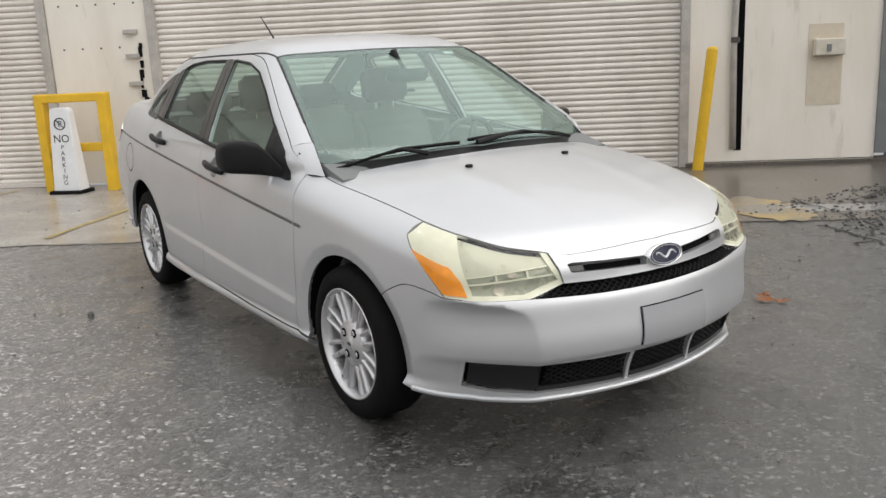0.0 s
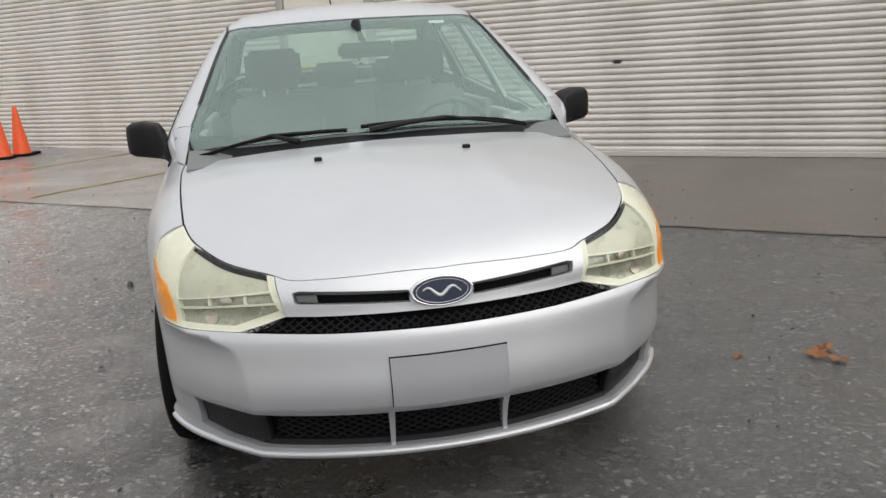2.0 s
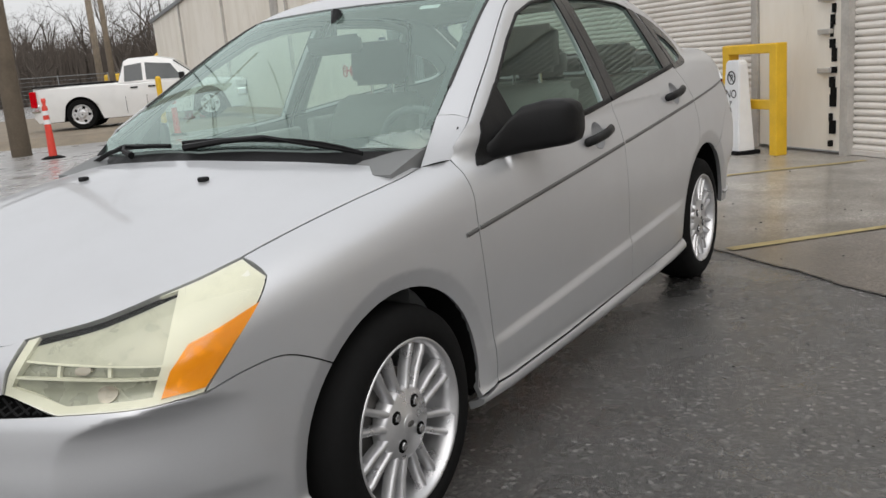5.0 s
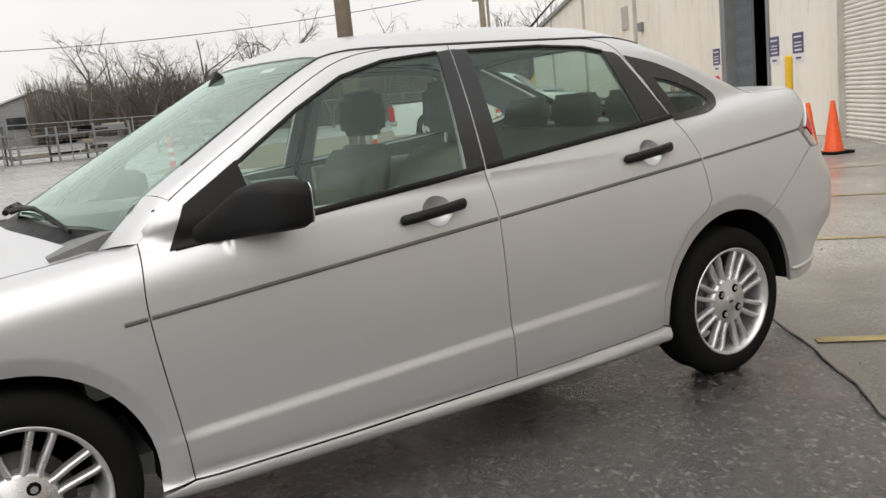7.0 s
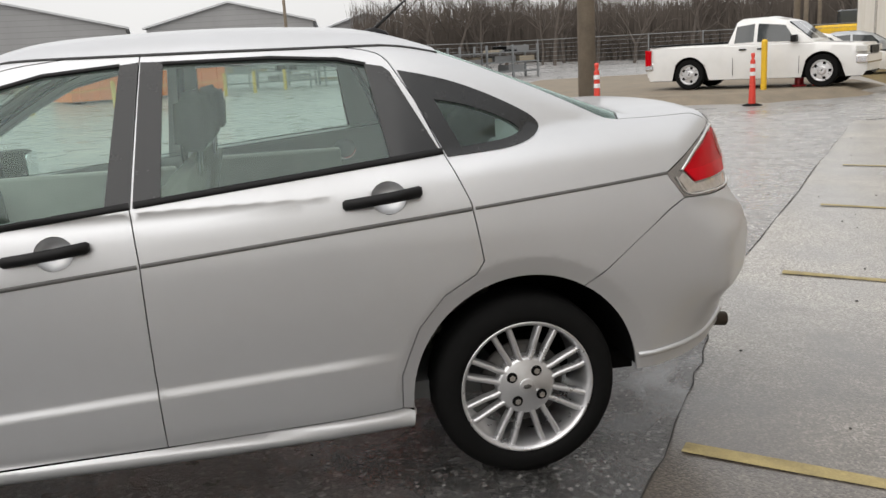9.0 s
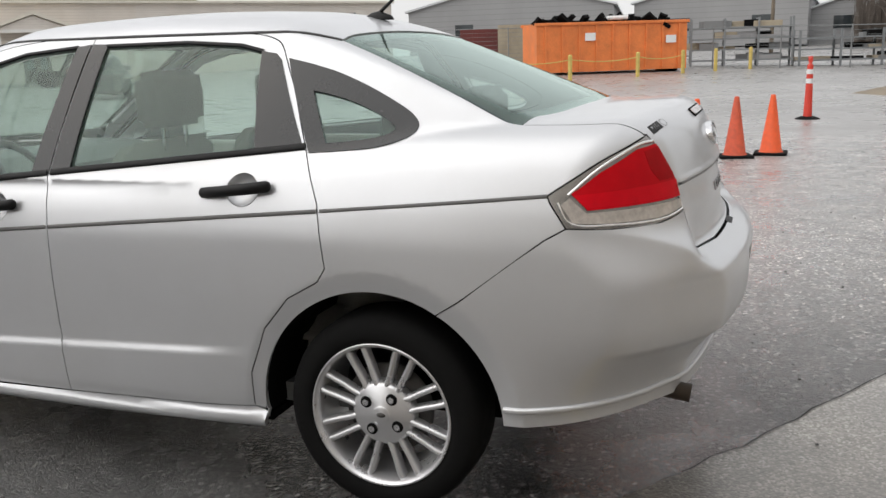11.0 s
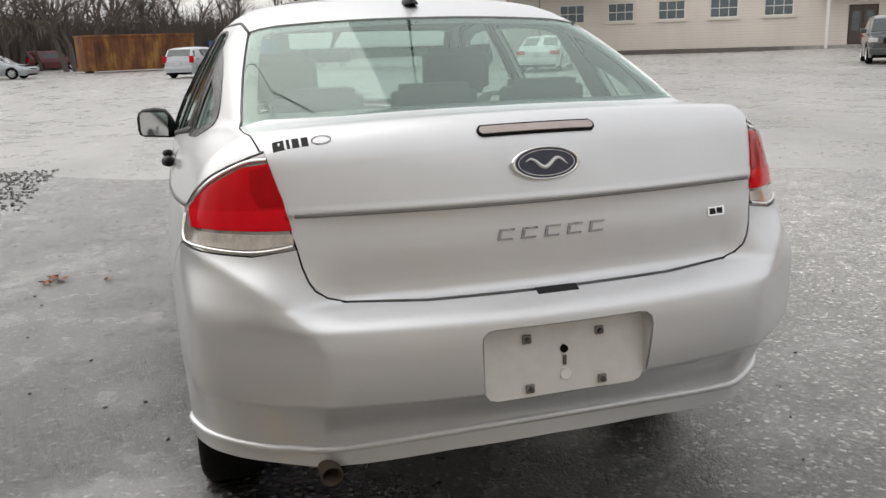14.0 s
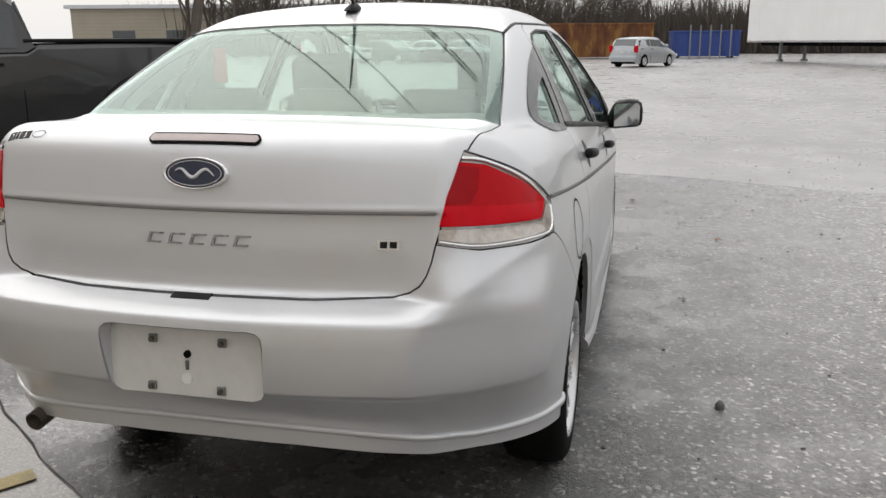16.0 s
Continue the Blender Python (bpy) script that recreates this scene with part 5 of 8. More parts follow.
front_seat(0.37)
front_seat(-0.37)
bench = new("rear_seat")
bench.parent = car
cushion("seat_cushion", [(-0.58, 0.40), (-0.56, 0.52), (-1.08, 0.50), (-1.1, 0.38)], -0.62, 0.62, FABRIC, bench, 0.05)
cushion("seat_back", [(-1.04, 0.50), (-1.20, 1.00), (-1.32, 1.05), (-1.24, 0.5)], -0.62, 0.62, FABRIC, bench, 0.05)
for y in (0.37, 0.0, -0.37):
    cushion("headrest", [(-1.19, 1.04), (-1.205, 1.17), (-1.27, 1.19), (-1.32, 1.17), (-1.32, 1.04)], y - 0.135, y + 0.135, HEADCLOTH, bench, 0.05)
bm = bmesh.new()
prism(bm, [(1.14, 0.90), (0.98, 0.945), (0.72, 0.935), (0.60, 0.88), (0.58, 0.70), (0.70, 0.52), (1.10, 0.50)], -0.70, 0.70, lambda a, b, d: (a, d, b))
part("dashboard", bm, DASH, car)
wheel_m = Matrix.Translation((0.44, 0.37, 0.86)) @ Euler((0, radians(-65), 0)).to_matrix().to_4x4()
bm = bmesh.new()
pts = [wheel_m @ Vector((0.18 * math.cos(a), 0.18 * math.sin(a), 0)) for a in [2 * math.pi * k / 32 for k in range(33)]]
tube(bm, pts, 0.015, 8)
for a in (0.2, math.pi - 0.2, -math.pi / 2):
    tube(bm, [wheel_m @ Vector((0.04 * math.cos(a), 0.04 * math.sin(a), -0.02)), wheel_m @ Vector((0.175 * math.cos(a), 0.175 * math.sin(a), 0))], 0.016, 6)
lathe(bm, [(0.001, 0.0), (0.07, -0.01), (0.075, -0.05), (0.03, -0.07), (0.03, -0.3)], 16, "Z", wheel_m)
part("steering_wheel", bm, DASH, car, smooth=True)
cushion("rear_view_mirror", [(0.485, 1.225), (0.495, 1.290), (0.46, 1.290), (0.45, 1.225)], -0.09, 0.15, BLACK, car, 0.014)
bm = bmesh.new()
tube(bm, [(0.47, 0.03, 1.27), (0.44, 0.01, 1.33), (0.40, 0.0, 1.372)], [0.012, 0.010, 0.022], 8)
part("mirror_stalk", bm, BLACK, car, smooth=True)
bm = bmesh.new()
box(bm, -1.72, -1.28, -0.62, 0.62, 1.02, 1.045)
part("parcel_shelf", bm, DASH, car)
bm = bmesh.new()
box(bm, -1.25, 1.1, -0.70, 0.70, 0.26, 0.32)
part("cabin_floor", bm, DASH, car)
for doors, x0, x1 in ((front_doors, 0.86, -0.14), (rear_doors, -0.22, -0.88)):
    for ob, s in zip(doors, (1, -1)):
        bm = bmesh.new()
        box(bm, x1, x0, min(s * 0.70, s * 0.745), max(s * 0.70, s * 0.745), 0.32, 0.93 if x0 > 0 else 0.96, bevel=0.015)
        part("door_lining", bm, BEIGE, ob, "light grey door lining")
liner = lay("top", [(x, y) for x in np.linspace(0.22, -1.05, 12) for y in np.linspace(-0.52, 0.52, 9)])
bm = bmesh.new()
vs = [bm.verts.new((p[0], p[1], p[2] - 0.03)) for p in liner]
for i in range(11):
    for j in range(8):
        bm.faces.new((vs[i * 9 + j], vs[i * 9 + j + 1], vs[(i + 1) * 9 + j + 1], vs[(i + 1) * 9 + j]))
part("headliner", bm, BEIGE, car, smooth=True)


# ---------------------------------------------------------------- ground
# the lot's own axes: a is the way out from the dock wall, b the way along it
NA, NB = Vector((0.7744, -0.6327, 0)), Vector((0.6327, 0.7744, 0))
LOT = Matrix(((NA.x, NB.x, 0, 0), (NA.y, NB.y, 0, 0), (0, 0, 1, 0), (0, 0, 0, 1)))


def at(a, b, z=0.0):
    return Vector((NA.x * a + NB.x * b, NA.y * a + NB.y * b, z))


rise_b = curve((-70, 1.5), (-28, 1.12), (-10, 0.25), (6, 0.0), (70, 0.0))


def dip(a, b):
    """The apron falls towards the dock doors."""
    return -0.105 * min(1.0, max(0.0, (-1.95 - a) / 3.4)) * float(step(-11.0, -6.0, b))


def height(x, y):
    a = x * NA.x + y * NA.y
    b = x * NB.x + y * NB.y
    if -10 < a < -2.6 and -8 < b < 14:
        return -0.3
    return float(rise_b(b)) * min(1.0, max(0.0, (a - 20) / 42))


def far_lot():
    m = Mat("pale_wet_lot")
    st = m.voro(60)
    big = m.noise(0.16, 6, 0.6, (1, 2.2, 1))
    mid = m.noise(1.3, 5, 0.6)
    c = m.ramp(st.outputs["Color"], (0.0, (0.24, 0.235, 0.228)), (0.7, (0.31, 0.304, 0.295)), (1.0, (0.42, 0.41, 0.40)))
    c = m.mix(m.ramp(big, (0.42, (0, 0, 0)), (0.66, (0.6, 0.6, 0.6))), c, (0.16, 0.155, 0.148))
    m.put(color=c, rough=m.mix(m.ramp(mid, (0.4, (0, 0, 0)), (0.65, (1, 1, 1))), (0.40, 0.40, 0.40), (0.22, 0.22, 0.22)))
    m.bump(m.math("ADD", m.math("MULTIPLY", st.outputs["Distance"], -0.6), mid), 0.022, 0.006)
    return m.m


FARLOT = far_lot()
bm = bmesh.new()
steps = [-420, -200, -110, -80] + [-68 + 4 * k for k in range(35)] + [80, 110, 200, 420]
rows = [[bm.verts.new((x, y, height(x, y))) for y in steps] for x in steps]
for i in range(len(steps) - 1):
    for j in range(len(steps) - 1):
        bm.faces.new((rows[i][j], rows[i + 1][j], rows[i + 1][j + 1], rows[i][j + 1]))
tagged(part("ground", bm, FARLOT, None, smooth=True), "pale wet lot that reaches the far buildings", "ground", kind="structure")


def sheet(name, outline, z, material, label, category="ground", fine=0.0):
    bm = bmesh.new()
    bm.faces.new([bm.verts.new((x, y, z)) for x, y in outline])
    return tagged(part(name, bm, material, None), label, category, kind="structure")


def ragged(pts, amount, seed, per=7):
    """A line with small random kinks between its points."""
    rng = random.Random(seed)
    out = []
    for (ax, ay), (bx, by) in zip(pts, pts[1:]):
        for k in range(per):
            t = k / per
            e = amount if k else amount * 0.4
            out.append((ax + (bx - ax) * t + rng.uniform(-e, e), ay + (by - ay) * t + rng.uniform(-e, e)))
    return out + [pts[-1]]


lot_edge = ragged([(12, 9.5), (6.8, 2.9), (5.45, 0.95), (4.95, -0.86), (4.2, -3.05), (2.62, -5.58), (0.2, -8.6), (-2.8, -10.6), (-7, -11.6), (-14, -13.2)], 0.10, 3, 9)
seam = [tuple(at(a, b).xy) for a, b in ((-1.74, 16), (-1.80, 8), (-1.85, 4), (-1.90, 1.6), (-1.92, 0.5), (-1.88, -0.6), (-1.80, -1.5), (-1.71, -2.2), (-1.68, -3.2), (-1.70, -8), (-1.74, -13))]
seam = ragged(seam, 0.014, 5, 7)
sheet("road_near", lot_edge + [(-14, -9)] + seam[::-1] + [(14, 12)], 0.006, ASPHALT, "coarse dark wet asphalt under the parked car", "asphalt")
bm = bmesh.new()
cols = []
for x, y in seam:
    b = x * NB.x + y * NB.y
    cols.append([bm.verts.new((x, y, 0.010))] + [bm.verts.new(at(a, b, 0.010 + dip(a, b))) for a in (-2.4, -3.2, -4.0, -4.8, -5.2, -5.6)])
for c0, c1 in zip(cols, cols[1:]):
    for i in range(6):
        bm.faces.new((c0[i], c0[i + 1], c1[i + 1], c1[i]))
tagged(part("apron", bm, CONCRETE, None, smooth=True), "worn concrete apron in front of the dock doors", "pavement", kind="structure")
LINE = plain("worn_yellow_line", (0.33, 0.265, 0.12), 0.7, vary=0.4, scale=12, bump=0.2)
for b in (-0.55, -3.02, -5.3, -7.7):
    bm = bmesh.new()
    pts = [(-1.94 - 0.34 * k, b + random.uniform(-0.008, 0.008)) for k in range(11)]
    l = [bm.verts.new(at(a, b1 - 0.035 + random.uniform(-0.008, 0.008), 0.0145 + dip(a, b1))) for a, b1 in pts]
    r = [bm.verts.new(at(a, b1 + 0.035 + random.uniform(-0.008, 0.008), 0.0145 + dip(a, b1))) for a, b1 in pts]
    for i in range(10):
        bm.faces.new((l[i], l[i + 1], r[i + 1], r[i]))
    tagged(part("parking_line", bm, LINE, None), "worn yellow parking line on the concrete apron", "road marking", "parking lines", "structure")

# worn yellow paint where a marking has been driven away
WORNYELLOW = Mat("worn_yellow_paint")
_p = WORNYELLOW.ramp(WORNYELLOW.noise(2.3, 6, 0.62), (0.42, (0, 0, 0)), (0.66, (0.85, 0.85, 0.85)))
_g = WORNYELLOW.ramp(WORNYELLOW.voro(110).outputs["Color"], (0.0, (0.10, 0.092, 0.078)), (1.0, (0.30, 0.28, 0.24)))
WORNYELLOW.put(color=WORNYELLOW.mix(_p, _g, (0.42, 0.27, 0.045)), rough=0.42, coat=0.5, coat_rough=0.22).bump(WORNYELLOW.noise(90, 4, 0.7), 0.35, 0.004)
bm = bmesh.new()
rng = random.Random(21)
rim = []
for k in range(40):
    t = 2 * math.pi * k / 40
    r = 1 + rng.uniform(-0.10, 0.10)
    a, b = -2.46 + 0.62 * math.cos(t) * r, 2.80 + 0.30 * math.sin(t) * r + 0.06 * math.cos(t)
    rim.append(bm.verts.new(at(a, b, 0.0140 + dip(a, b))))
hub = bm.verts.new(at(-2.46, 2.80, 0.0142 + dip(-2.46, 2.80)))
for k in range(40):
    bm.faces.new((hub, rim[k], rim[(k + 1) % 40]))
tagged(part("paint_stain", bm, WORNYELLOW.m, None), "worn yellow paint stain on the wet concrete", "road marking", kind="structure")

# cracks and the open joint along the apron
CRACK = plain("dirt_in_crack", (0.030, 0.028, 0.026), 0.9, vary=0.3, scale=40)


def crack(pts, width, z, seed, name="crack"):
    rng = random.Random(seed)
    line = ragged(pts, 0.05, seed, 8)
    bm = bmesh.new()
    l, r = [], []
    for i, (x, y) in enumerate(line):
        d = Vector(line[min(i + 1, len(line) - 1)]) - Vector(line[max(i - 1, 0)])
        nn = Vector((-d.y, d.x)).normalized() * width * rng.uniform(0.25, 0.8)
        l.append(bm.verts.new((x + nn.x, y + nn.y, z)))
        r.append(bm.verts.new((x - nn.x, y - nn.y, z)))
    for i in range(len(l) - 1):
        bm.faces.new((l[i], l[i + 1], r[i + 1], r[i]))
    return tagged(part(name, bm, CRACK, None), "dark crack in the pavement", "crack", "pavement cracks", "structure")


joint = [(x, y) for x, y in seam[5:-2]]
bm = bmesh.new()
rng = random.Random(8)
l = [bm.verts.new((x + 0.003 * rng.uniform(-0.3, 2.0) * NA.x, y + 0.003 * rng.uniform(-0.3, 2.0) * NA.y, 0.0145)) for x, y in joint]
r = [bm.verts.new((x - 0.003 * rng.uniform(-0.3, 2.0) * NA.x, y - 0.003 * rng.uniform(-0.3, 2.0) * NA.y, 0.0145)) for x, y in joint]
for i in range(len(l) - 1):
    bm.faces.new((l[i], l[i + 1], r[i + 1], r[i]))
tagged(part("joint", bm, CRACK, None), "open joint between asphalt and concrete", "joint", kind="structure")
crack([(0.6, 3.4), (1.6, 3.0), (2.4, 3.2)], 0.02, 0.0092, 11)
crack([(-0.2, 4.2), (0.9, 3.6), (1.1, 3.0)], 0.02, 0.0095, 12)
crack([(1.0, 4.6), (1.9, 3.9), (3.2, 3.7)], 0.025, 0.0098, 13)
crack([(0.83, -0.91), (0.725, -0.676)], 0.007, 0.0092, 14)
crack([(0.2, 4.4), (0.0, 5.6), (0.5, 6.5)], 0.03, 0.0101, 15)

# gravel, grit and leaves
STONE = plain("grey_gravel", (0.085, 0.082, 0.077), 0.5, vary=0.5, scale=14)


def stones(name, count, where, size, seed, label, z=0.008):
    rng = random.Random(seed)
    verts, faces = [], []
    base = [(1, 0, 0), (-0.5, 0.87, 0), (-0.5, -0.87, 0), (0.25, 0.43, 0.75), (-0.55, 0.05, 0.7), (0.3, -0.5, 0.6)]
    fs = [(0, 1, 3), (1, 4, 3), (1, 2, 4), (2, 5, 4), (2, 0, 5), (0, 3, 5), (3, 4, 5)]
    for _ in range(count):
        x, y = where(rng)
        low = dip(x * NA.x + y * NA.y, x * NB.x + y * NB.y)
        s = size * rng.uniform(0.35, 1.0) ** 1.6
        a = rng.uniform(0, 6.3)
        i = len(verts)
        for bx, by, bz in base:
            j = rng.uniform(0.75, 1.25)
            verts.append((x + s * j * (bx * math.cos(a) - by * math.sin(a)), y + s * j * (bx * math.sin(a) + by * math.cos(a)), low + z - 0.002 + s * j * bz))
        faces += [tuple(k + i for k in f) for f in fs]
    return tagged(mesh_ob(name, verts, faces, STONE, smooth=False), label, "gravel", kind="stuff")


def in_patch(rng):
    while True:
        x, y = rng.uniform(-0.2, 7.0), rng.uniform(2.2, 9.0)
        edge = 3.2 - 0.30 * max(0, x - 0.3)
        wob = 0.35 * math.sin(x * 2.3) + 0.2 * math.sin(x * 5.1 + 1)
        if y > edge + wob + 0.25 * rng.random() and y < 8.5 - 0.2 * x and rng.random() < 0.35 + 0.65 * min(1, (y - edge) / 1.2):
            return x, y


def around(rng):
    while True:
        x, y = rng.uniform(-5, 7), rng.uniform(-8, 6)
        if not (-2.3 < x < 2.2 and abs(y) < 0.9) and x * NA.x + y * NA.y > -1.6:
            return x, y


stones("gravel_patch", 13000, in_patch, 0.026, 21, "loose wet gravel over broken asphalt")
stones("grit", 1500, around, 0.011, 22, "small stones scattered on the asphalt")
stones("grit_apron", 300, lambda rng: tuple(at(rng.uniform(-5.3, -1.8), rng.uniform(-12, 7)).xy), 0.012, 23, "small stones on the concrete", 0.012)
LEAF = plain("dead_leaf", (0.22, 0.085, 0.03), 0.7, vary=0.4, scale=40)


def leaf(x, y, s, a, k):
    rng = random.Random(k)
    bm = bmesh.new()
    tips = [(0, 1.0), (0.28, 0.45), (0.85, 0.55), (0.45, 0.05), (0.7, -0.5), (0.1, -0.35), (0, -1.0), (-0.1, -0.35), (-0.7, -0.5), (-0.45, 0.05), (-0.85, 0.55), (-0.28, 0.45)]
    c = bm.verts.new((x, y, 0.022))
    ring = [bm.verts.new((x + s * (px * math.cos(a) - py * math.sin(a)), y + s * (px * math.sin(a) + py * math.cos(a)), 0.0095 + rng.uniform(0.0, 0.03) * s * 18)) for px, py in tips]
    for i in range(12):
        bm.faces.new((c, ring[i], ring[(i + 1) % 12]))
    tagged(part("fallen_leaf", bm, LEAF, None), "curled brown dead leaf on the asphalt", "leaf", "fallen leaves")


for k, (x, y, s) in enumerate(((1.446, 1.547, 0.06), (1.40, 1.62, 0.05), (1.52, 1.60, 0.045), (1.35, 1.28, 0.03), (3.4, -0.9, 0.035), (2.0, -1.5, 0.03))):
    leaf(x, y, s, k * 1.3, k)
tagged(mesh_ob("pebble", [(-0.839 + 0.022 * math.cos(a) * r, -1.322 + 0.018 * math.sin(a) * r, 0.006 + h) for r, h in ((1, 0), (0.9, 0.018), (0.4, 0.03)) for a in [k * 0.785 for k in range(8)]], [(i + 8 * j, (i + 1) % 8 + 8 * j, (i + 1) % 8 + 8 * j + 8, i + 8 * j + 8) for j in range(2) for i in range(8)] + [tuple(range(16, 24))], STONE), "single pale pebble on the wet asphalt", "stone")

# ---------------------------------------------------------------- the dock building
STEELGREY = plain("grey_steel", (0.20, 0.21, 0.215), 0.5, 0.2, 0.15, 4)
DOORGREY = plain("grey_door_paint", (0.17, 0.19, 0.205), 0.5, vary=0.1, scale=3)
WALLSTAIN = Mat("stained_white_wall")
_a = WALLSTAIN.noise(0.9, 6, 0.65, (1, 1, 0.25))
_b = WALLSTAIN.noise(7, 5, 0.6, (1, 1, 0.2))
_c = WALLSTAIN.mix(WALLSTAIN.ramp(_a, (0.45, (0, 0, 0)), (0.75, (0.55, 0.55, 0.55))), (0.80, 0.76, 0.685), (0.58, 0.52, 0.42))
_c = WALLSTAIN.mix(WALLSTAIN.ramp(_b, (0.60, (0, 0, 0)), (0.78, (0.5, 0.5, 0.5))), _c, (0.36, 0.32, 0.26))
WALLSTAIN.put(color=_c, rough=0.72).bump(_b, 0.15, 0.004)
WALLMAT = WALLSTAIN.m


def slab(name, a0, a1, b0, b1, z0, z1, material, m=LOT, bevel=0.0, parent=None):
    bm = bmesh.new()
    box(bm, a0, a1, b0, b1, z0, z1, bevel=bevel)
    ob = part(name, bm, material, parent)
    if parent is None:
        ob.matrix_basis = m
    return ob


WT = 0.25
for k, (b0, b1, z0) in enumerate(((2.75, 4.80, -0.045), (6.1, 9.0, -0.1), (-4.72, -3.50, -0.06))):
    tagged(slab("wall_pier_%d" % (k + 1), -5.5 - WT, -5.5, b0, b1, z0, 5.2, WALLMAT), "off-white stained steel wall between the doors", "wall", kind="structure")
tagged(slab("wall_head", -5.5 - WT, -5.501, -11.7, 9.0, 3.55, 5.2, WALLMAT), "off-white wall above the dock doors", "wall", kind="structure")
tagged(slab("wall_end", -5.5 - WT, -5.5, 9.0, 24, 0, 5.2, WALLMAT), "plain off-white wall", "wall", kind="structure")
tagged(slab("wall_kerb", -5.62, -5.40, 2.72, 9.0, -0.2, -0.05, CONCRETE), "rough concrete footing under the wall", "kerb", kind="structure")


def shutter(b0, b1, seed):
    """A roll-up door: one curtain of curved slats between two guides."""
    door = empty("roll_up_door", LOT, "closed off-white corrugated steel roll-up door, dirty in the grooves", "roll-up door", "dock doors")
    pitch = 0.069
    n = int(3.7 / pitch)
    prof = []
    for k in range(n):
        z = -0.05 + k * pitch
        prof += [(-5.590, z), (-5.562, z + 0.006), (-5.550, z + 0.020), (-5.550, z + 0.044), (-5.560, z + 0.059), (-5.590, z + 0.064)]
    bm = bmesh.new()
    cols = 14
    rng = random.Random(seed)
    grid = [[bm.verts.new((a + 0.006 * math.sin(b * 1.7 + seed) * 0.5, b, z)) for b in [b0 + (b1 - b0) * c / cols for c in range(cols + 1)]] for a, z in prof]
    for r0, r1 in zip(grid, grid[1:]):
        for i in range(cols):
            bm.faces.new((r0[i], r0[i + 1], r1[i + 1], r1[i]))
    part("curtain", bm, SHUTTERMAT, door, smooth=True)
    bm = bmesh.new()
    box(bm, -5.60, -5.535, b0 + 0.01, b1 - 0.01, -0.092, -0.040, bevel=0.006)
    part("bottom_rail", bm, SHUTTER, door)
    for side, bb in ((1, b0), (-1, b1)):
        bm = bmesh.new()
        box(bm, -5.62, -5.47, bb - 0.05, bb + 0.05, -0.12, 3.6, bevel=0.006)
        part("door_guide", bm, STEELJAMB, door)
    return door


SM = Mat("shutter_steel")
_n = SM.noise(1.5, 6, 0.65, (1, 1, 0.3))
_f = SM.noise(26, 4, 0.6)
_c = SM.mix(SM.ramp(_n, (0.42, (0, 0, 0)), (0.72, (0.5, 0.5, 0.5))), (0.78, 0.74, 0.69), (0.50, 0.46, 0.41))
_c = SM.mix(SM.ramp(_f, (0.6, (0, 0, 0)), (0.8, (0.4, 0.4, 0.4))), _c, (0.40, 0.37, 0.34))
SM.put(color=_c, rough=0.48, metal=0.0).bump(_f, 0.08, 0.003)
SHUTTERMAT = SM.m
STEELJAMB = plain("painted_jamb", (0.42, 0.40, 0.37), 0.55, vary=0.25, scale=5, bump=0.2)
wide_door = shutter(-3.45, 2.70, 1)
LATCHSTEEL = plain("dark_latch_steel", (0.035, 0.033, 0.031), 0.5, 0.4, 0.25, 30)
bm = bmesh.new()
box(bm, -5.552, -5.540, -0.455, -0.385, 0.892, 0.928, bevel=0.003)
latch = part("latch", bm, LATCHSTEEL, wide_door, "dark steel slide latch")
bm = bmesh.new()
cyl(bm, (-5.538, -0.475, 0.91), (-5.538, -0.365, 0.91), 0.006, 0.006, 10)
part("latch_bolt", bm, LATCHSTEEL, latch)
shutter(-11.62, -4.78, 2)
# torn black rubber along the pier, holes, box, pipe, grey door
bm = bmesh.new()
rng = random.Random(4)
for k in range(14):
    z = 0.0 + k * 0.12 + rng.uniform(-0.03, 0.03)
    h, w = rng.uniform(0.05, 0.14), rng.uniform(0.015, 0.055)
    b = -3.60 + rng.uniform(-0.03, 0.02)
    box(bm, -5.50, -5.470 - rng.uniform(0, 0.01), b - w, b + w * 0.4, z, z + h)
seal_ = part("dock_seal", bm, RUBBER, None, smooth=False)
seal_.matrix_basis = LOT
tagged(seal_, "torn black rubber dock seal on the door pier", "dock seal")
for z in (1.10, 1.42, 0.72, 1.70):
    bm = bmesh.new()
    box(bm, -5.50, -5.44, -3.78, -3.62, z, z + 0.05, bevel=0.006)
    part("seal_bracket", bm, STEELJAMB, seal_)
bm = bmesh.new()
for k in range(9):
    b = -4.55 + 0.23 * (k % 5)
    cyl(bm, (-5.50, b, 2.05 - 0.5 * (k // 5)), (-5.494, b, 2.05 - 0.5 * (k // 5)), 0.012, n=8)
ob = part("bolt_head", bm, BRAKE, None)
ob.matrix_basis = LOT
tagged(ob, "row of dark bolt heads in the wall", "bolts", kind="structure")
box_ = empty("wall_box", LOT, "small cream electrical box on the wall", "electrical box")
bm = bmesh.new()
box(bm, -5.50, -5.41, 4.08, 4.40, 1.10, 1.28, bevel=0.012)
part("case", bm, plain("cream_box", (0.60, 0.56, 0.47), 0.6), box_)
bm = bmesh.new()
box(bm, -5.41, -5.40, 4.20, 4.25, 1.14, 1.22, bevel=0.002)
part("latch", bm, STEELGREY, box_)
PATCH = plain("cream_patch", (0.60, 0.53, 0.42), 0.75, vary=0.08)
tagged(slab("trim_patch", -5.5, -5.494, 4.03, 4.40, 0.56, 1.44, PATCH), "darker cream paint patch on the wall", "paint patch", kind="structure")
pipe = empty("wall_pipe", LOT, "rusty drain pipe in a torn gap of the wall", "pipe")
bm = bmesh.new()
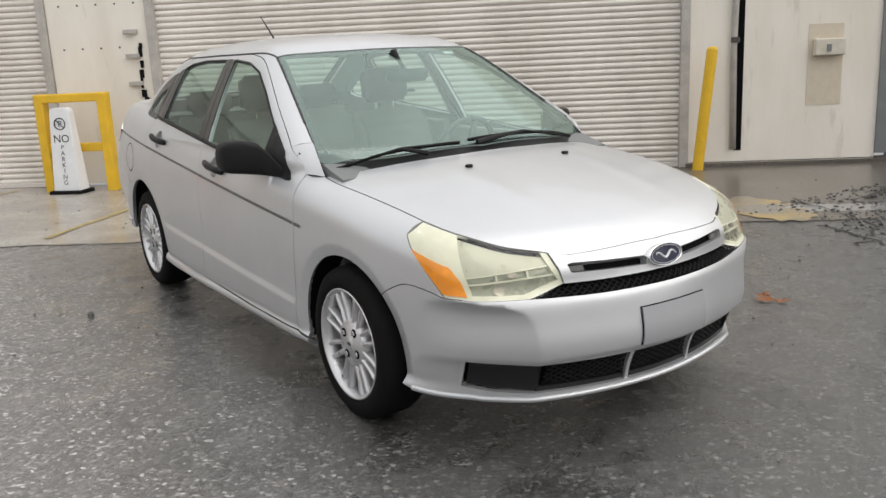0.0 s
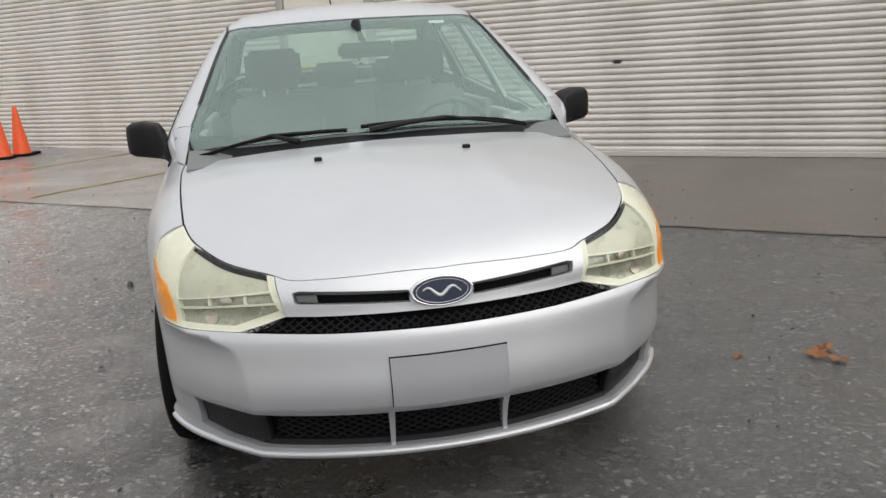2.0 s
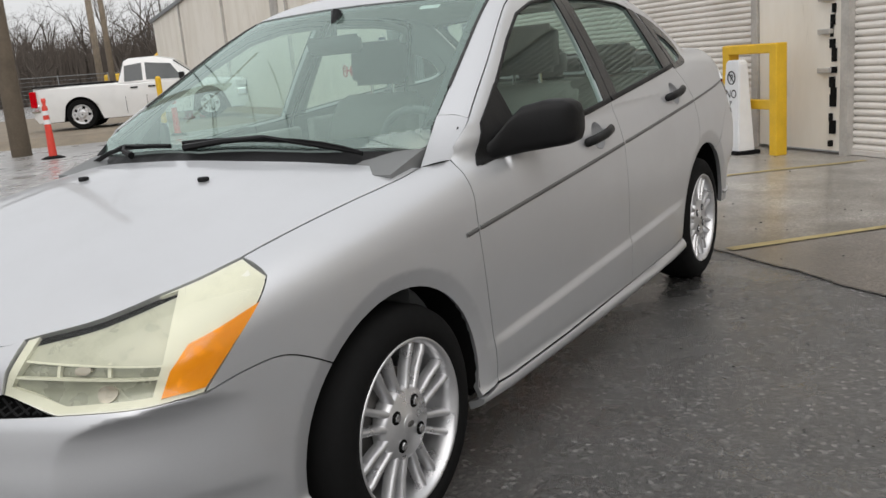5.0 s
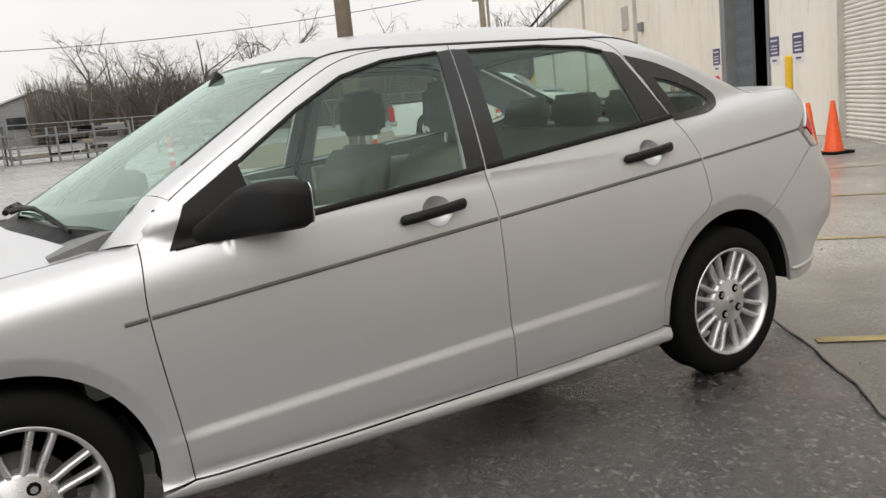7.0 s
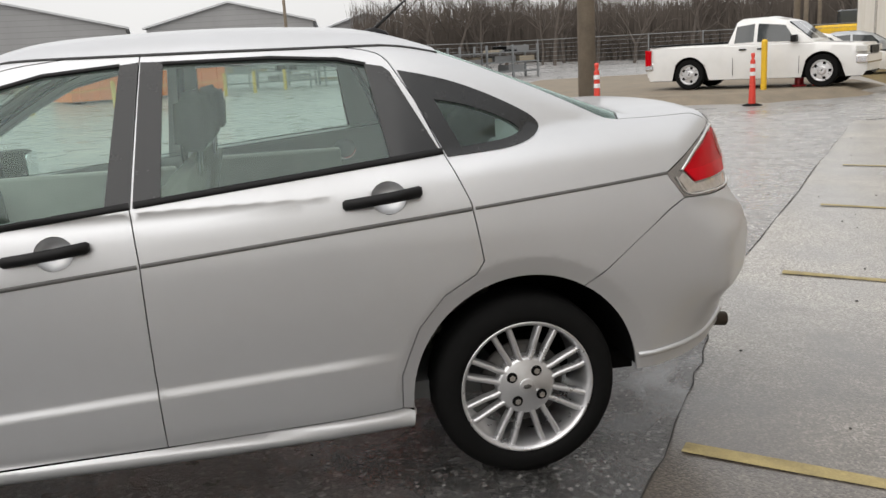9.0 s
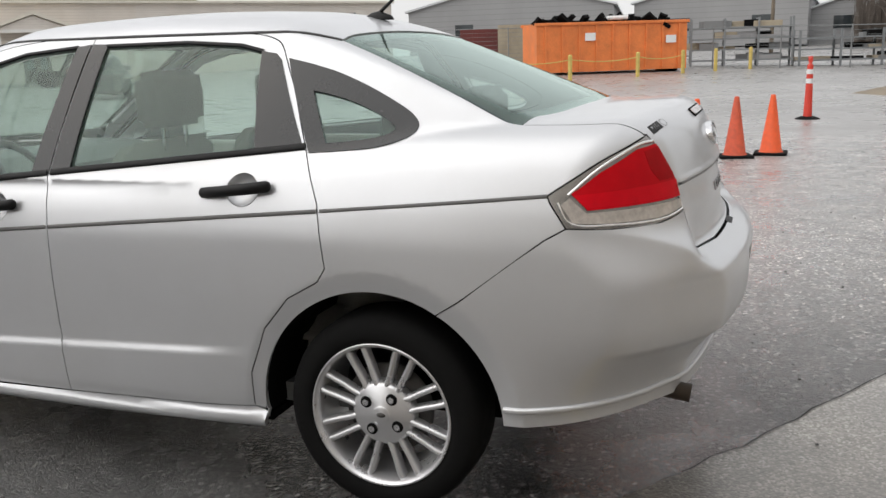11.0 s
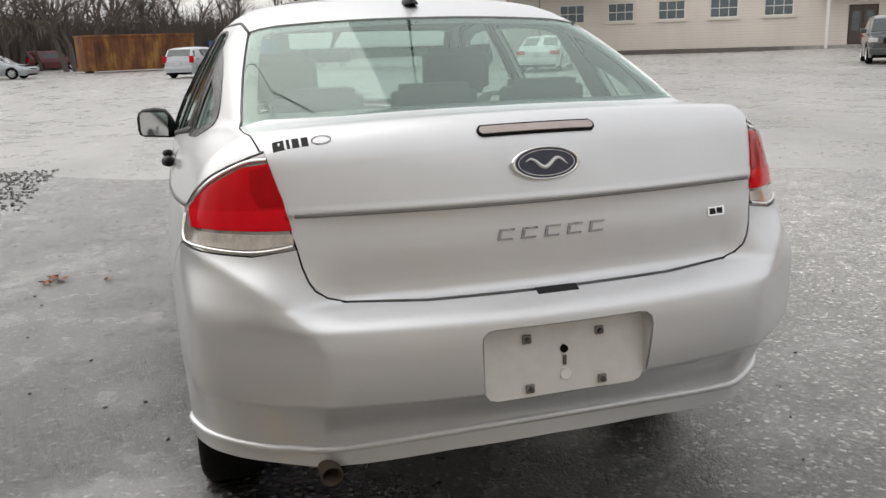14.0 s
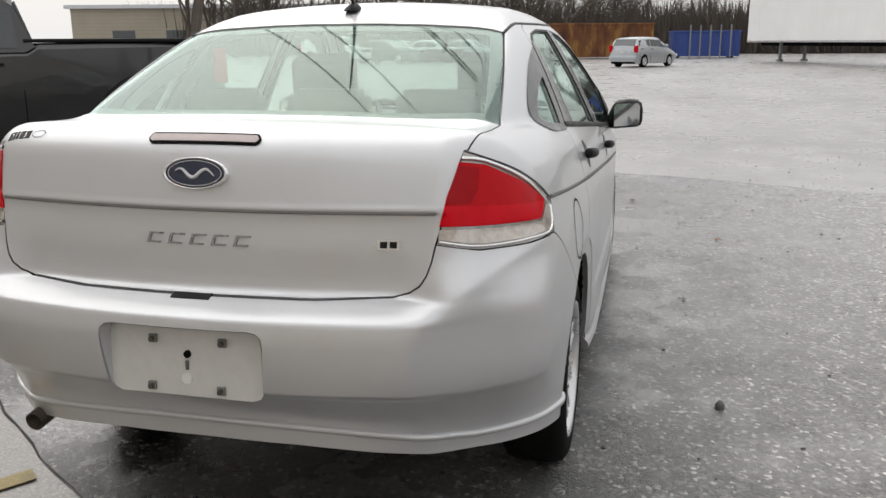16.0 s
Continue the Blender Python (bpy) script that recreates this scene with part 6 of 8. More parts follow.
tube(bm, [(-5.46, 3.24, 0.1), (-5.46, 3.22, 1.2), (-5.46, 3.24, 2.2), (-5.46, 3.23, 3.8)], 0.035, 10)
part("tube", bm, STEELJAMB, pipe, smooth=True)
bm = bmesh.new()
box(bm, -5.505, -5.496, 3.26, 3.34, 0.08, 3.5)
part("gap", bm, DARK, pipe)
bm = bmesh.new()
cyl(bm, (-5.46, 3.235, 1.28), (-5.46, 3.235, 1.34), 0.05, n=12)
part("collar", bm, BRAKE, pipe)
door_ = empty("steel_door", LOT, "grey steel personnel door in a darker frame", "door")
bm = bmesh.new()
box(bm, -5.58, -5.53, 4.94, 6.02, -0.05, 2.05, bevel=0.004)
leaf_ = part("door_leaf", bm, DOORGREY, door_)
for z in (0.35, 1.1, 1.85):
    bm = bmesh.new()
    cyl(bm, (-5.52, 4.93, z - 0.05), (-5.52, 4.93, z + 0.05), 0.012, n=8)
    part("hinge", bm, BRAKE, leaf_)
for b0, b1, z0, z1 in ((4.80, 4.93, 0.0, 2.2), (6.03, 6.12, 0.0, 2.2), (4.80, 6.12, 2.13, 2.24)):
    bm = bmesh.new()
    box(bm, -5.62, -5.47, b0, b1, z0, z1, bevel=0.004)
    part("door_frame", bm, STEELGREY, door_)
tagged(slab("wall_over_door", -5.75, -5.5, 4.80, 6.1, 2.24, 3.55, WALLMAT), "off-white wall above the grey door", "wall", kind="structure")
tagged(slab("dock_backing", -6.4, -6.2, -12, 9, 0, 5, DARK), "dark inside of the dock building", "backing", kind="structure")

# second wall, from the first door's far end to the corner
K0, K1 = at(-5.5, -11.7), Vector((-28.3, -34.7, 0))
D2 = (K1 - K0).normalized()
N2 = Vector((-D2.y, D2.x, 0))
S2 = Matrix(((N2.x, D2.x, 0, K0.x), (N2.y, D2.y, 0, K0.y), (0, 0, 1, 0), (0, 0, 0, 1)))
LEN2 = (K1 - K0).length


def wall2(name, s0, s1, z0, z1, label="off-white painted steel warehouse wall", hi=None):
    bm = bmesh.new()
    vs = box(bm, -WT, 0, s0, s1, z0, z1)
    if hi:
        for v in bm.verts:
            if v.co.z > (z0 + z1) / 2:
                v.co.z = hi(v.co.y)
    ob = part(name, bm, WALLMAT, None)
    ob.matrix_basis = S2
    return tagged(ob, label, "wall", kind="structure")


eave = lambda s: 5.9 - 0.05 * s
wall2("wall_far_1", 0.0, 2.76, 0.02, 5, hi=eave)
wall2("wall_far_2", 2.76, 4.95, 3.4, 5, hi=eave)
wall2("wall_far_3", 4.95, LEN2, 0.0, 5, hi=eave)
ob = slab("roof_edge", -0.35, 0.12, -0.2, LEN2 + 0.2, 0, 0.16, STEELGREY, S2)
for v in ob.data.vertices:
    v.co.z += eave(v.co.y)
tagged(ob, "dark metal roof edge of the warehouse", "roof edge", kind="structure")
bm = bmesh.new()
box(bm, -30, -0.26, LEN2 - 0.25, LEN2, 0, 4.1)
ob = part("wall_gable", bm, WALLMAT, None)
ob.matrix_basis = S2
tagged(ob, "end wall of the warehouse", "wall", kind="structure")
for s in (12.2, 19.6, 27.0):
    tagged(slab("downpipe", 0.0, 0.09, s - 0.05, s + 0.05, 0.05, eave(s), STEELJAMB, S2, 0.01), "painted downpipe on the warehouse wall", "downpipe", "downpipes")
tagged(slab("wall_vent", 0.0, 0.05, 13.1, 13.8, 2.9, 3.6, STEELJAMB, S2, 0.01), "small louvred vent high on the wall", "vent")
tagged(slab("wall_lamp", 0.0, 0.12, 11.4, 11.7, 2.7, 2.95, STEELGREY, S2, 0.02), "small grey wall lamp", "lamp")
# doorway with its folded lattice gate, dark inside
dw = empty("doorway", S2, "tall open warehouse doorway with a folded grey lattice gate", "doorway")
for s0, s1, z0, z1 in ((2.66, 2.78, 0, 3.5), (4.93, 5.22, 0, 3.5), (2.66, 5.2, 3.38, 3.52)):
    bm = bmesh.new()
    box(bm, -0.32, 0.03, s0, s1, z0, z1, bevel=0.008)
    part("door_frame", bm, STEELGREY, dw)
gate = new("lattice_gate")
gate.parent = dw
for k in range(9):
    bm = bmesh.new()
    box(bm, -0.20, -0.17, 3.98 + 0.11 * k, 4.0 + 0.11 * k, 0.05, 3.3)
    part("gate_bar", bm, DOORGREY, gate)
bm = bmesh.new()
for k in range(8):
    for sg in (1, -1):
        for j in range(10):
            z = 0.2 + j * 0.3
            tube(bm, [(-0.185, 3.99 + 0.11 * k, z + (0.0 if sg > 0 else 0.26)), (-0.185, 4.10 + 0.11 * k, z + (0.26 if sg > 0 else 0.0))], 0.008, 4)
part("gate_lattice", bm, DOORGREY, gate)
bm = bmesh.new()
box(bm, -0.225, -0.22, 3.95, 4.92, 0.04, 3.3)
part("gate_sheet", bm, STEELGREY, gate)
bm = bmesh.new()
for (a0, a1, s0, s1, z0, z1) in ((-7, -6.8, -2, 8, 0, 4), (-7, -0.3, -2.2, -2, 0, 4), (-7, -0.3, 8, 8.2, 0, 4), (-7, -0.3, -2, 8, 3.9, 4)):
    box(bm, a0, a1, s0, s1, z0, z1)
ob = part("wall_inside", bm, DARK, None)
ob.matrix_basis = S2
tagged(ob, "dark unlit inside of the warehouse", "wall", kind="structure")
sack = empty("sacks", S2, "pale sacks piled just inside the dark doorway", "sack")
rng = random.Random(6)
for k in range(4):
    bm = bmesh.new()
    got = bmesh.ops.create_icosphere(bm, subdivisions=2, radius=0.2)
    for v in bm.verts:
        v.co = Vector((-0.9 + v.co.x * 1.1, 3.1 + 0.12 * (k % 2) + v.co.y * 1.2, 0.17 + 0.24 * (k // 2) * 1.0 + v.co.z * 0.8 + 0.02 * noise.noise(v.co * 9)))
    part("sack", bm, plain("sackcloth", (0.35, 0.32, 0.30), 0.9) if k == 0 else bpy.data.materials["sackcloth"], sack, smooth=True)

SIGNBLUE = plain("sign_indigo", (0.06, 0.05, 0.14), 0.4, vary=0.06)
SIGNWHITE = plain("sign_white", (0.72, 0.72, 0.72), 0.4, vary=0.04)


def wall_sign(s, z, w, h):
    sg = empty("wall_sign", S2 @ Matrix.Translation((0, s, z)), "dark indigo notice with white lines above a white plate", "sign", "wall notices")
    bm = bmesh.new()
    box(bm, 0, 0.012, -w / 2, w / 2, 0, h * 0.72)
    part("board", bm, SIGNBLUE, sg)
    bm = bmesh.new()
    box(bm, 0, 0.012, -w / 2, w / 2, -h * 0.28, -0.012)
    part("plate", bm, SIGNWHITE, sg)
    for k, (f, t) in enumerate(((0.80, 0.06), (0.52, 0.04), (0.36, 0.04), (0.16, 0.06))):
        bm = bmesh.new()
        box(bm, 0.012, 0.015, -w * 0.36, w * (0.36 - 0.06 * (k % 2)), h * 0.72 * f - h * t / 2, h * 0.72 * f + h * t / 2)
        part("bar", bm, SIGNWHITE, sg)
    bm = bmesh.new()
    box(bm, 0.012, 0.015, -w * 0.3, w * 0.2, -h * 0.20, -h * 0.13)
    part("bar", bm, SIGNBLUE, sg)


wall_sign(2.47, 1.46, 0.42, 0.5)
wall_sign(1.46, 1.46, 0.42, 0.5)
wall_sign(5.58, 1.44, 0.42, 0.5)
REDPAINT = plain("red_enamel", (0.50, 0.02, 0.03), 0.35, vary=0.15, scale=12)
fire = empty("fire_pipe", S2 @ Matrix.Translation((0, 5.5, 1.06)), "red fire-service pipe with a wheel valve standing out from the wall", "fire pipe")
bm = bmesh.new()
cyl(bm, (0, 0, 0), (0.85, 0, 0.02), 0.085, n=20)
part("pipe", bm, REDPAINT, fire, smooth=False)
for x, r, t in ((0.02, 0.13, 0.04), (0.86, 0.12, 0.04), (0.62, 0.10, 0.05)):
    bm = bmesh.new()
    cyl(bm, (x, 0, 0.01), (x + t, 0, 0.01), r, n=16)
    part("flange", bm, REDPAINT, fire)
bm = bmesh.new()
tube(bm, [(1.06, 0.13 * math.cos(a), 0.02 + 0.13 * math.sin(a)) for a in [k * math.pi / 10 for k in range(21)]], 0.014, 6)
tube(bm, [(0.9, 0, 0.02), (1.06, 0, 0.02)], 0.02, 6)
for a in (0, 2.1, 4.2):
    tube(bm, [(1.06, 0, 0.02), (1.06, 0.13 * math.cos(a), 0.02 + 0.13 * math.sin(a))], 0.010, 5)
part("valve_wheel", bm, REDPAINT, fire)
ob = slab("grass_strip", 0.0, 1.7, 5.4, LEN2 + 6, 0.0, 0.05, plain("wet_dead_grass", (0.17, 0.125, 0.05), 0.95, vary=0.4, scale=6, bump=0.6), S2)
tagged(ob, "strip of brown winter grass along the wall", "grass", kind="structure")
ob = slab("pavement_strip", 1.7, 3.3, 9.0, LEN2 + 4, 0.0, 0.07, plain("pale_concrete_path", (0.30, 0.285, 0.26), 0.6, vary=0.12, scale=2, bump=0.2), S2)
tagged(ob, "pale concrete path beside the grass", "pavement", kind="structure")

# ---------------------------------------------------------------- things in front of the dock
def guard_frame():
    g = empty("barrier_frame", LOT @ Matrix.Translation((-5.11, -4.78, -0.09)), "yellow steel guard frame beside the dock door", "barrier")
    for b in (0.055, 0.815):
        bm = bmesh.new()
        box(bm, -0.08, 0.06, b - 0.055, b + 0.055, 0.0, 1.10, bevel=0.012)
        part("post", bm, YELLOW, g)
    bm = bmesh.new()
    box(bm, -0.081, 0.061, -0.002, 0.872, 1.045, 1.145, bevel=0.014)
    part("top_rail", bm, YELLOW, g)
    bm = bmesh.new()
    box(bm, -0.04, 0.04, 0.10, 0.77, 0.47, 0.57, bevel=0.01)
    part("cross_rail", bm, YELLOW, g)


guard_frame()


def text_mesh(body, size, material, parent, m, name="lettering"):
    cu = bpy.data.curves.new(name, "FONT")
    cu.body, cu.size, cu.align_x, cu.extrude = body, size, "CENTER", 0.001
    tmp = bpy.data.objects.new(name, cu)
    scene.collection.objects.link(tmp)
    dg = bpy.context.evaluated_depsgraph_get()
    me = bpy.data.meshes.new_from_object(tmp.evaluated_get(dg))
    bpy.data.objects.remove(tmp)
    me.materials.clear()
    me.materials.append(material)
    ob = new(name, me)
    ob.parent = parent
    ob.matrix_basis = m
    return ob


def parking_sign():
    """A hollow white plastic floor sign, narrower at the top, on a dark foot."""
    g = empty("floor_sign", LOT @ Matrix.Translation((-4.95, -4.40, -0.085)) @ pose(0, 0, 0, 0, 0, -4), "white plastic no-parking floor sign leaning on the yellow frame", "sign")
    W = plain("white_plastic", (0.76, 0.77, 0.78), 0.45, vary=0.05, scale=8)
    bm = bmesh.new()
    prism(bm, [(-0.17, 0.03), (0.17, 0.03), (0.125, 0.96), (0.10, 0.99), (-0.10, 0.99), (-0.125, 0.96)], -0.09, 0.09, lambda a, b, d: (d * (1.15 - 0.6 * b), a, b))
    bmesh.ops.recalc_face_normals(bm, faces=bm.faces)
    bmesh.ops.bevel(bm, geom=list(bm.edges), offset=0.012, segments=2, affect="EDGES")
    part("panel", bm, W, g)
    bm = bmesh.new()
    box(bm, -0.15, 0.15, -0.20, 0.20, 0.0, 0.045, bevel=0.01)
    part("foot", bm, RUBBER, g)
    ink = plain("black_ink", (0.02, 0.02, 0.022), 0.5)
    face = lambda z: Matrix.Translation((0.09 * (1.15 - 0.6 * z) + 0.002, 0, z)) @ Euler((radians(90), 0, radians(90))).to_matrix().to_4x4() @ pose(0, 0, 0, -3.1)
    text_mesh("NO", 0.125, ink, g, face(0.60))
    for k, ch in enumerate("PARKING"):
        text_mesh(ch, 0.075, ink, g, face(0.52 - 0.068 * k))
    text_mesh("P", 0.10, ink, g, face(0.775))
    bm = bmesh.new()
    tube(bm, [(0.004, 0.066 * math.cos(a), 0.066 * math.sin(a)) for a in [k * math.pi / 16 for k in range(33)]], 0.006, 5)
    tube(bm, [(0.005, 0.046, -0.046), (0.005, -0.046, 0.046)], 0.0055, 5)
    ob = part("ring", bm, ink, g)
    ob.matrix_basis = Matrix.Translation((0.09 * (1.15 - 0.6 * 0.81) + 0.001, 0, 0.81))


parking_sign()


def bollard(p, h, lean=(0, 0), r=0.06, label="yellow painted steel bollard"):
    g = empty("bollard", Matrix.Translation((p[0], p[1], p[2] if len(p) > 2 else 0)), label, "bollard", "yellow bollards")
    bm = bmesh.new()
    tube(bm, [(0, 0, -0.05), (lean[0] * 0.5, lean[1] * 0.5, h * 0.5), (lean[0], lean[1], h)], r, 14)
    part("post", bm, YELLOW, g, smooth=False)
    bm = bmesh.new()
    got = bmesh.ops.create_uvsphere(bm, u_segments=14, v_segments=8, radius=r * 0.99)
    for v in bm.verts:
        v.co = Vector((lean[0] + v.co.x, lean[1] + v.co.y, h + max(0, v.co.z) * 0.6 - 0.001))
    part("cap", bm, YELLOW, g)


pp = at(-5.22, 2.80)
pp.z = -0.12
bollard(pp, 1.34, (NB.x * 0.14, NB.y * 0.14), label="yellow steel bollard leaning over beside the dock door")
bollard((-10.75, -5.85), 1.38)
ORANGE = plain("cone_orange", (0.75, 0.10, 0.02), 0.55, vary=0.15, scale=20)
ORANGEOLD = plain("cone_faded_red", (0.55, 0.09, 0.04), 0.65, vary=0.25, scale=20)


def cone(p, h=0.72, material=None, label="orange rubber traffic cone on a dark base"):
    g = empty("traffic_cone", Matrix.Translation((p[0], p[1], 0.0)) @ pose(0, 0, 0, 0, 0, p[0] * 40), label, "traffic cone", "traffic cones")
    bm = bmesh.new()
    lathe(bm, [(0.145, 0.035), (0.125, 0.06), (0.03, h - 0.02), (0.024, h), (0.016, h)], 24)
    part("body", bm, material or ORANGE, g, smooth=True)
    bm = bmesh.new()
    box(bm, -0.19, 0.19, -0.19, 0.19, 0.0, 0.038, bevel=0.012)
    part("base", bm, RUBBER, g)


cone((-1.50, -7.55))
cone((-1.92, -7.92), 0.72, ORANGEOLD, "faded red traffic cone on a dark base")
cone((-2.32, -8.25))
cone((-9.1, -4.35))
cone((-9.35, -4.15))


def delineator(p, h=1.08):
    g = empty("delineator_post", Matrix.Translation((p[0], p[1], 0.0)), "slim red delineator post with pale bands on a black base", "delineator", "delineator posts")
    bm = bmesh.new()
    lathe(bm, [(0.075, 0.03), (0.06, 0.5), (0.05, h - 0.16), (0.05, h - 0.15), (0.025, h - 0.12), (0.04, h - 0.06), (0.04, h), (0.001, h)], 16)
    part("post", bm, REDCONE, g, smooth=True)
    for z in (0.62, 0.78):
        bm = bmesh.new()
        lathe(bm, [(0.0605, z), (0.0585, z + 0.08)], 16)
        part("band", bm, SIGNWHITE, g, smooth=True)
    bm = bmesh.new()
    lathe(bm, [(0.001, 0.05), (0.12, 0.045), (0.20, 0.015), (0.21, 0.0)], 12)
    part("base", bm, RUBBER, g, smooth=True)


REDCONE = plain("delineator_red", (0.62, 0.05, 0.03), 0.5, vary=0.15)
for p in ((-2.9, -13.7), (-4.5, -15.2), (-6.6, -12.4), (-10.4, -13.4), (-13.6, -16.0)):
    delineator(p)


# ---------------------------------------------------------------- across the lot: the long office building
def courses(name, color, step, depth, vary=0.08):
    """Painted block or siding with level joints."""
    m = Mat(name)
    sep = m.n("ShaderNodeSeparateXYZ")
    m.link(m.coord(), sep.inputs[0])
    saw = m.math("FRACT", m.math("MULTIPLY", sep.outputs[2], 1.0 / step))
    groove = m.ramp(saw, (0.0, (0, 0, 0)), (0.10, (1, 1, 1)), (0.95, (1, 1, 1)), (1.0, (0, 0, 0)))
    dirt = m.noise(0.5, 6, 0.65, (1, 1, 0.3))
    c = m.mix(m.ramp(dirt, (0.4, (0, 0, 0)), (0.75, (0.5, 0.5, 0.5))), color, tuple(x * (1 - 3 * vary) for x in color))
    c = m.mix(groove, tuple(x * 0.72 for x in color), c)
    m.put(color=c, rough=0.75).bump(groove, 0.5, depth)
    return m.m


OFFICEWALL = courses("painted_block", (0.66, 0.60, 0.53), 0.20, 0.01)
SIDING = courses("white_siding", (0.68, 0.63, 0.57), 0.16, 0.03)
OLIVE = plain("olive_cladding", (0.23, 0.21, 0.14), 0.7, vary=0.15, scale=0.7)
TRIM = plain("cream_trim", (0.62, 0.58, 0.50), 0.65, vary=0.08, scale=2)
ROOFING = plain("grey_roofing", (0.20, 0.20, 0.20), 0.8, vary=0.2, scale=1)
WINGLASS = plain("window_pane", (0.10, 0.12, 0.13), 0.08, vary=0.3, scale=0.6)
BROWN = plain("brown_door_paint", (0.07, 0.05, 0.04), 0.5)
SHEDGREY = courses("grey_sheet_steel", (0.30, 0.30, 0.30), 0.5, 0.01)


def lotbox(name, a0, a1, b0, b1, z0, z1, material, label, category="wall", kind="structure", bevel=0.0):
    return tagged(slab(name, a0, a1, b0, b1, z0, z1, material, bevel=bevel), label, category, kind=kind)


FA = 62.0
openings = [(c - 0.95, c + 0.95, 2.4 if c > -5 else 2.65, 3.72 if c > -5 else 3.97) for c in (14.4, 10.75, 7.1, 3.5, -0.1, -9.7, -13.1, -16.4, -19.6)]
openings += [(-29.3, -25.0, 1.0, 4.9), (16.85, 21.6, 0.0, 4.4), (-6.3, -4.5, 0.1, 2.9)]
openings.sort()
b = -32.2
k = 0
for b0, b1, z0, z1 in openings + [(24.0, 24.0, 0, 0)]:
    k += 1
    mat_k = SIDING if -32.3 < b < -15 else OFFICEWALL
    lotbox("wall_office_%d" % k, FA, FA + 0.3, b, b0, -0.3, 5.6, mat_k, "pale painted wall of the long office building")
    if b1 > b0:
        if z0 > 1.5:
            lotbox("wall_sill_%d" % k, FA, FA + 0.3, b0, b1, -0.3, z0, mat_k, "pale painted wall under a window")
        lotbox("wall_lintel_%d" % k, FA, FA + 0.3, b0, b1, z1, 5.6, mat_k, "pale painted wall above an opening")
    b = b1
lotbox("wall_office_back", FA + 14, FA + 14.3, -32.2, 24, -0.3, 5.6, OFFICEWALL, "plain back wall of the office building")
lotbox("wall_office_end", FA, FA + 14.3, -32.5, -32.2, -0.3, 5.6, SIDING, "pale sided end wall of the office building")
lotbox("roof_office", FA - 0.35, FA + 14.3, -32.6, 24, 5.6, 5.78, TRIM, "flat roof with a cream edge", "roof")
lotbox("wall_upper", FA + 3.5, FA + 12, -17.5, 24, 5.78, 9.0, OLIVE, "olive clad upper storey set back on the roof")
lotbox("trim_upper", FA + 3.35, FA + 3.5, -17.6, 24, 8.75, 9.2, TRIM, "cream edge along the upper storey", "trim")
lotbox("wall_clerestory", FA + 2.2, FA + 3.5, -3.2, -1.0, 5.78, 8.0, SIDING, "white sided block on the roof")
lotbox("canopy", FA - 3.2, FA - 0.35, 11.0, 24, 5.15, 5.62, OLIVE, "olive canopy over the loading doors", "canopy")
lotbox("kerb_office", FA - 0.5, FA, -24.5, 16.5, -0.3, 0.32, CONCRETE, "low concrete footing along the office wall", "kerb")

WFRAME = plain("white_window_frame", (0.70, 0.68, 0.64), 0.5, vary=0.05)
for k, (b0, b1, z0, z1) in enumerate(o for o in openings if o[2] > 1.5):
    win = empty("window_%d" % (k + 1), LOT, "small white framed window with divided panes", "window", "office windows", "structure")
    bm = bmesh.new()
    for lo, hi, za, zb in ((b0, b1, z0, z0 + 0.07), (b0, b1, z1 - 0.07, z1), (b0, b0 + 0.07, z0 + 0.07, z1 - 0.07), (b1 - 0.07, b1, z0 + 0.07, z1 - 0.07)):
        box(bm, FA + 0.08, FA + 0.16, lo, hi, za, zb)
    for u in (1, 2):
        c = b0 + (b1 - b0) * u / 3
        box(bm, FA + 0.09, FA + 0.15, c - 0.02, c + 0.02, z0 + 0.07, z1 - 0.07)
    zc = (z0 + z1) / 2
    box(bm, FA + 0.085, FA + 0.155, b0 + 0.07, b1 - 0.07, zc - 0.025, zc + 0.025)
    part("window_frame", bm, WFRAME, win)
    slab("window_sill", FA - 0.12, FA + 0.1, b0 - 0.12, b1 + 0.12, z0 - 0.16, z0 + 0.005, TRIM, parent=win)
    for u in range(3):
        for v in range(2):
            y0, y1 = b0 + (b1 - b0) * u / 3 + 0.02, b0 + (b1 - b0) * (u + 1) / 3 - 0.02
            za, zb = (z0 + 0.05, zc) if v == 0 else (zc, z1 - 0.05)
            slab("pane", FA + 0.11, FA + 0.125, y0, y1, za, zb, WINGLASS, parent=win)

for k, (b0, b1, z0, z1) in enumerate(((-29.3, -25.0, 1.05, 4.9), (16.85, 21.6, 0.05, 4.4))):
    door = empty("roll_up_door", LOT, "closed pale ribbed roll-up door in the office wall", "roll-up door", "office roll-up doors")
    bm = bmesh.new()
    n = int((z1 - z0) / 0.12)
    for i in range(n):
        za = z0 + (z1 - z0) * i / n
        box(bm, FA + 0.16 + 0.02 * (i % 2), FA + 0.22, b0 + 0.05, b1 - 0.05, za, za + (z1 - z0) / n)
    part("curtain", bm, SHUTTER, door)
    for y in (b0, b1 - 0.12):
        slab("guide", FA + 0.1, FA + 0.2, y, y + 0.12, z0, z1, STEELGREY, parent=door)

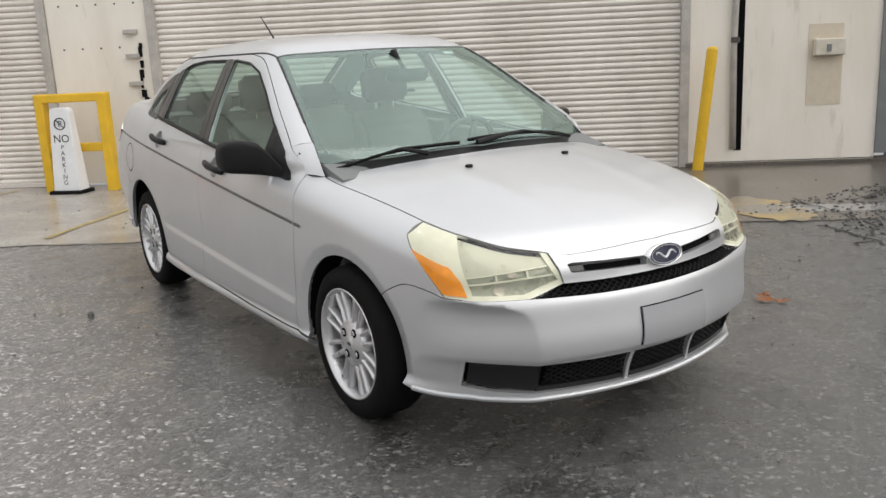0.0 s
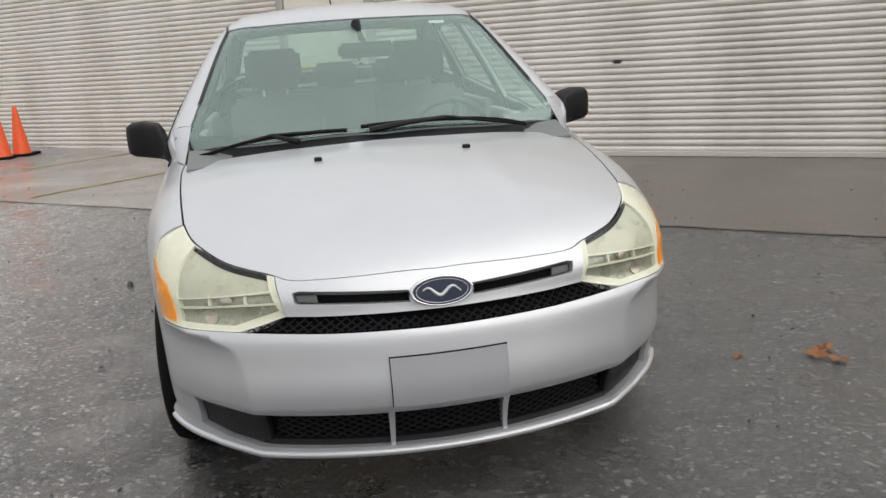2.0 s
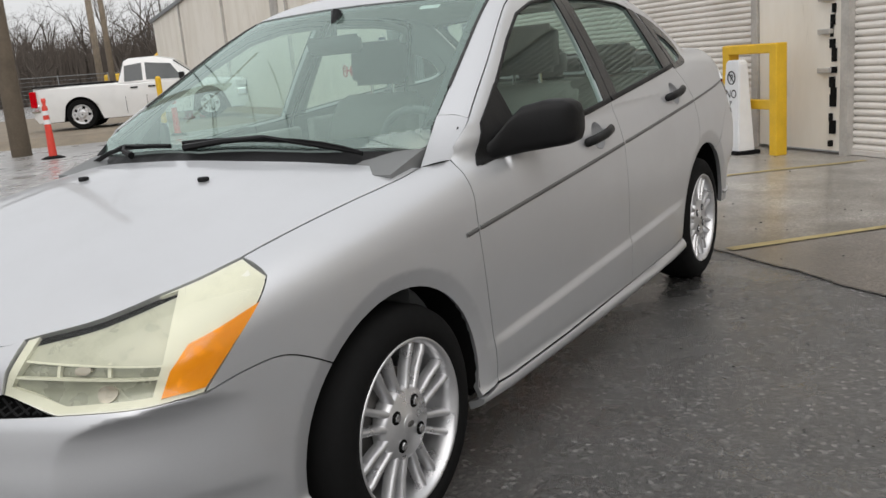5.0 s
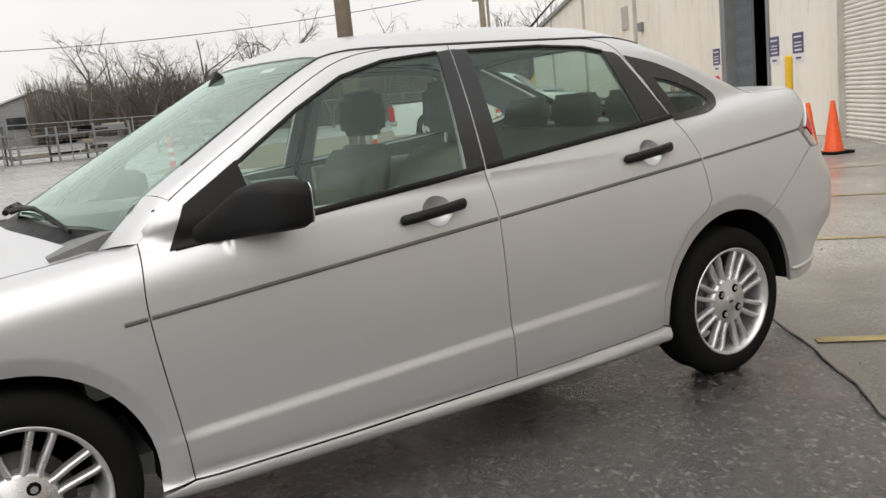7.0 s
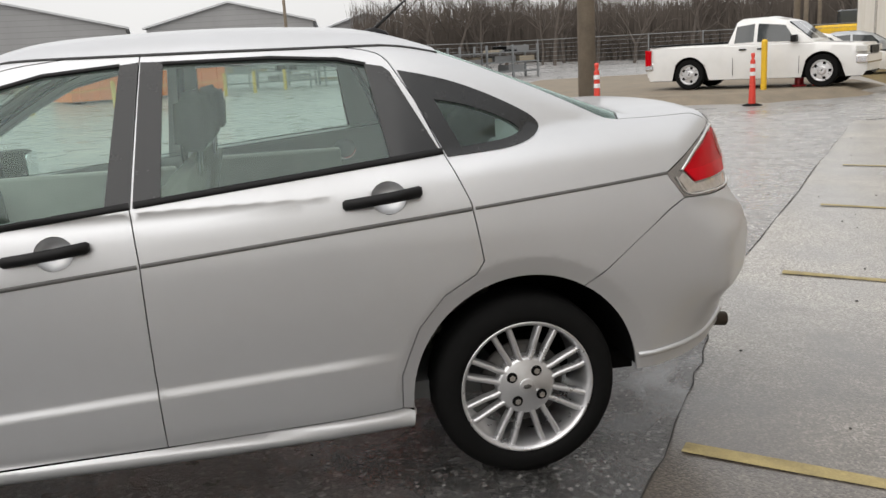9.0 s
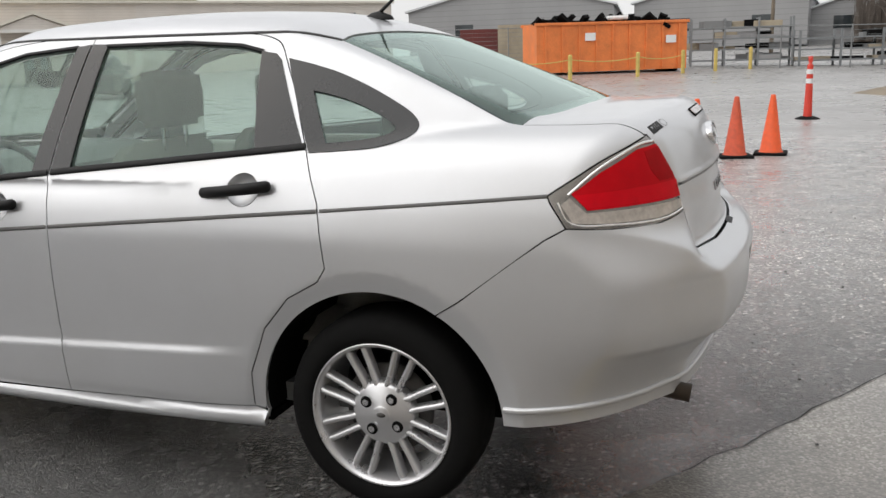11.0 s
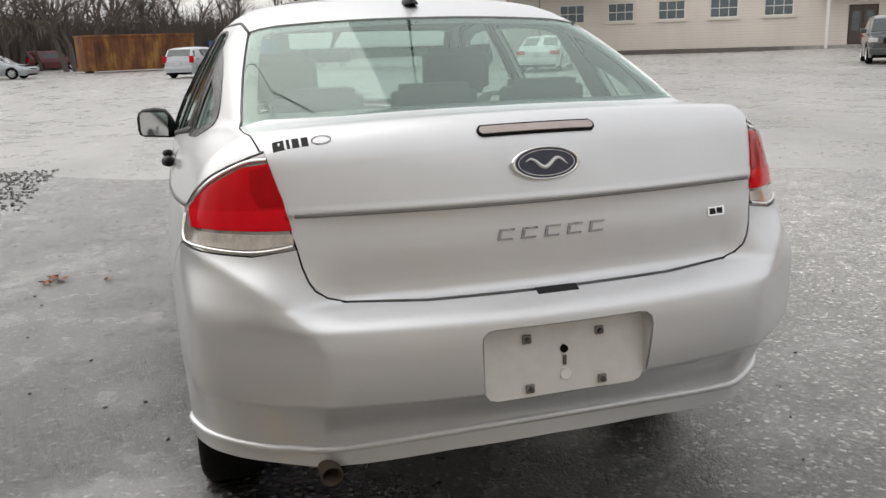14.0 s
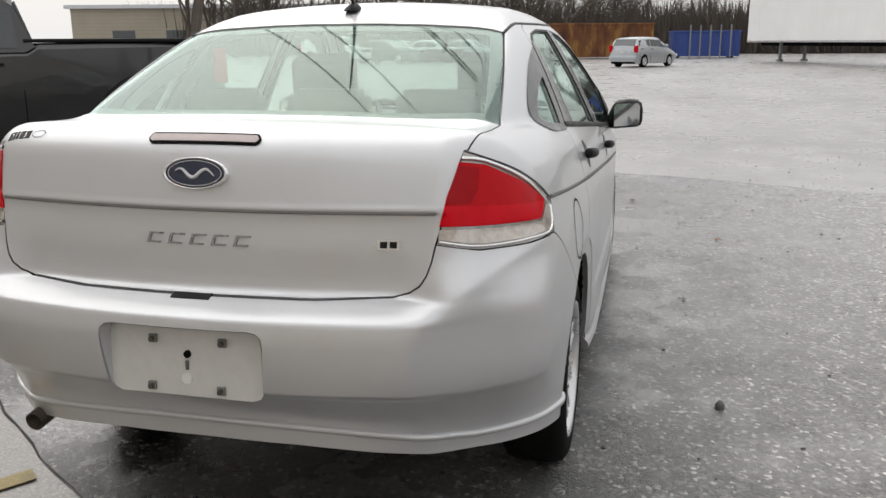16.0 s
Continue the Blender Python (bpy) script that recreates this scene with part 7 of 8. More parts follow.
porch = empty("entrance_porch", LOT, "white gabled entrance porch with brown double doors", "porch")
bm = bmesh.new()
prism(bm, [(-8.0, 3.8), (-8.0, 4.0), (-5.35, 5.05), (-2.6, 4.0), (-2.6, 3.8), (-5.35, 4.82)], FA - 1.5, FA - 0.02, lambda p, q, d: (d, p, q))
part("roof", bm, TRIM, porch)
bm = bmesh.new()
prism(bm, [(-7.6, 3.85), (-5.35, 4.74), (-3.0, 3.85)], FA - 1.3, FA - 1.2, lambda p, q, d: (d, p, q))
part("gable", bm, SIDING, porch)
for y in (-7.5, -3.2):
    slab("column", FA - 1.35, FA - 1.2, y - 0.09, y + 0.09, 0.0, 3.9, WFRAME, parent=porch)
slab("beam", FA - 1.36, FA - 1.15, -7.7, -2.95, 3.66, 3.86, WFRAME, parent=porch)
for y in (-6.25, -5.38):
    leafd = slab("door", FA + 0.12, FA + 0.18, y, y + 0.85, 0.2, 2.85, BROWN, parent=porch)
    slab("pane", FA + 0.11, FA + 0.115, y + 0.2, y + 0.65, 1.2, 2.5, WINGLASS, parent=porch)

# ---------------------------------------------------------------- vehicles
CARGLASS = plain("dark_car_glass", (0.035, 0.042, 0.045), 0.06, vary=0.1, coat=0.5)
HEADLAMP = plain("lamp_lens", (0.55, 0.55, 0.53), 0.15, vary=0.1, coat=0.5)


def carpaint(name, c, metal=0.2):
    m = Mat(name)
    d = m.noise(3.0, 5)
    m.put(color=m.mix(m.ramp(d, (0.45, (0, 0, 0)), (0.8, (0.25, 0.25, 0.25))), c, tuple(0.6 * x + 0.05 for x in c)), metal=metal, rough=0.3, coat=0.7, coat_rough=0.05)
    return m.m


CARWHITE = carpaint("white_car_paint", (0.72, 0.72, 0.71), 0.0)
CARBLACK = carpaint("black_car_paint", (0.012, 0.012, 0.013), 0.0)
CARGREY = carpaint("grey_car_paint", (0.075, 0.085, 0.10))
CARDARK = carpaint("dark_green_grey_paint", (0.045, 0.055, 0.055))
CARSILVER = carpaint("silver_car_paint", (0.42, 0.44, 0.46), 0.5)
CARRED = carpaint("dark_red_paint", (0.10, 0.008, 0.012))
CARTEAL = carpaint("dark_teal_paint", (0.02, 0.045, 0.055))

KINDS = {
    # top line of the body and of the cabin, from nose to tail, as shares of the length and metres
    "sedan": dict(L=4.75, W=1.80, r=0.33, wb=(0.20, 0.79), top=[(0, .62), (.03, .72), (.28, .93), (.34, .97), (.82, 1.0), (.97, .98), (1, .80)],
                  roof=[(.27, .93), (.42, 1.36), (.50, 1.44), (.66, 1.43), (.72, 1.38), (.87, 1.0)]),
    "hatch": dict(L=4.05, W=1.70, r=0.30, wb=(0.19, 0.81), top=[(0, .62), (.03, .74), (.24, .96), (.34, 1.0), (.9, 1.05), (.985, 1.0), (1, .80)],
                  roof=[(.23, .96), (.42, 1.42), (.52, 1.48), (.82, 1.46), (.92, 1.40), (.985, 1.02)]),
    "suv": dict(L=4.75, W=1.90, r=0.37, wb=(0.19, 0.80), top=[(0, .75), (.02, .98), (.25, 1.08), (.34, 1.10), (.9, 1.12), (.985, 1.1), (1, .85)],
                roof=[(.25, 1.08), (.37, 1.62), (.46, 1.72), (.85, 1.72), (.94, 1.66), (.985, 1.12)]),
    "pickup": dict(L=5.35, W=1.85, r=0.38, wb=(0.18, 0.78), top=[(0, .70), (.02, .97), (.24, 1.06), (.32, 1.08), (.58, 1.08), (.60, 1.10), (.985, 1.12), (1, .85)],
                   roof=[(.22, 1.06), (.34, 1.58), (.42, 1.68), (.54, 1.67), (.565, 1.60), (.595, 1.10)]),
    "bigpickup": dict(L=5.60, W=2.02, r=0.43, wb=(0.17, 0.835), top=[(0, .80), (.02, 1.13), (.22, 1.22), (.30, 1.24), (.62, 1.26), (.64, 1.33), (.985, 1.35), (1, 1.0)],
                      roof=[(.21, 1.22), (.32, 1.80), (.40, 1.92), (.58, 1.90), (.605, 1.80), (.635, 1.28)]),
}


def interp(pts, x):
    return float(np.interp(x, [p[0] for p in pts], [p[1] for p in pts]))


def vehicle(name, kind, x, y, heading, body_mat, label, category, group="", cap=False, rim=ALLOY):
    d = KINDS[kind]
    L, W, r = d["L"], d["W"] / 2, d["r"]
    z0 = height(x, y)
    ob = empty(name, Matrix.Translation((x, y, z0)) @ Matrix.Rotation(radians(heading), 4, "Z"), label, category, group)
    px = lambda s: L * (0.5 - s)
    truck = "pickup" in kind
    axles = [px(s) for s in d["wb"]]
    low = r * 0.62

    def side(s):
        q = abs(s - 0.5) * 2
        return W * (1 - 0.10 * q ** 5 - 0.05 * q ** 16)

    # body: stations from nose to tail, arches lift the lower edge over the wheels
    ss = sorted(set([i / 60 for i in range(61)] + [p[0] for p in d["top"]] + [0.005, 0.995]))
    verts, faces, ring = [], [], 11
    for s in ss:
        xx, t, w = px(s), interp(d["top"], s), side(s)
        t0 = low
        if s < 0.01 or s > 0.99:
            t0, t = low + 0.10, t
        for ax in axles:
            h = (r * 1.17) ** 2 - (xx - ax) ** 2
            if h > 0:
                t0 = max(t0, r + math.sqrt(h))
        t0 = min(t0, t - 0.06)
        mid = max(t0 + 0.01, t * 0.62 + 0.10)
        mid = min(mid, t - 0.03)
        prof = [(0.96, t0), (1.0, max(t0 + 0.004, mid - 0.18)), (1.0, mid), (0.975, t - 0.05 * (1 if t - mid > 0.1 else 0.3)), (0.93, t)]
        line = [(w * a, z) for a, z in prof] + [(0, t + 0.015)] + [(-w * a, z) for a, z in prof[::-1]]
        verts += [(xx, yy, zz) for yy, zz in line]
    for i in range(len(ss) - 1):
        for j in range(ring - 1):
            k = i * ring + j
            faces.append((k, k + 1, k + ring + 1, k + ring))
    faces += [tuple(range(ring)), tuple(range((len(ss) - 1) * ring, len(ss) * ring))]
    body = mesh_ob("body", verts, faces, body_mat, ob, smooth=False)
    body.data.shade_smooth()
    body.data.set_sharp_from_angle(angle=radians(32))
    # dark floor and arches inside
    bm = bmesh.new()
    box(bm, px(0.97), px(0.03), -W * 0.86, W * 0.86, low * 0.95, interp(d["top"], 0.5) * 0.82)
    part("underbody", bm, DARK, ob)
    # cabin
    roof = d["roof"]
    rs = sorted(set([roof[0][0] + (roof[-1][0] - roof[0][0]) * i / 24 for i in range(25)] + [p[0] for p in roof]))
    tum = 0.80 if not truck else 0.82

    def skin(s, f, off=0.0):
        """A place on the cabin's side: f from the belt 0 to the roof 1."""
        t, zz = interp(d["top"], s), interp(roof, s)
        w = side(s) * 0.955
        yy = w * (1 - (1 - tum) * (max(0.0, zz - t) / 0.55) * f) + off
        return (px(s), yy, t - 0.01 + (zz - t + 0.01) * f)

    verts, faces = [], []
    for s in rs:
        fs = [(0, 0), (0.5, 0), (0.88, 0), (1, -0.07)]
        left = [skin(s, f, o) for f, o in fs]
        left[-1] = (left[-1][0], left[-1][1], left[-1][2] + 0.012)
        line = left + [(px(s), 0, left[-1][2] + 0.03)] + [(a, -b2, c) for a, b2, c in left[::-1]]
        verts += line
    for i in range(len(rs) - 1):
        for j in range(8):
            k = i * 9 + j
            faces.append((k, k + 1, k + 10, k + 9))
    faces += [tuple(range(9)), tuple(range((len(rs) - 1) * 9, len(rs) * 9))]
    cab = mesh_ob("cabin", verts, faces, body_mat, ob, smooth=False)
    cab.data.shade_smooth()
    cab.data.set_sharp_from_angle(angle=radians(35))

    def pane(nm, quad, mat, parent=ob):
        bm = bmesh.new()
        vs = [bm.verts.new(q) for q in quad]
        bm.faces.new(vs)
        got = bmesh.ops.extrude_face_region(bm, geom=bm.faces[:])
        c = Vector((0, 0, 0.5))
        for v in got["geom"]:
            if isinstance(v, bmesh.types.BMVert):
                v.co = v.co + Vector((0, -0.012 if v.co.y > 0 else 0.012, -0.006))
        return part(nm, bm, mat, parent)

    s0, s1 = roof[0][0], roof[1][0]
    e0, e1 = roof[-1][0], roof[-2][0]
    mid_s = (s1 + e1) / 2
    cuts = [s0 + (s1 - s0) * 0.55, mid_s, e1 + (e0 - e1) * 0.25]
    if truck and kind == "pickup":
        cuts = [s0 + (s1 - s0) * 0.55, mid_s + 0.02, e1 + (e0 - e1) * 0.35]
    for sg in (1, -1):
        for i in range(2):
            a, b2 = cuts[i] + 0.008, cuts[i + 1] - 0.008
            at_ = max(a, s1 + 0.005) if i == 0 else a
            bt_ = min(b2, e1 - 0.004) if i == 1 else b2
            quad = [skin(a, 0.08, 0.008), skin(b2, 0.08, 0.008), skin(bt_, 0.80, 0.010), skin(at_, 0.80, 0.010)]
            pane("side_window", [(q[0], q[1] * sg, q[2]) for q in quad], CARGLASS)

    def screen(nm, sa, sb, off):
        a, b2 = sa + (sb - sa) * 0.10, sa + (sb - sa) * 0.92
        w0, w1 = side(a) * 0.83, side(b2) * (tum - 0.06)
        za, zb = interp(roof, a), interp(roof, b2)
        bm = bmesh.new()
        q = [(px(a) + off, w0, za + 0.03), (px(a) + off, -w0, za + 0.03), (px(b2) + off, -w1, zb + 0.032), (px(b2) + off, w1, zb + 0.032)]
        q2 = [(u - off * 2, v, w2 - 0.03) for u, v, w2 in q]
        a4, b4 = [bm.verts.new(p) for p in q], [bm.verts.new(p) for p in q2]
        bm.faces.new(a4)
        bm.faces.new(b4)
        for i in range(4):
            bm.faces.new((a4[i], a4[(i + 1) % 4], b4[(i + 1) % 4], b4[i]))
        part(nm, bm, CARGLASS, ob)

    screen("windscreen", s0, s1, 0.012)
    screen("rear_window", e0, e1, -0.012)
    if truck:
        tb = interp(d["top"], 0.9)
        if not cap:
            bm = bmesh.new()
            box(bm, px(0.965), px(0.635), -W * 0.78, W * 0.78, tb + 0.018, tb + 0.030)
            part("bed_opening", bm, DARK, ob, "open load bed")
            for sg in (1, -1):
                bm = bmesh.new()
                box(bm, px(0.985), px(0.615), sg * W * 0.885 - 0.055, sg * W * 0.885 + 0.055, tb + 0.005, tb + 0.045, bevel=0.012)
                part("bed_rail", bm, BLACK, ob)
        else:
            bm = bmesh.new()
            vs = box(bm, px(0.98), px(0.60), -W * 0.88, W * 0.88, tb, 1.68, bevel=0.05)
            for v in vs:
                if v.co.z > 1.4:
                    v.co.y *= 0.88
            part("bed_cap", bm, body_mat, ob)
            bm = bmesh.new()
            vs = box(bm, px(0.98) - 0.02, px(0.98) + 0.02, -W * 0.7, W * 0.7, tb + 0.08, 1.60, bevel=0.015)
            part("cap_window", bm, CARGLASS, ob)
            for sg in (1, -1):
                bm = bmesh.new()
                box(bm, px(0.93), px(0.65), sg * W * 0.845 - 0.02, sg * W * 0.845 + 0.02, tb + 0.14, 1.52, bevel=0.01)
                part("cap_window", bm, CARGLASS, ob)
            bm = bmesh.new()
            for s in (0.64, 0.78, 0.94):
                box(bm, px(s) - 0.03, px(s) + 0.03, -W * 0.8, W * 0.8, 1.78, 1.83)
                for sg in (1, -1):
                    box(bm, px(s) - 0.02, px(s) + 0.02, sg * W * 0.7 - 0.02, sg * W * 0.7 + 0.02, 1.66, 1.78)
            for sg in (1, -1):
                box(bm, px(0.97), px(0.61), sg * W * 0.76 - 0.025, sg * W * 0.76 + 0.025, 1.83, 1.87)
            part("roof_rack", bm, BLACK, ob)
    # wheels
    for ax in axles:
        for sg in (1, -1):
            wh = part("wheel", _wheel_disc(r, sg), RUBBER, ob, smooth=True)
            wh.location = (ax, sg * (W - 0.13), r)
            wh.data.set_sharp_from_angle(angle=radians(40))
            bm = bmesh.new()
            lathe(bm, [(0.02, 0.118 * sg), (r * 0.2, 0.118 * sg), (r * 0.28, 0.09 * sg), (r * 0.55, 0.085 * sg), (r * 0.62, 0.112 * sg), (r * 0.66, 0.112 * sg), (r * 0.66, 0.0)], 20, "Y")
            part("rim", bm, rim, wh, smooth=False)
            for i in range(5):
                bm = bmesh.new()
                m = Matrix.Rotation(i * 1.2566, 4, "Y")
                box(bm, r * 0.25, r * 0.58, 0.086 if sg > 0 else -0.088, 0.088 if sg > 0 else -0.086, -r * 0.09, r * 0.09, m)
                part("rim_hole", bm, DARK, wh)
    # lamps, bumpers, mirrors, handles
    zt = interp(d["top"], 0.02)
    zr = interp(d["top"], 0.98)
    zb = 0.36 if not truck else 0.50
    for sg in (1, -1):
        bm = bmesh.new()
        box(bm, px(0.045), px(-0.002), sg * W * 0.80 - 0.17, sg * W * 0.80 + 0.13, zt - 0.20, zt - 0.05, bevel=0.02)
        part("headlight", bm, HEADLAMP, ob)
        bm = bmesh.new()
        if truck:
            box(bm, px(1.003), px(0.975), sg * W * 0.88 - 0.085, sg * W * 0.88 + 0.08, zr - 0.48, zr - 0.08, bevel=0.015)
        elif kind == "sedan":
            box(bm, px(1.002), px(0.95), sg * W * 0.78 - 0.2, sg * W * 0.78 + 0.165, zr - 0.22, zr - 0.06, bevel=0.02)
        else:
            box(bm, px(1.002), px(0.965), sg * W * 0.86 - 0.10, sg * W * 0.86 + 0.09, zr - 0.26, zr + 0.08, bevel=0.02)
        part("taillight", bm, RED, ob)
        bm = bmesh.new()
        xm = px(s0 + (s1 - s0) * 0.62)
        zm = interp(d["top"], s0) + 0.10
        box(bm, xm - 0.07, xm + 0.07, sg * (W + 0.09) - 0.11, sg * (W + 0.09) + 0.11, zm - 0.08, zm + 0.09, bevel=0.03)
        part("mirror", bm, BLACK if truck else body_mat, ob)
        for s in (cuts[1] - 0.03, cuts[2] - 0.05):
            bm = bmesh.new()
            zh = interp(d["top"], s) - 0.13
            box(bm, px(s) - 0.09, px(s) + 0.09, sg * (W + 0.003) - 0.02, sg * (W + 0.003) + 0.02, zh - 0.018, zh + 0.018, bevel=0.006)
            part("door_handle", bm, BLACK, ob)
        for s in (cuts[0] - 0.01, cuts[1], cuts[2] - 0.005):
            bm = bmesh.new()
            zh = interp(d["top"], s)
            box(bm, px(s) - 0.005, px(s) + 0.005, sg * W * 0.998 - 0.004, sg * W * 0.998 + 0.004, low + 0.1 if abs(px(s) - axles[1]) > r * 1.25 else r * 2.2, zh * 0.62 + 0.08)
            part("door_gap", bm, DARK, ob)
    for nm, s, e in (("front_bumper", -0.006, 0.05), ("rear_bumper", 0.962, 1.008)):
        bm = bmesh.new()
        box(bm, px(e), px(s), -W * 0.93, W * 0.93, zb, zb + 0.22, bevel=0.045)
        part(nm, bm, (CHROME if body_mat in (CARWHITE, CARGREY) else BLACK) if truck else body_mat, ob)
    bm = bmesh.new()
    box(bm, px(0.012), px(-0.004), -W * 0.48, W * 0.48, zt - 0.24, zt - 0.06, bevel=0.01)
    part("grille", bm, BLACK, ob)
    bm = bmesh.new()
    box(bm, px(1.011), px(1.004), -0.15, 0.15, zb + 0.02 if truck else zr - 0.33, zb + 0.17 if truck else zr - 0.18)
    part("plate", bm, HEADLAMP, ob)
    return ob


def _wheel_disc(r, sg):
    bm = bmesh.new()
    lathe(bm, [(r * 0.62, -0.11), (r * 0.93, -0.11), (r, -0.075), (r, 0.075), (r * 0.93, 0.11), (r * 0.62, 0.11), (r * 0.62, -0.11)], 28, "Y")
    return bm


bank = [(-9.3, -15.8), (-11.2, -14.6), (-13.4, -14.8), (-15.4, -16.6), (-16.4, -19.6), (-22.5, -31.0), (-12.0, -33.0), (-5.0, -22.0)]
mid = Vector((-12.0, -22.0))
bm = bmesh.new()
hi = [bm.verts.new((x, y, 0.17)) for x, y in ragged(bank + bank[:1], 0.12, 9, 6)[:-1]]
lo = [bm.verts.new((*(v.co.xy + (v.co.xy - mid).normalized() * 0.9), -0.02)) for v in hi]
bm.faces.new(hi)
for i in range(len(hi)):
    j = (i + 1) % len(hi)
    bm.faces.new((hi[i], hi[j], lo[j], lo[i]))
BANKSOIL = plain("muddy_gravel", (0.20, 0.165, 0.12), 0.8, vary=0.3, scale=2, bump=0.4)
tagged(part("gravel_bank", bm, BANKSOIL, None), "low muddy gravel bank where the white pickup stands", "ground", kind="structure")
tk = vehicle("pickup_truck", "pickup", -12.8, -17.2, 133, CARWHITE, "white extended-cab pickup parked on a gravel bank", "pickup truck", "parked vehicles")
tk.location.z = 0.175
vehicle("sedan", "sedan", -18.6, -23.4, 150, CARWHITE, "white car parked behind the white pickup", "car", "parked vehicles")
vehicle("sedan", "sedan", -22.5, -26.6, 150, CARSILVER, "pale silver car parked farther along the fence", "car", "parked vehicles")
vehicle("pickup_truck", "pickup", 16.2, -31.2, -40, CARGREY, "dark grey pickup with a bed cap and roof rack", "pickup truck", "parked vehicles", cap=True)
vehicle("suv", "suv", 23.3, -25.4, 141, CARDARK, "dark grey boxy SUV facing the lot", "suv", "parked vehicles")
vehicle("sedan", "sedan", 31.5, -14.8, -34, CARWHITE, "white sedan parked nose to the office wall", "car", "parked vehicles")
vehicle("hatchback", "hatch", 43.5, -0.4, -30, CARSILVER, "small silver hatchback alone on the wet lot", "car", "parked vehicles")
vehicle("suv", "suv", 83, 11.4, -65, CARRED, "dark red SUV parked before the trees", "suv", "parked vehicles")
vehicle("sedan", "sedan", 50, 15.6, -108, CARTEAL, "dark green-black sedan parked in a row before the trees", "car", "parked vehicles")
vehicle("suv", "suv", 49.5, 18.9, -108, CARWHITE, "white SUV parked beside the dark sedan", "suv", "parked vehicles")
vehicle("sedan", "sedan", 52, 13.0, -104, CARWHITE, "white sedan parked beside the dark sedan", "car", "parked vehicles")
vehicle("sedan", "sedan", 55, 11.3, -104, CARSILVER, "pale silver sedan at the end of the parked row", "car", "parked vehicles")
vehicle("sedan", "sedan", 62, 18.0, -100, CARWHITE, "white sedan parked behind the row", "car", "parked vehicles")

# the big black pickup beside the gravel
hd = 132
ux, uy = math.cos(radians(hd)), math.sin(radians(hd))
near_truck = vehicle("pickup_truck", "bigpickup", 5.07 + ux * 1.876 + uy * 0.88, 4.68 + uy * 1.876 - ux * 0.88, hd, CARBLACK, "large black pickup with flared arches and step bumper", "pickup truck", "parked vehicles", rim=BLACK)
for s, sg in ((0.17, 1), (0.17, -1), (0.835, 1), (0.835, -1)):
    bm = bmesh.new()
    ax = 5.6 * (0.5 - s)
    tube(bm, [(ax + 0.53 * math.cos(t), sg * 1.0, 0.43 + 0.53 * math.sin(t)) for t in [-0.35 + 3.84 * i / 22 for i in range(23)]], 0.045, 6)
    part("arch_flare", bm, BLACK, near_truck)
bm = bmesh.new()
box(bm, -3.00, -2.78, -0.78, 0.78, 0.58, 0.72, bevel=0.03)
part("step_bumper", bm, BLACK, near_truck)
bm = bmesh.new()
box(bm, -3.12, -2.8, -0.035, 0.035, 0.42, 0.50)
cyl(bm, (-3.1, 0, 0.5), (-3.1, 0, 0.56), 0.02)
part("tow_hitch", bm, BRAKE, near_truck)

# ---------------------------------------------------------------- the white box trailer
TRAILERWHITE = plain("white_trailer_skin", (0.74, 0.74, 0.73), 0.45, vary=0.05, scale=0.8)
tr0, tr1 = Vector((55, -6.6, 0)), Vector((37.5, -13.2, 0))
td = (tr1 - tr0).normalized()
tl = (tr1 - tr0).length
trailer = empty("semi_trailer", Matrix.Translation(tr0 + Vector((0, 0, 0.12))) @ Matrix.Rotation(math.atan2(td.y, td.x), 4, "Z"), "long white box trailer standing on its landing legs", "trailer")
bm = bmesh.new()
box(bm, 0, tl, 0.0, 2.55, 1.15, 4.05, bevel=0.02)
part("box_body", bm, TRAILERWHITE, trailer)
bm = bmesh.new()
box(bm, 0.02, tl - 0.02, -0.02, 2.57, 1.05, 1.17, bevel=0.01)
part("side_rail", bm, ALLOY, trailer)
bm = bmesh.new()
box(bm, -0.01, tl + 0.01, -0.015, 2.565, 3.97, 4.08, bevel=0.01)
part("top_rail", bm, ALLOY, trailer)
for i in range(1, 13):
    for y in (-0.004, 2.546):
        bm = bmesh.new()
        box(bm, tl * i / 13 - 0.02, tl * i / 13 + 0.02, y, y + 0.008, 1.17, 3.97)
        part("panel_seam", bm, TRAILERWHITE, trailer)
for xx in (tl * 0.18,):
    for y in (0.5, 2.05):
        bm = bmesh.new()
        box(bm, xx - 0.07, xx + 0.07, y - 0.07, y + 0.07, 0.08, 1.06)
        box(bm, xx - 0.16, xx + 0.16, y - 0.14, y + 0.14, -0.06, 0.08)
        part("landing_leg", bm, STEELGREY, trailer)
for xx in (tl - 1.5, tl - 2.75):
    for y in (0.14, 0.45, 2.1, 2.41):
        wh = part("wheel", _wheel_disc(0.5, 1), RUBBER, trailer, smooth=True)
        wh.location = (xx, y, 0.42)
        bm = bmesh.new()
        lathe(bm, [(0.03, 0.05), (0.12, 0.10), (0.14, 0.03), (0.29, 0.05), (0.31, 0.115), (0.33, 0.115)] if y > 1 else [(0.03, -0.05), (0.12, -0.10), (0.14, -0.03), (0.29, -0.05), (0.31, -0.115), (0.33, -0.115)], 18, "Y")
        part("rim", bm, ALLOY, wh)
bm = bmesh.new()
box(bm, tl - 3.6, tl - 0.6, 0.6, 1.95, 0.55, 1.06)
part("bogie", bm, DARK, trailer)
bm = bmesh.new()
box(bm, 0.5, tl - 4, 0.7, 1.85, 0.85, 1.06)
part("chassis", bm, DARK, trailer)

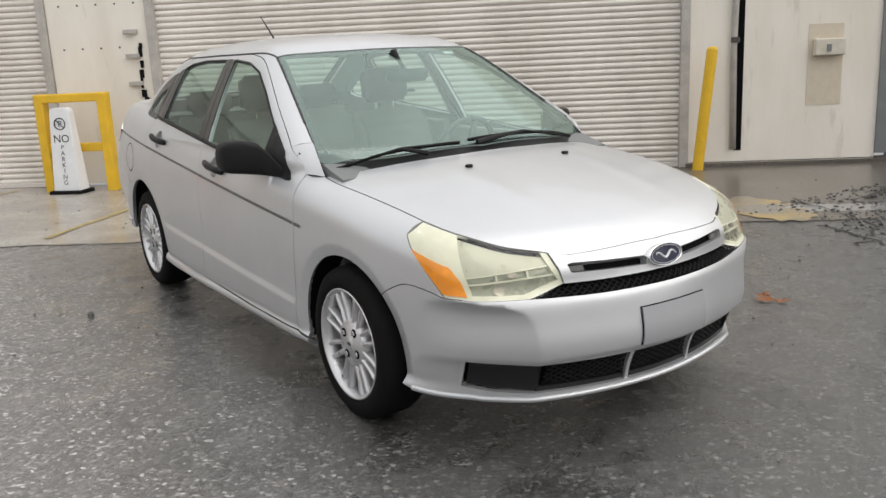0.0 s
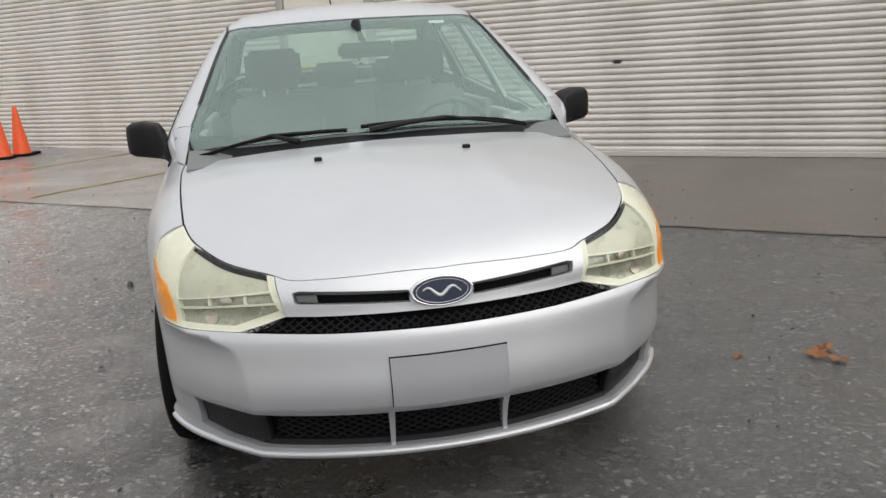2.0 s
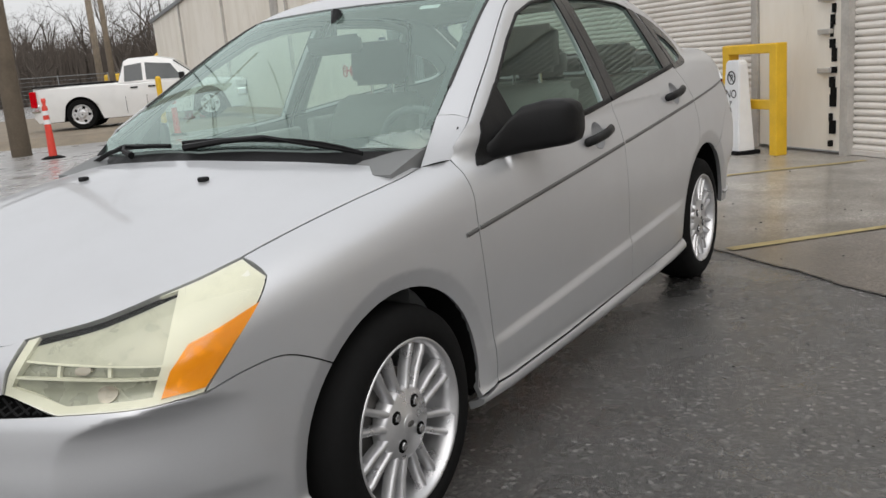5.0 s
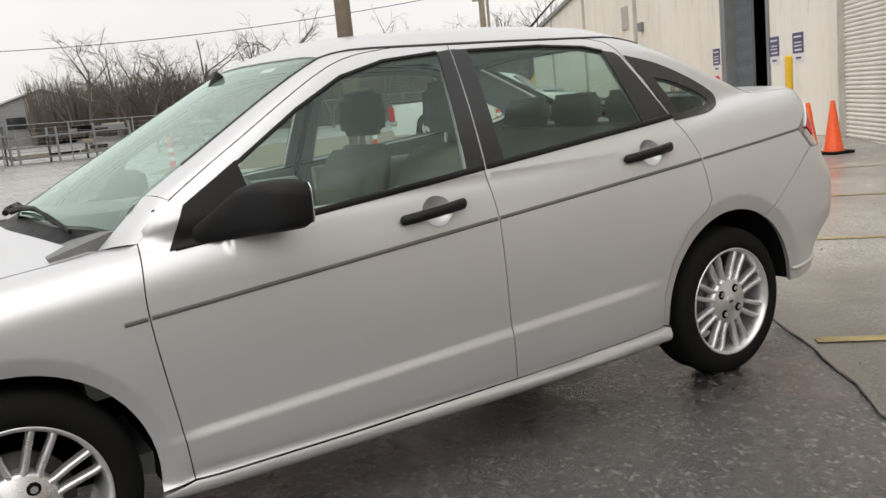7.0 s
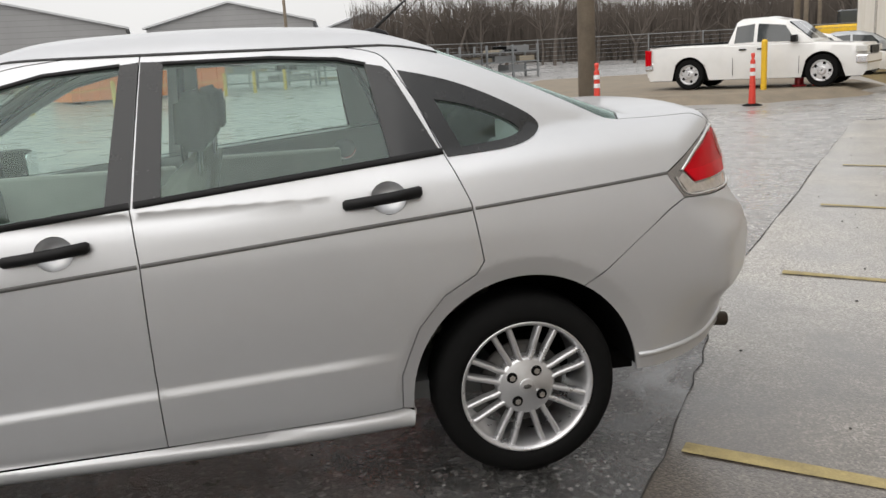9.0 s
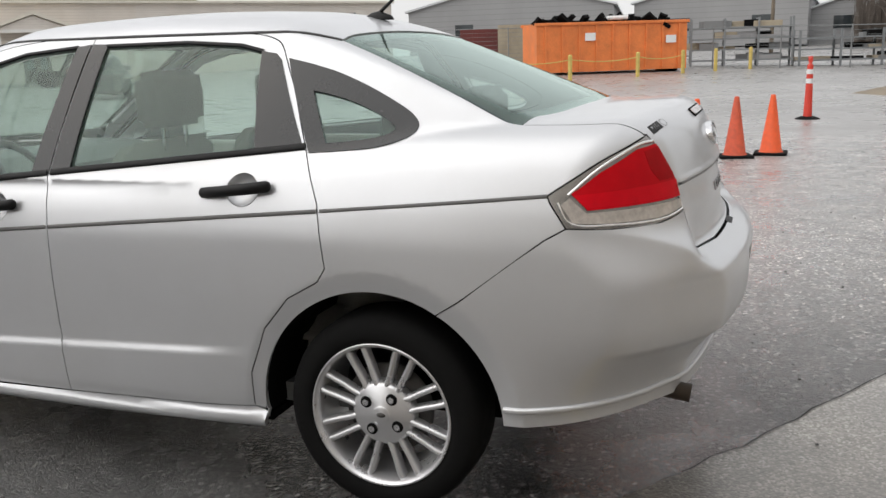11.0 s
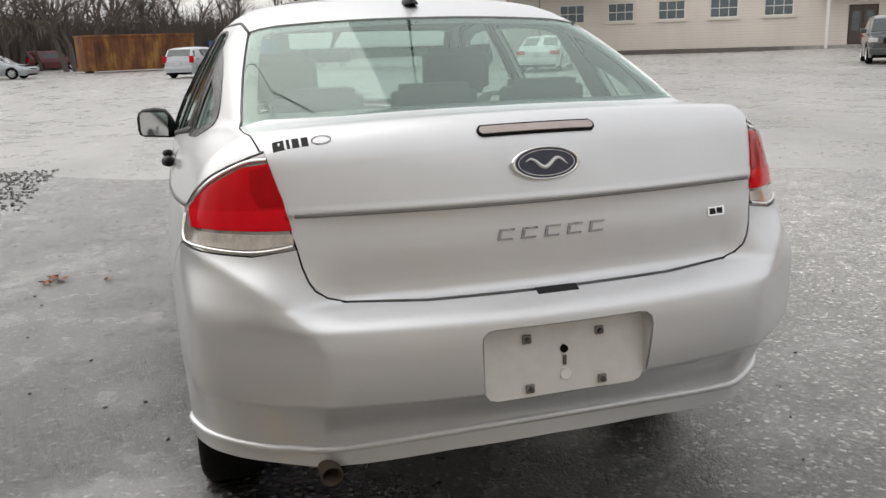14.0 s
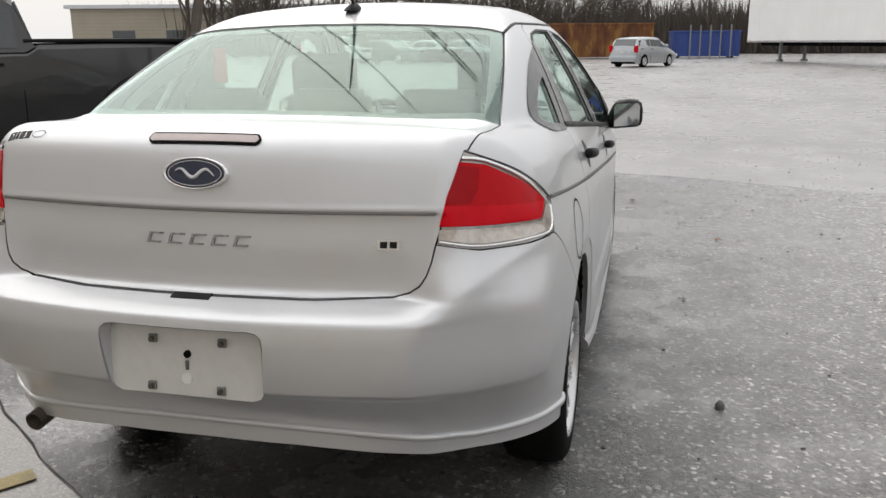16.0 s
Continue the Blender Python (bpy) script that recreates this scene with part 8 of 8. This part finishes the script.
# ---------------------------------------------------------------- skips, containers, posts and fences
ORANGE = plain("orange_skip_paint", (0.72, 0.20, 0.05), 0.55, vary=0.2, scale=1.5, bump=0.1)
BLUE = plain("blue_skip_paint", (0.02, 0.05, 0.22), 0.5, vary=0.2, scale=1.5)
RUST = Mat("rusty_sheet")
_n = RUST.noise(0.9, 6, 0.65, (1, 1, 0.4))
RUST.put(color=RUST.ramp(_n, (0.3, (0.05, 0.018, 0.010)), (0.5, (0.16, 0.06, 0.02)), (0.62, (0.30, 0.16, 0.04)), (0.75, (0.10, 0.035, 0.015))), rough=0.8)
RUST = RUST.m
MAROON = plain("dark_red_container", (0.13, 0.025, 0.02), 0.6, vary=0.2, scale=1.2)
TAN = plain("tan_boards", (0.34, 0.29, 0.21), 0.75, vary=0.2, scale=1.4)
WOODPOLE = plain("weathered_pole", (0.19, 0.155, 0.115), 0.85, vary=0.25, scale=3, bump=0.3)


def skip(name, p0, p1, depth, h, material, label, category, ribs=9, load=True, z=None):
    """A ribbed open steel box between two ground points, its depth away from the car."""
    p0, p1 = Vector((*p0, 0)), Vector((*p1, 0))
    d = (p1 - p0).normalized()
    n = (p1 - p0).length
    zz = height(p0.x, p0.y) if z is None else z
    ob = empty(name, Matrix.Translation((p0.x, p0.y, zz)) @ Matrix.Rotation(math.atan2(d.y, d.x), 4, "Z"), label, category)
    bm = bmesh.new()
    t = 0.06
    for x0, x1, y0, y1 in ((0, n, 0, t), (0, n, depth - t, depth), (0, t, t, depth - t), (n - t, n, t, depth - t)):
        box(bm, x0, x1, y0, y1, 0.12, h)
    bmesh.ops.remove_doubles(bm, verts=bm.verts, dist=0.001)
    part("tub", bm, material, ob)
    bm = bmesh.new()
    box(bm, t, n - t, t, depth - t, 0.12, h * (0.82 if load else 0.3))
    part("tub_floor", bm, material, ob)
    for y in (-0.07, depth):
        for i in range(ribs):
            xx = n * (i + 0.5) / ribs
            bm = bmesh.new()
            box(bm, xx - 0.05, xx + 0.05, y, y + 0.07, 0.14, h - 0.1, bevel=0.012)
            part("rib", bm, material, ob)
    bm = bmesh.new()
    box(bm, -0.08, n + 0.08, -0.09, 0.06, h - 0.1, h + 0.03, bevel=0.015)
    box(bm, -0.08, n + 0.08, depth - 0.06, depth + 0.09, h - 0.1, h + 0.03, bevel=0.015)
    part("rim_rail", bm, material, ob)
    for xx in (0.5, n - 0.5):
        bm = bmesh.new()
        cyl(bm, (xx, 0.1, 0.1), (xx, depth - 0.1, 0.1), 0.1, n=10)
        part("roller", bm, DARK, ob)
    if load:
        rng = random.Random(5)
        bm = bmesh.new()
        for i in range(60):
            c = Vector((rng.uniform(0.4, n - 0.4), rng.uniform(0.3, depth - 0.3), h + rng.uniform(-0.3, 0.16)))
            m = Matrix.Translation(c) @ Matrix.Rotation(rng.uniform(0, 6), 4, (rng.random(), rng.random(), 1))
            s = rng.uniform(0.15, 0.45)
            box(bm, -s, s, -s * 0.5, s * 0.5, -0.09, 0.09, m)
        part("load", bm, DARK, ob, "black rubbish heaped over the rim")
        bm = bmesh.new()
        box(bm, n * 0.5, n * 0.62, 0.3, 1.0, h + 0.1, h + 0.3, bevel=0.08)
        part("sack", bm, WHITE, ob, "white plastic sack")
    return ob


skip("roll_off_skip", (8.0, -36.8), (1.65, -40.6), 2.4, 2.35, ORANGE, "orange ribbed roll-off skip heaped with rubbish", "skip", 9)
for p in ((0.08, 1.5), (0.62, 1.7)):
    bm = bmesh.new()
    m = Matrix.Translation((1.65, -40.6, 0.05)) @ Matrix.Rotation(math.atan2(3.8, 6.35), 4, "Z")
    box(bm, p[0] * 7.4, p[0] * 7.4 + 0.5, 0.075, 0.10, p[1], p[1] + 0.35, m)
    tagged(part("skip_notice", bm, WHITE, None), "small white notice plate on the orange skip", "sign", "skip notices")
skip("blue_skip", (66, -2.2), (66.5, -7.2), 2.2, 2.0, BLUE, "blue ribbed steel skip on the far lot", "skip", 6, False)
skip("rusty_container", (63, 6.8), (65.5, -0.8), 2.4, 2.6, RUST, "brown container streaked with rust", "container", 14, False)


def solid(name, p0, p1, depth, h, material, label, category, n=16):
    """A closed ribbed box or board screen between two ground points."""
    p0, p1 = Vector((*p0, 0)), Vector((*p1, 0))
    d = (p1 - p0).normalized()
    ln = (p1 - p0).length
    ob = empty(name, Matrix.Translation((p0.x, p0.y, height(p0.x, p0.y))) @ Matrix.Rotation(math.atan2(d.y, d.x), 4, "Z"), label, category)
    bm = bmesh.new()
    box(bm, 0, ln, 0, depth, 0, h)
    part("body", bm, material, ob)
    for i in range(n):
        bm = bmesh.new()
        xx = ln * i / n
        box(bm, xx, xx + ln / n * 0.55, -0.035, 0.0, 0.1, h - 0.1)
        part("panel", bm, material, ob)
    return ob


solid("container", (16.4, -50), (14.0, -50.6), 2.4, 2.2, MAROON, "dark red ribbed container by the yard fence", "container", 8)
solid("board_screen", (13.6, -49), (9.2, -50.5), 0.15, 2.4, TAN, "tan board screen beside the container", "fence", 10)

POSTYELLOW = plain("faded_yellow_post", (0.55, 0.42, 0.12), 0.7, vary=0.2, scale=5)
for x, y in ((8.2, -31), (5.6, -33), (3.2, -35.5), (1.6, -38.5), (0.3, -40.5), (-1.2, -42.5)):
    bm = bmesh.new()
    z = height(x, y)
    cyl(bm, (x, y, z - 0.05), (x, y, z + 1.0), 0.085, n=14)
    lathe(bm, [(0.085, z + 1.0), (0.06, z + 1.04), (0.002, z + 1.055)], 14, m=Matrix.Translation((x, y, 0)))
    tagged(part("post", bm, POSTYELLOW, None, smooth=False), "faded yellow steel guard post at the lot's edge", "post", "yellow guard posts")
pts = [(8.2, -31), (5.6, -33), (3.2, -35.5), (1.6, -38.5)]
bm = bmesh.new()
for (ax, ay), (bx, by) in zip(pts, pts[1:]):
    tube(bm, [(ax + (bx - ax) * t, ay + (by - ay) * t, height(ax, ay) + 0.85 - 0.5 * t * (1 - t)) for t in [i / 8 for i in range(9)]], 0.02, 5)
tagged(part("rope", bm, POSTYELLOW, None), "slack yellow rope between the guard posts", "rope")

GALV = plain("galvanised_steel", (0.20, 0.205, 0.205), 0.6, 0.2, 0.1)


def mesh_fence(name, p0, p1, h, label, step=3.0, wires=9):
    p0, p1 = Vector((*p0, 0)), Vector((*p1, 0))
    n = max(1, int((p1 - p0).length / step))
    ob = empty(name, Matrix.Identity(4), label, "fence")
    for i in range(n + 1):
        p = p0.lerp(p1, i / n)
        z = height(p.x, p.y)
        bm = bmesh.new()
        cyl(bm, (p.x, p.y, z), (p.x, p.y, z + h + 0.05), 0.035, n=8)
        part("post", bm, GALV, ob)
    for k in range(wires):
        bm = bmesh.new()
        zz = h * (k + 1) / wires
        tube(bm, [(p.x, p.y, height(p.x, p.y) + zz) for p in (p0, p0.lerp(p1, 0.5), p1)], 0.022 if k == wires - 1 else 0.008, 5)
        part("rail" if k == wires - 1 else "wire", bm, GALV if k == wires - 1 else STEELGREY, ob)
    return ob


mesh_fence("yard_fence", (20.5, -47.5), (8.8, -48.5), 2.2, "galvanised wire fence along the scrap yard")
mesh_fence("yard_fence", (0.6, -43), (-12, -44), 2.0, "galvanised wire fence beside the steel racks")
mesh_fence("yard_fence", (-12, -44), (-34, -42), 2.0, "galvanised wire fence before the woods")
# steel racks and stacked stock in the yard
rng = random.Random(31)
for k, (x, y, ln, lev) in enumerate(((-3.0, -47, 5.0, 4), (-9.0, -48, 6.0, 3), (-15.5, -47.5, 5.5, 3), (2.5, -52, 5.5, 4))):
    rack = empty("storage_rack", Matrix.Translation((x, y, height(x, y))) @ Matrix.Rotation(radians(6 + 8 * (k % 3)), 4, "Z"), "open steel rack stacked with grey stock", "rack", "yard racks")
    for i in range(4):
        for yy in (0, 1.2):
            bm = bmesh.new()
            box(bm, ln * i / 3 - 0.05, ln * i / 3 + 0.05, yy - 0.05, yy + 0.05, 0, 0.62 * lev)
            part("upright", bm, STEELGREY, rack)
    for j in range(lev):
        bm = bmesh.new()
        box(bm, -0.1, ln + 0.1, -0.02, 1.22, 0.3 + 0.55 * j, 0.38 + 0.55 * j)
        part("shelf", bm, STEELGREY, rack)
        for i in range(5):
            bm = bmesh.new()
            xx = rng.uniform(0, ln - 1.2)
            hh = rng.uniform(0.08, 0.35)
            box(bm, xx, xx + rng.uniform(0.5, 1.8), rng.uniform(0, 0.3), rng.uniform(0.7, 1.2), 0.38 + 0.55 * j, 0.38 + 0.55 * j + hh, bevel=0.01)
            part("stock", bm, (SHEDGREY, DARK, TAN, GALV)[rng.randrange(4)], rack)


def shed(x, y, heading, w, ln, eave, peak, label):
    z = height(x, y)
    ob = empty("shed", Matrix.Translation((x, y, z)) @ Matrix.Rotation(radians(heading), 4, "Z"), label, "shed", "grey sheds")
    bm = bmesh.new()
    prism(bm, [(-w / 2, 0), (w / 2, 0), (w / 2, eave), (0, peak), (-w / 2, eave)], 0, -ln, lambda p, q, d: (p, d, q))
    part("wall", bm, SHEDGREY, ob)
    for sg in (1, -1):
        bm = bmesh.new()
        prism(bm, [(0, peak + 0.02), (sg * (w / 2 + 0.3), eave - 0.1), (sg * (w / 2 + 0.3), eave + 0.08), (0, peak + 0.2)], 0.3, -ln - 0.3, lambda p, q, d: (p, d, q))
        part("roof", bm, PALEROOF, ob)
    for u in (-0.25, 0.22):
        bm = bmesh.new()
        box(bm, w * u - 0.9, w * u + 0.9, -0.05, 0.06, 1.6, 2.8, bevel=0.02)
        part("window", bm, CARGLASS, ob)
    return ob


PALEROOF = plain("pale_metal_roof", (0.55, 0.56, 0.57), 0.45, 0.2, 0.06, 1)
shed(22, -80, 8, 20, 26, 4.2, 6.6, "grey sheet steel shed with a pale gable roof")
shed(3, -86, -4, 16, 24, 4.4, 6.4, "grey sheet steel shed behind the orange skip")
shed(-11, -92, 4, 12, 20, 3.4, 5.4, "low grey shed with a pale roof")
shed(-21, -96, 0, 11, 18, 3.0, 4.8, "low grey shed behind the racks")

BEIGEWALL = courses("beige_far_wall", (0.36, 0.32, 0.25), 0.4, 0.01)
far_b = empty("warehouse", Matrix.Translation((92, 30, 0)) @ Matrix.Rotation(radians(15), 4, "Z"), "low beige warehouse behind the bare trees", "warehouse")
bm = bmesh.new()
box(bm, 0, 14, -18, 34, 0, 5.2)
part("wall", bm, BEIGEWALL, far_b)
bm = bmesh.new()
box(bm, -0.5, 14.5, -18.5, 34.5, 5.2, 5.6)
part("roof", bm, PALEROOF, far_b)
for i in range(8):
    bm = bmesh.new()
    box(bm, -0.06, 0.1, -15 + 6 * i, -12.5 + 6 * i, 1.4, 2.8)
    part("window", bm, CARGLASS, far_b)

# ---------------------------------------------------------------- poles and wires
def pole(x, y, h, r, label, arms=1, heading=50, group="utility poles"):
    z = height(x, y)
    ob = empty("utility_pole", Matrix.Translation((x, y, z)) @ Matrix.Rotation(radians(heading), 4, "Z"), label, "utility pole", group)
    bm = bmesh.new()
    cyl(bm, (0, 0, -0.2), (0, 0, h), r, r * 0.72, 14)
    part("shaft", bm, WOODPOLE, ob, smooth=True)
    for i in range(arms):
        bm = bmesh.new()
        box(bm, -0.05, 0.05, -1.2, 1.2, h - 0.55 - 0.9 * i, h - 0.42 - 0.9 * i)
        part("cross_arm", bm, WOODPOLE, ob)
        for u in (-1.05, -0.5, 0.5, 1.05):
            bm = bmesh.new()
            cyl(bm, (0, u, h - 0.42 - 0.9 * i), (0, u, h - 0.24 - 0.9 * i), 0.04, 0.03, 8)
            part("insulator", bm, STEELGREY, ob)
    return ob


pole(-7.0, -14.0, 10.5, 0.19, "weathered wooden utility pole beside the gravel path", 1)
for x, y, h in ((-33, -46, 9), (-40, -55, 9.5), (-52, -58, 10), (-2, -68, 8.5), (-24, -33, 9)):
    pole(x, y, h, 0.15, "distant wooden utility pole with a cross arm")
pole(27, 46, 10, 0.17, "wooden utility pole at the lot's end")
WIRE = plain("black_cable", (0.015, 0.015, 0.016), 0.6)
for k, (a, z, sag) in enumerate(((2.2, 10.0, 1.0), (2.9, 10.1, 0.9), (3.9, 10.0, 1.1), (4.5, 10.1, 1.2), (3.4, 8.9, 0.9), (3.2, 8.2, 1.0))):
    bm = bmesh.new()
    tube(bm, [at(a, -12.9 + 66 * t, z - 4 * sag * t * (1 - t)) for t in [i / 30 for i in range(31)]], 0.013, 5)
    tagged(part("overhead_cable", bm, WIRE, None), "black overhead cable sagging across the lot", "cable", "overhead cables")
for k, (p, q) in enumerate((((-7, -14, 9.9), (-24, -33, 8.6)), ((-7, -14, 8.6), (-24, -33, 7.8)), ((-24, -33, 8.6), (-40, -55, 9.0)), ((-33, -46, 8.5), (-2, -68, 8.0)))):
    p, q = Vector(p), Vector(q)
    bm = bmesh.new()
    tube(bm, [p.lerp(q, t) - Vector((0, 0, 3.0 * t * (1 - t))) for t in [i / 14 for i in range(15)]], 0.025, 5)
    tagged(part("overhead_cable", bm, WIRE, None), "black overhead cable between the poles", "cable", "overhead cables")
bm = bmesh.new()
tube(bm, [(-7.75, -15.5, 0.0), (-7.55, -15.1, 1.15), (-7.36, -14.75, 2.3)], 0.045, 8)
tagged(part("guy_guard", bm, YELLOW, None, smooth=True), "yellow plastic guard on the pole's stay wire", "guy guard")
bm = bmesh.new()
tube(bm, [(-7.36, -14.75, 2.3), (-7.0, -14.0, 8.6)], 0.01, 5)
tagged(part("guy_wire", bm, WIRE, None), "thin steel stay wire of the pole", "wire")
bm = bmesh.new()
cyl(bm, (-12.1, -15.8, 0.10), (-12.1, -15.8, 1.30), 0.07, n=14)
lathe(bm, [(0.07, 1.30), (0.045, 1.34), (0.002, 1.35)], 14, m=Matrix.Translation((-12.1, -15.8, 0)))
tagged(part("post", bm, YELLOW, None), "yellow steel post by the hydrant", "post")
hyd = empty("fire_hydrant", Matrix.Translation((-13.3, -16.2, 0.165)), "red cast-iron fire hydrant by the yellow post", "hydrant")
HYDRED = plain("hydrant_red", (0.42, 0.012, 0.02), 0.4)
bm = bmesh.new()
lathe(bm, [(0.17, 0), (0.17, 0.05), (0.11, 0.06), (0.11, 0.55), (0.14, 0.57), (0.14, 0.61), (0.12, 0.66), (0.07, 0.74), (0.03, 0.77), (0.03, 0.82), (0.001, 0.82)], 16)
part("barrel", bm, HYDRED, hyd, smooth=False)
for v in ((1, 0), (-1, 0), (0, 1)):
    bm = bmesh.new()
    cyl(bm, (v[0] * 0.09, v[1] * 0.09, 0.42), (v[0] * 0.19, v[1] * 0.19, 0.42), 0.06, n=10)
    part("outlet", bm, HYDRED, hyd)
for y in (-3.4, -4.1, -4.8, -5.5, -6.2):
    bm = bmesh.new()
    cyl(bm, (62.5, y, -0.1), (62.5, y, 2.4), 0.05, n=8)
    tagged(part("pole", bm, GALV, None), "thin bare steel pole on the far lot", "pole", "thin steel poles")

# yellow excavator beyond the cars
ex = empty("excavator", Matrix.Translation((-36, -47, 0)) @ Matrix.Rotation(radians(160), 4, "Z"), "yellow excavator with a folded boom behind the cars", "excavator")
bm = bmesh.new()
box(bm, -1.3, 1.3, -1.0, 1.0, 0.9, 2.0, bevel=0.12)
part("upper_body", bm, YELLOW, ex)
for y in (-1.1, 0.6):
    bm = bmesh.new()
    box(bm, -1.7, 1.7, y, y + 0.5, 0, 0.85, bevel=0.25)
    part("track", bm, DARK, ex)
bm = bmesh.new()
box(bm, 0.1, 1.2, 0.1, 1.0, 2.0, 2.9, bevel=0.08)
part("cab", bm, CARGLASS, ex)
bm = bmesh.new()
tube(bm, [(1.0, -0.3, 1.7), (2.2, -0.3, 3.0), (3.4, -0.3, 3.3), (4.6, -0.3, 2.9)], [0.28, 0.3, 0.26, 0.2], 4)
part("boom", bm, YELLOW, ex)
bm = bmesh.new()
tube(bm, [(4.7, -0.3, 3.1), (4.9, -0.3, 1.4)], 0.18, 4)
part("arm", bm, YELLOW, ex)
bm = bmesh.new()
box(bm, 4.4, 5.1, -0.7, 0.1, 0.7, 1.4, bevel=0.12)
part("bucket", bm, DARK, ex)

# ---------------------------------------------------------------- bare winter woods
BARK = plain("bare_bark", (0.085, 0.070, 0.058), 0.9, vary=0.3, scale=2)


def bare_tree(V, F, x, y, h, rng, levels=4, thin=1.0):
    def limb(p, d, ln, r, lev):
        n = 4 if lev > 2 else 3
        pts = [p]
        for i in range(3 if lev > 2 else 1):
            d = (d + Vector((rng.gauss(0, 0.14), rng.gauss(0, 0.14), rng.gauss(0.05, 0.09)))).normalized()
            pts.append(pts[-1] + d * (ln / (3 if lev > 2 else 1)))
        s = d.orthogonal().normalized()
        u = d.cross(s)
        base = len(V)
        for i, q in enumerate(pts):
            rr = r * (1 - 0.55 * i / (len(pts) - 1))
            for k in range(n):
                a = 6.283 * k / n
                V.append(tuple(q + (s * math.cos(a) + u * math.sin(a)) * rr))
        for i in range(len(pts) - 1):
            for k in range(n):
                F.append((base + i * n + k, base + i * n + (k + 1) % n, base + (i + 1) * n + (k + 1) % n, base + (i + 1) * n + k))
        if lev <= 0:
            return
        for i in range(rng.choice((3, 4)) if lev < levels else 6):
            f = rng.uniform(0.35, 1.0)
            q = pts[0].lerp(pts[-1], f)
            a = rng.uniform(0, 6.283)
            sp = rng.uniform(0.45, 0.95)
            nd = (d * (1.1 - 0.3 * sp) + (s * math.cos(a) + u * math.sin(a)) * sp).normalized()
            limb(q, nd, ln * rng.uniform(0.45, 0.66), r * 0.42, lev - 1)
    limb(Vector((x, y, height(x, y) - 0.1)), Vector((rng.gauss(0, 0.04), rng.gauss(0, 0.04), 1)).normalized(), h * 0.62, h * 0.016 * thin, levels)


rng = random.Random(77)
V, F = [], []
for i in range(95):
    ang = radians(rng.uniform(-142, -97))
    dd = rng.uniform(72, 120)
    bare_tree(V, F, dd * math.cos(ang), dd * math.sin(ang), rng.uniform(6, 10.5), rng, 4, 1.2)
tagged(mesh_ob("woods_south", V, F, BARK, smooth=False), "grey-brown bare winter woods behind the yard", "trees", kind="stuff")
V, F = [], []
for i in range(55):
    x = rng.uniform(70, 88)
    bare_tree(V, F, x, rng.uniform(6, 46), rng.uniform(8, 14), rng, 4, 1.2)
for i in range(40):
    x = rng.uniform(88, 120)
    bare_tree(V, F, x, rng.uniform(-20, 20), rng.uniform(8, 13), rng, 4, 1.2)
tagged(mesh_ob("woods_east", V, F, BARK, smooth=False), "bare winter trees behind the parked cars", "trees", kind="stuff")
for x, y, h in ((58, 21.5, 13), (66, 14, 12), (72, 9.0, 12), (40, 24, 13)):
    V, F = [], []
    bare_tree(V, F, x, y, h, rng, 4, 1.5)
    tr = empty("tree", Matrix.Identity(4), "bare winter tree with forking grey limbs", "tree", "bare trees")
    mesh_ob("trunk", V, F, BARK, tr, smooth=False)
# brush: dense low twigs that close the view under the crowns
V, F = [], []
for i in range(64000):
    if i % 2:
        ang, dd = radians(rng.uniform(-145, -96)), rng.uniform(85, 118)
        x, y = dd * math.cos(ang), dd * math.sin(ang)
        h = rng.uniform(1.5, 7.0)
    else:
        x, y = rng.uniform(86, 130), rng.uniform(-40, 60)
        h = rng.uniform(1.5, 6.5)
    z = height(x, y)
    k = len(V)
    lx, ly = rng.gauss(0, 0.5), rng.gauss(0, 0.5)
    V += [(x - 0.07, y + 0.07, z), (x + 0.07, y - 0.07, z), (x + lx, y + ly, z + h)]
    F.append((k, k + 1, k + 2))
tagged(mesh_ob("brush", V, F, BARK, smooth=False), "tangle of bare brush under the trees", "brush", kind="stuff")
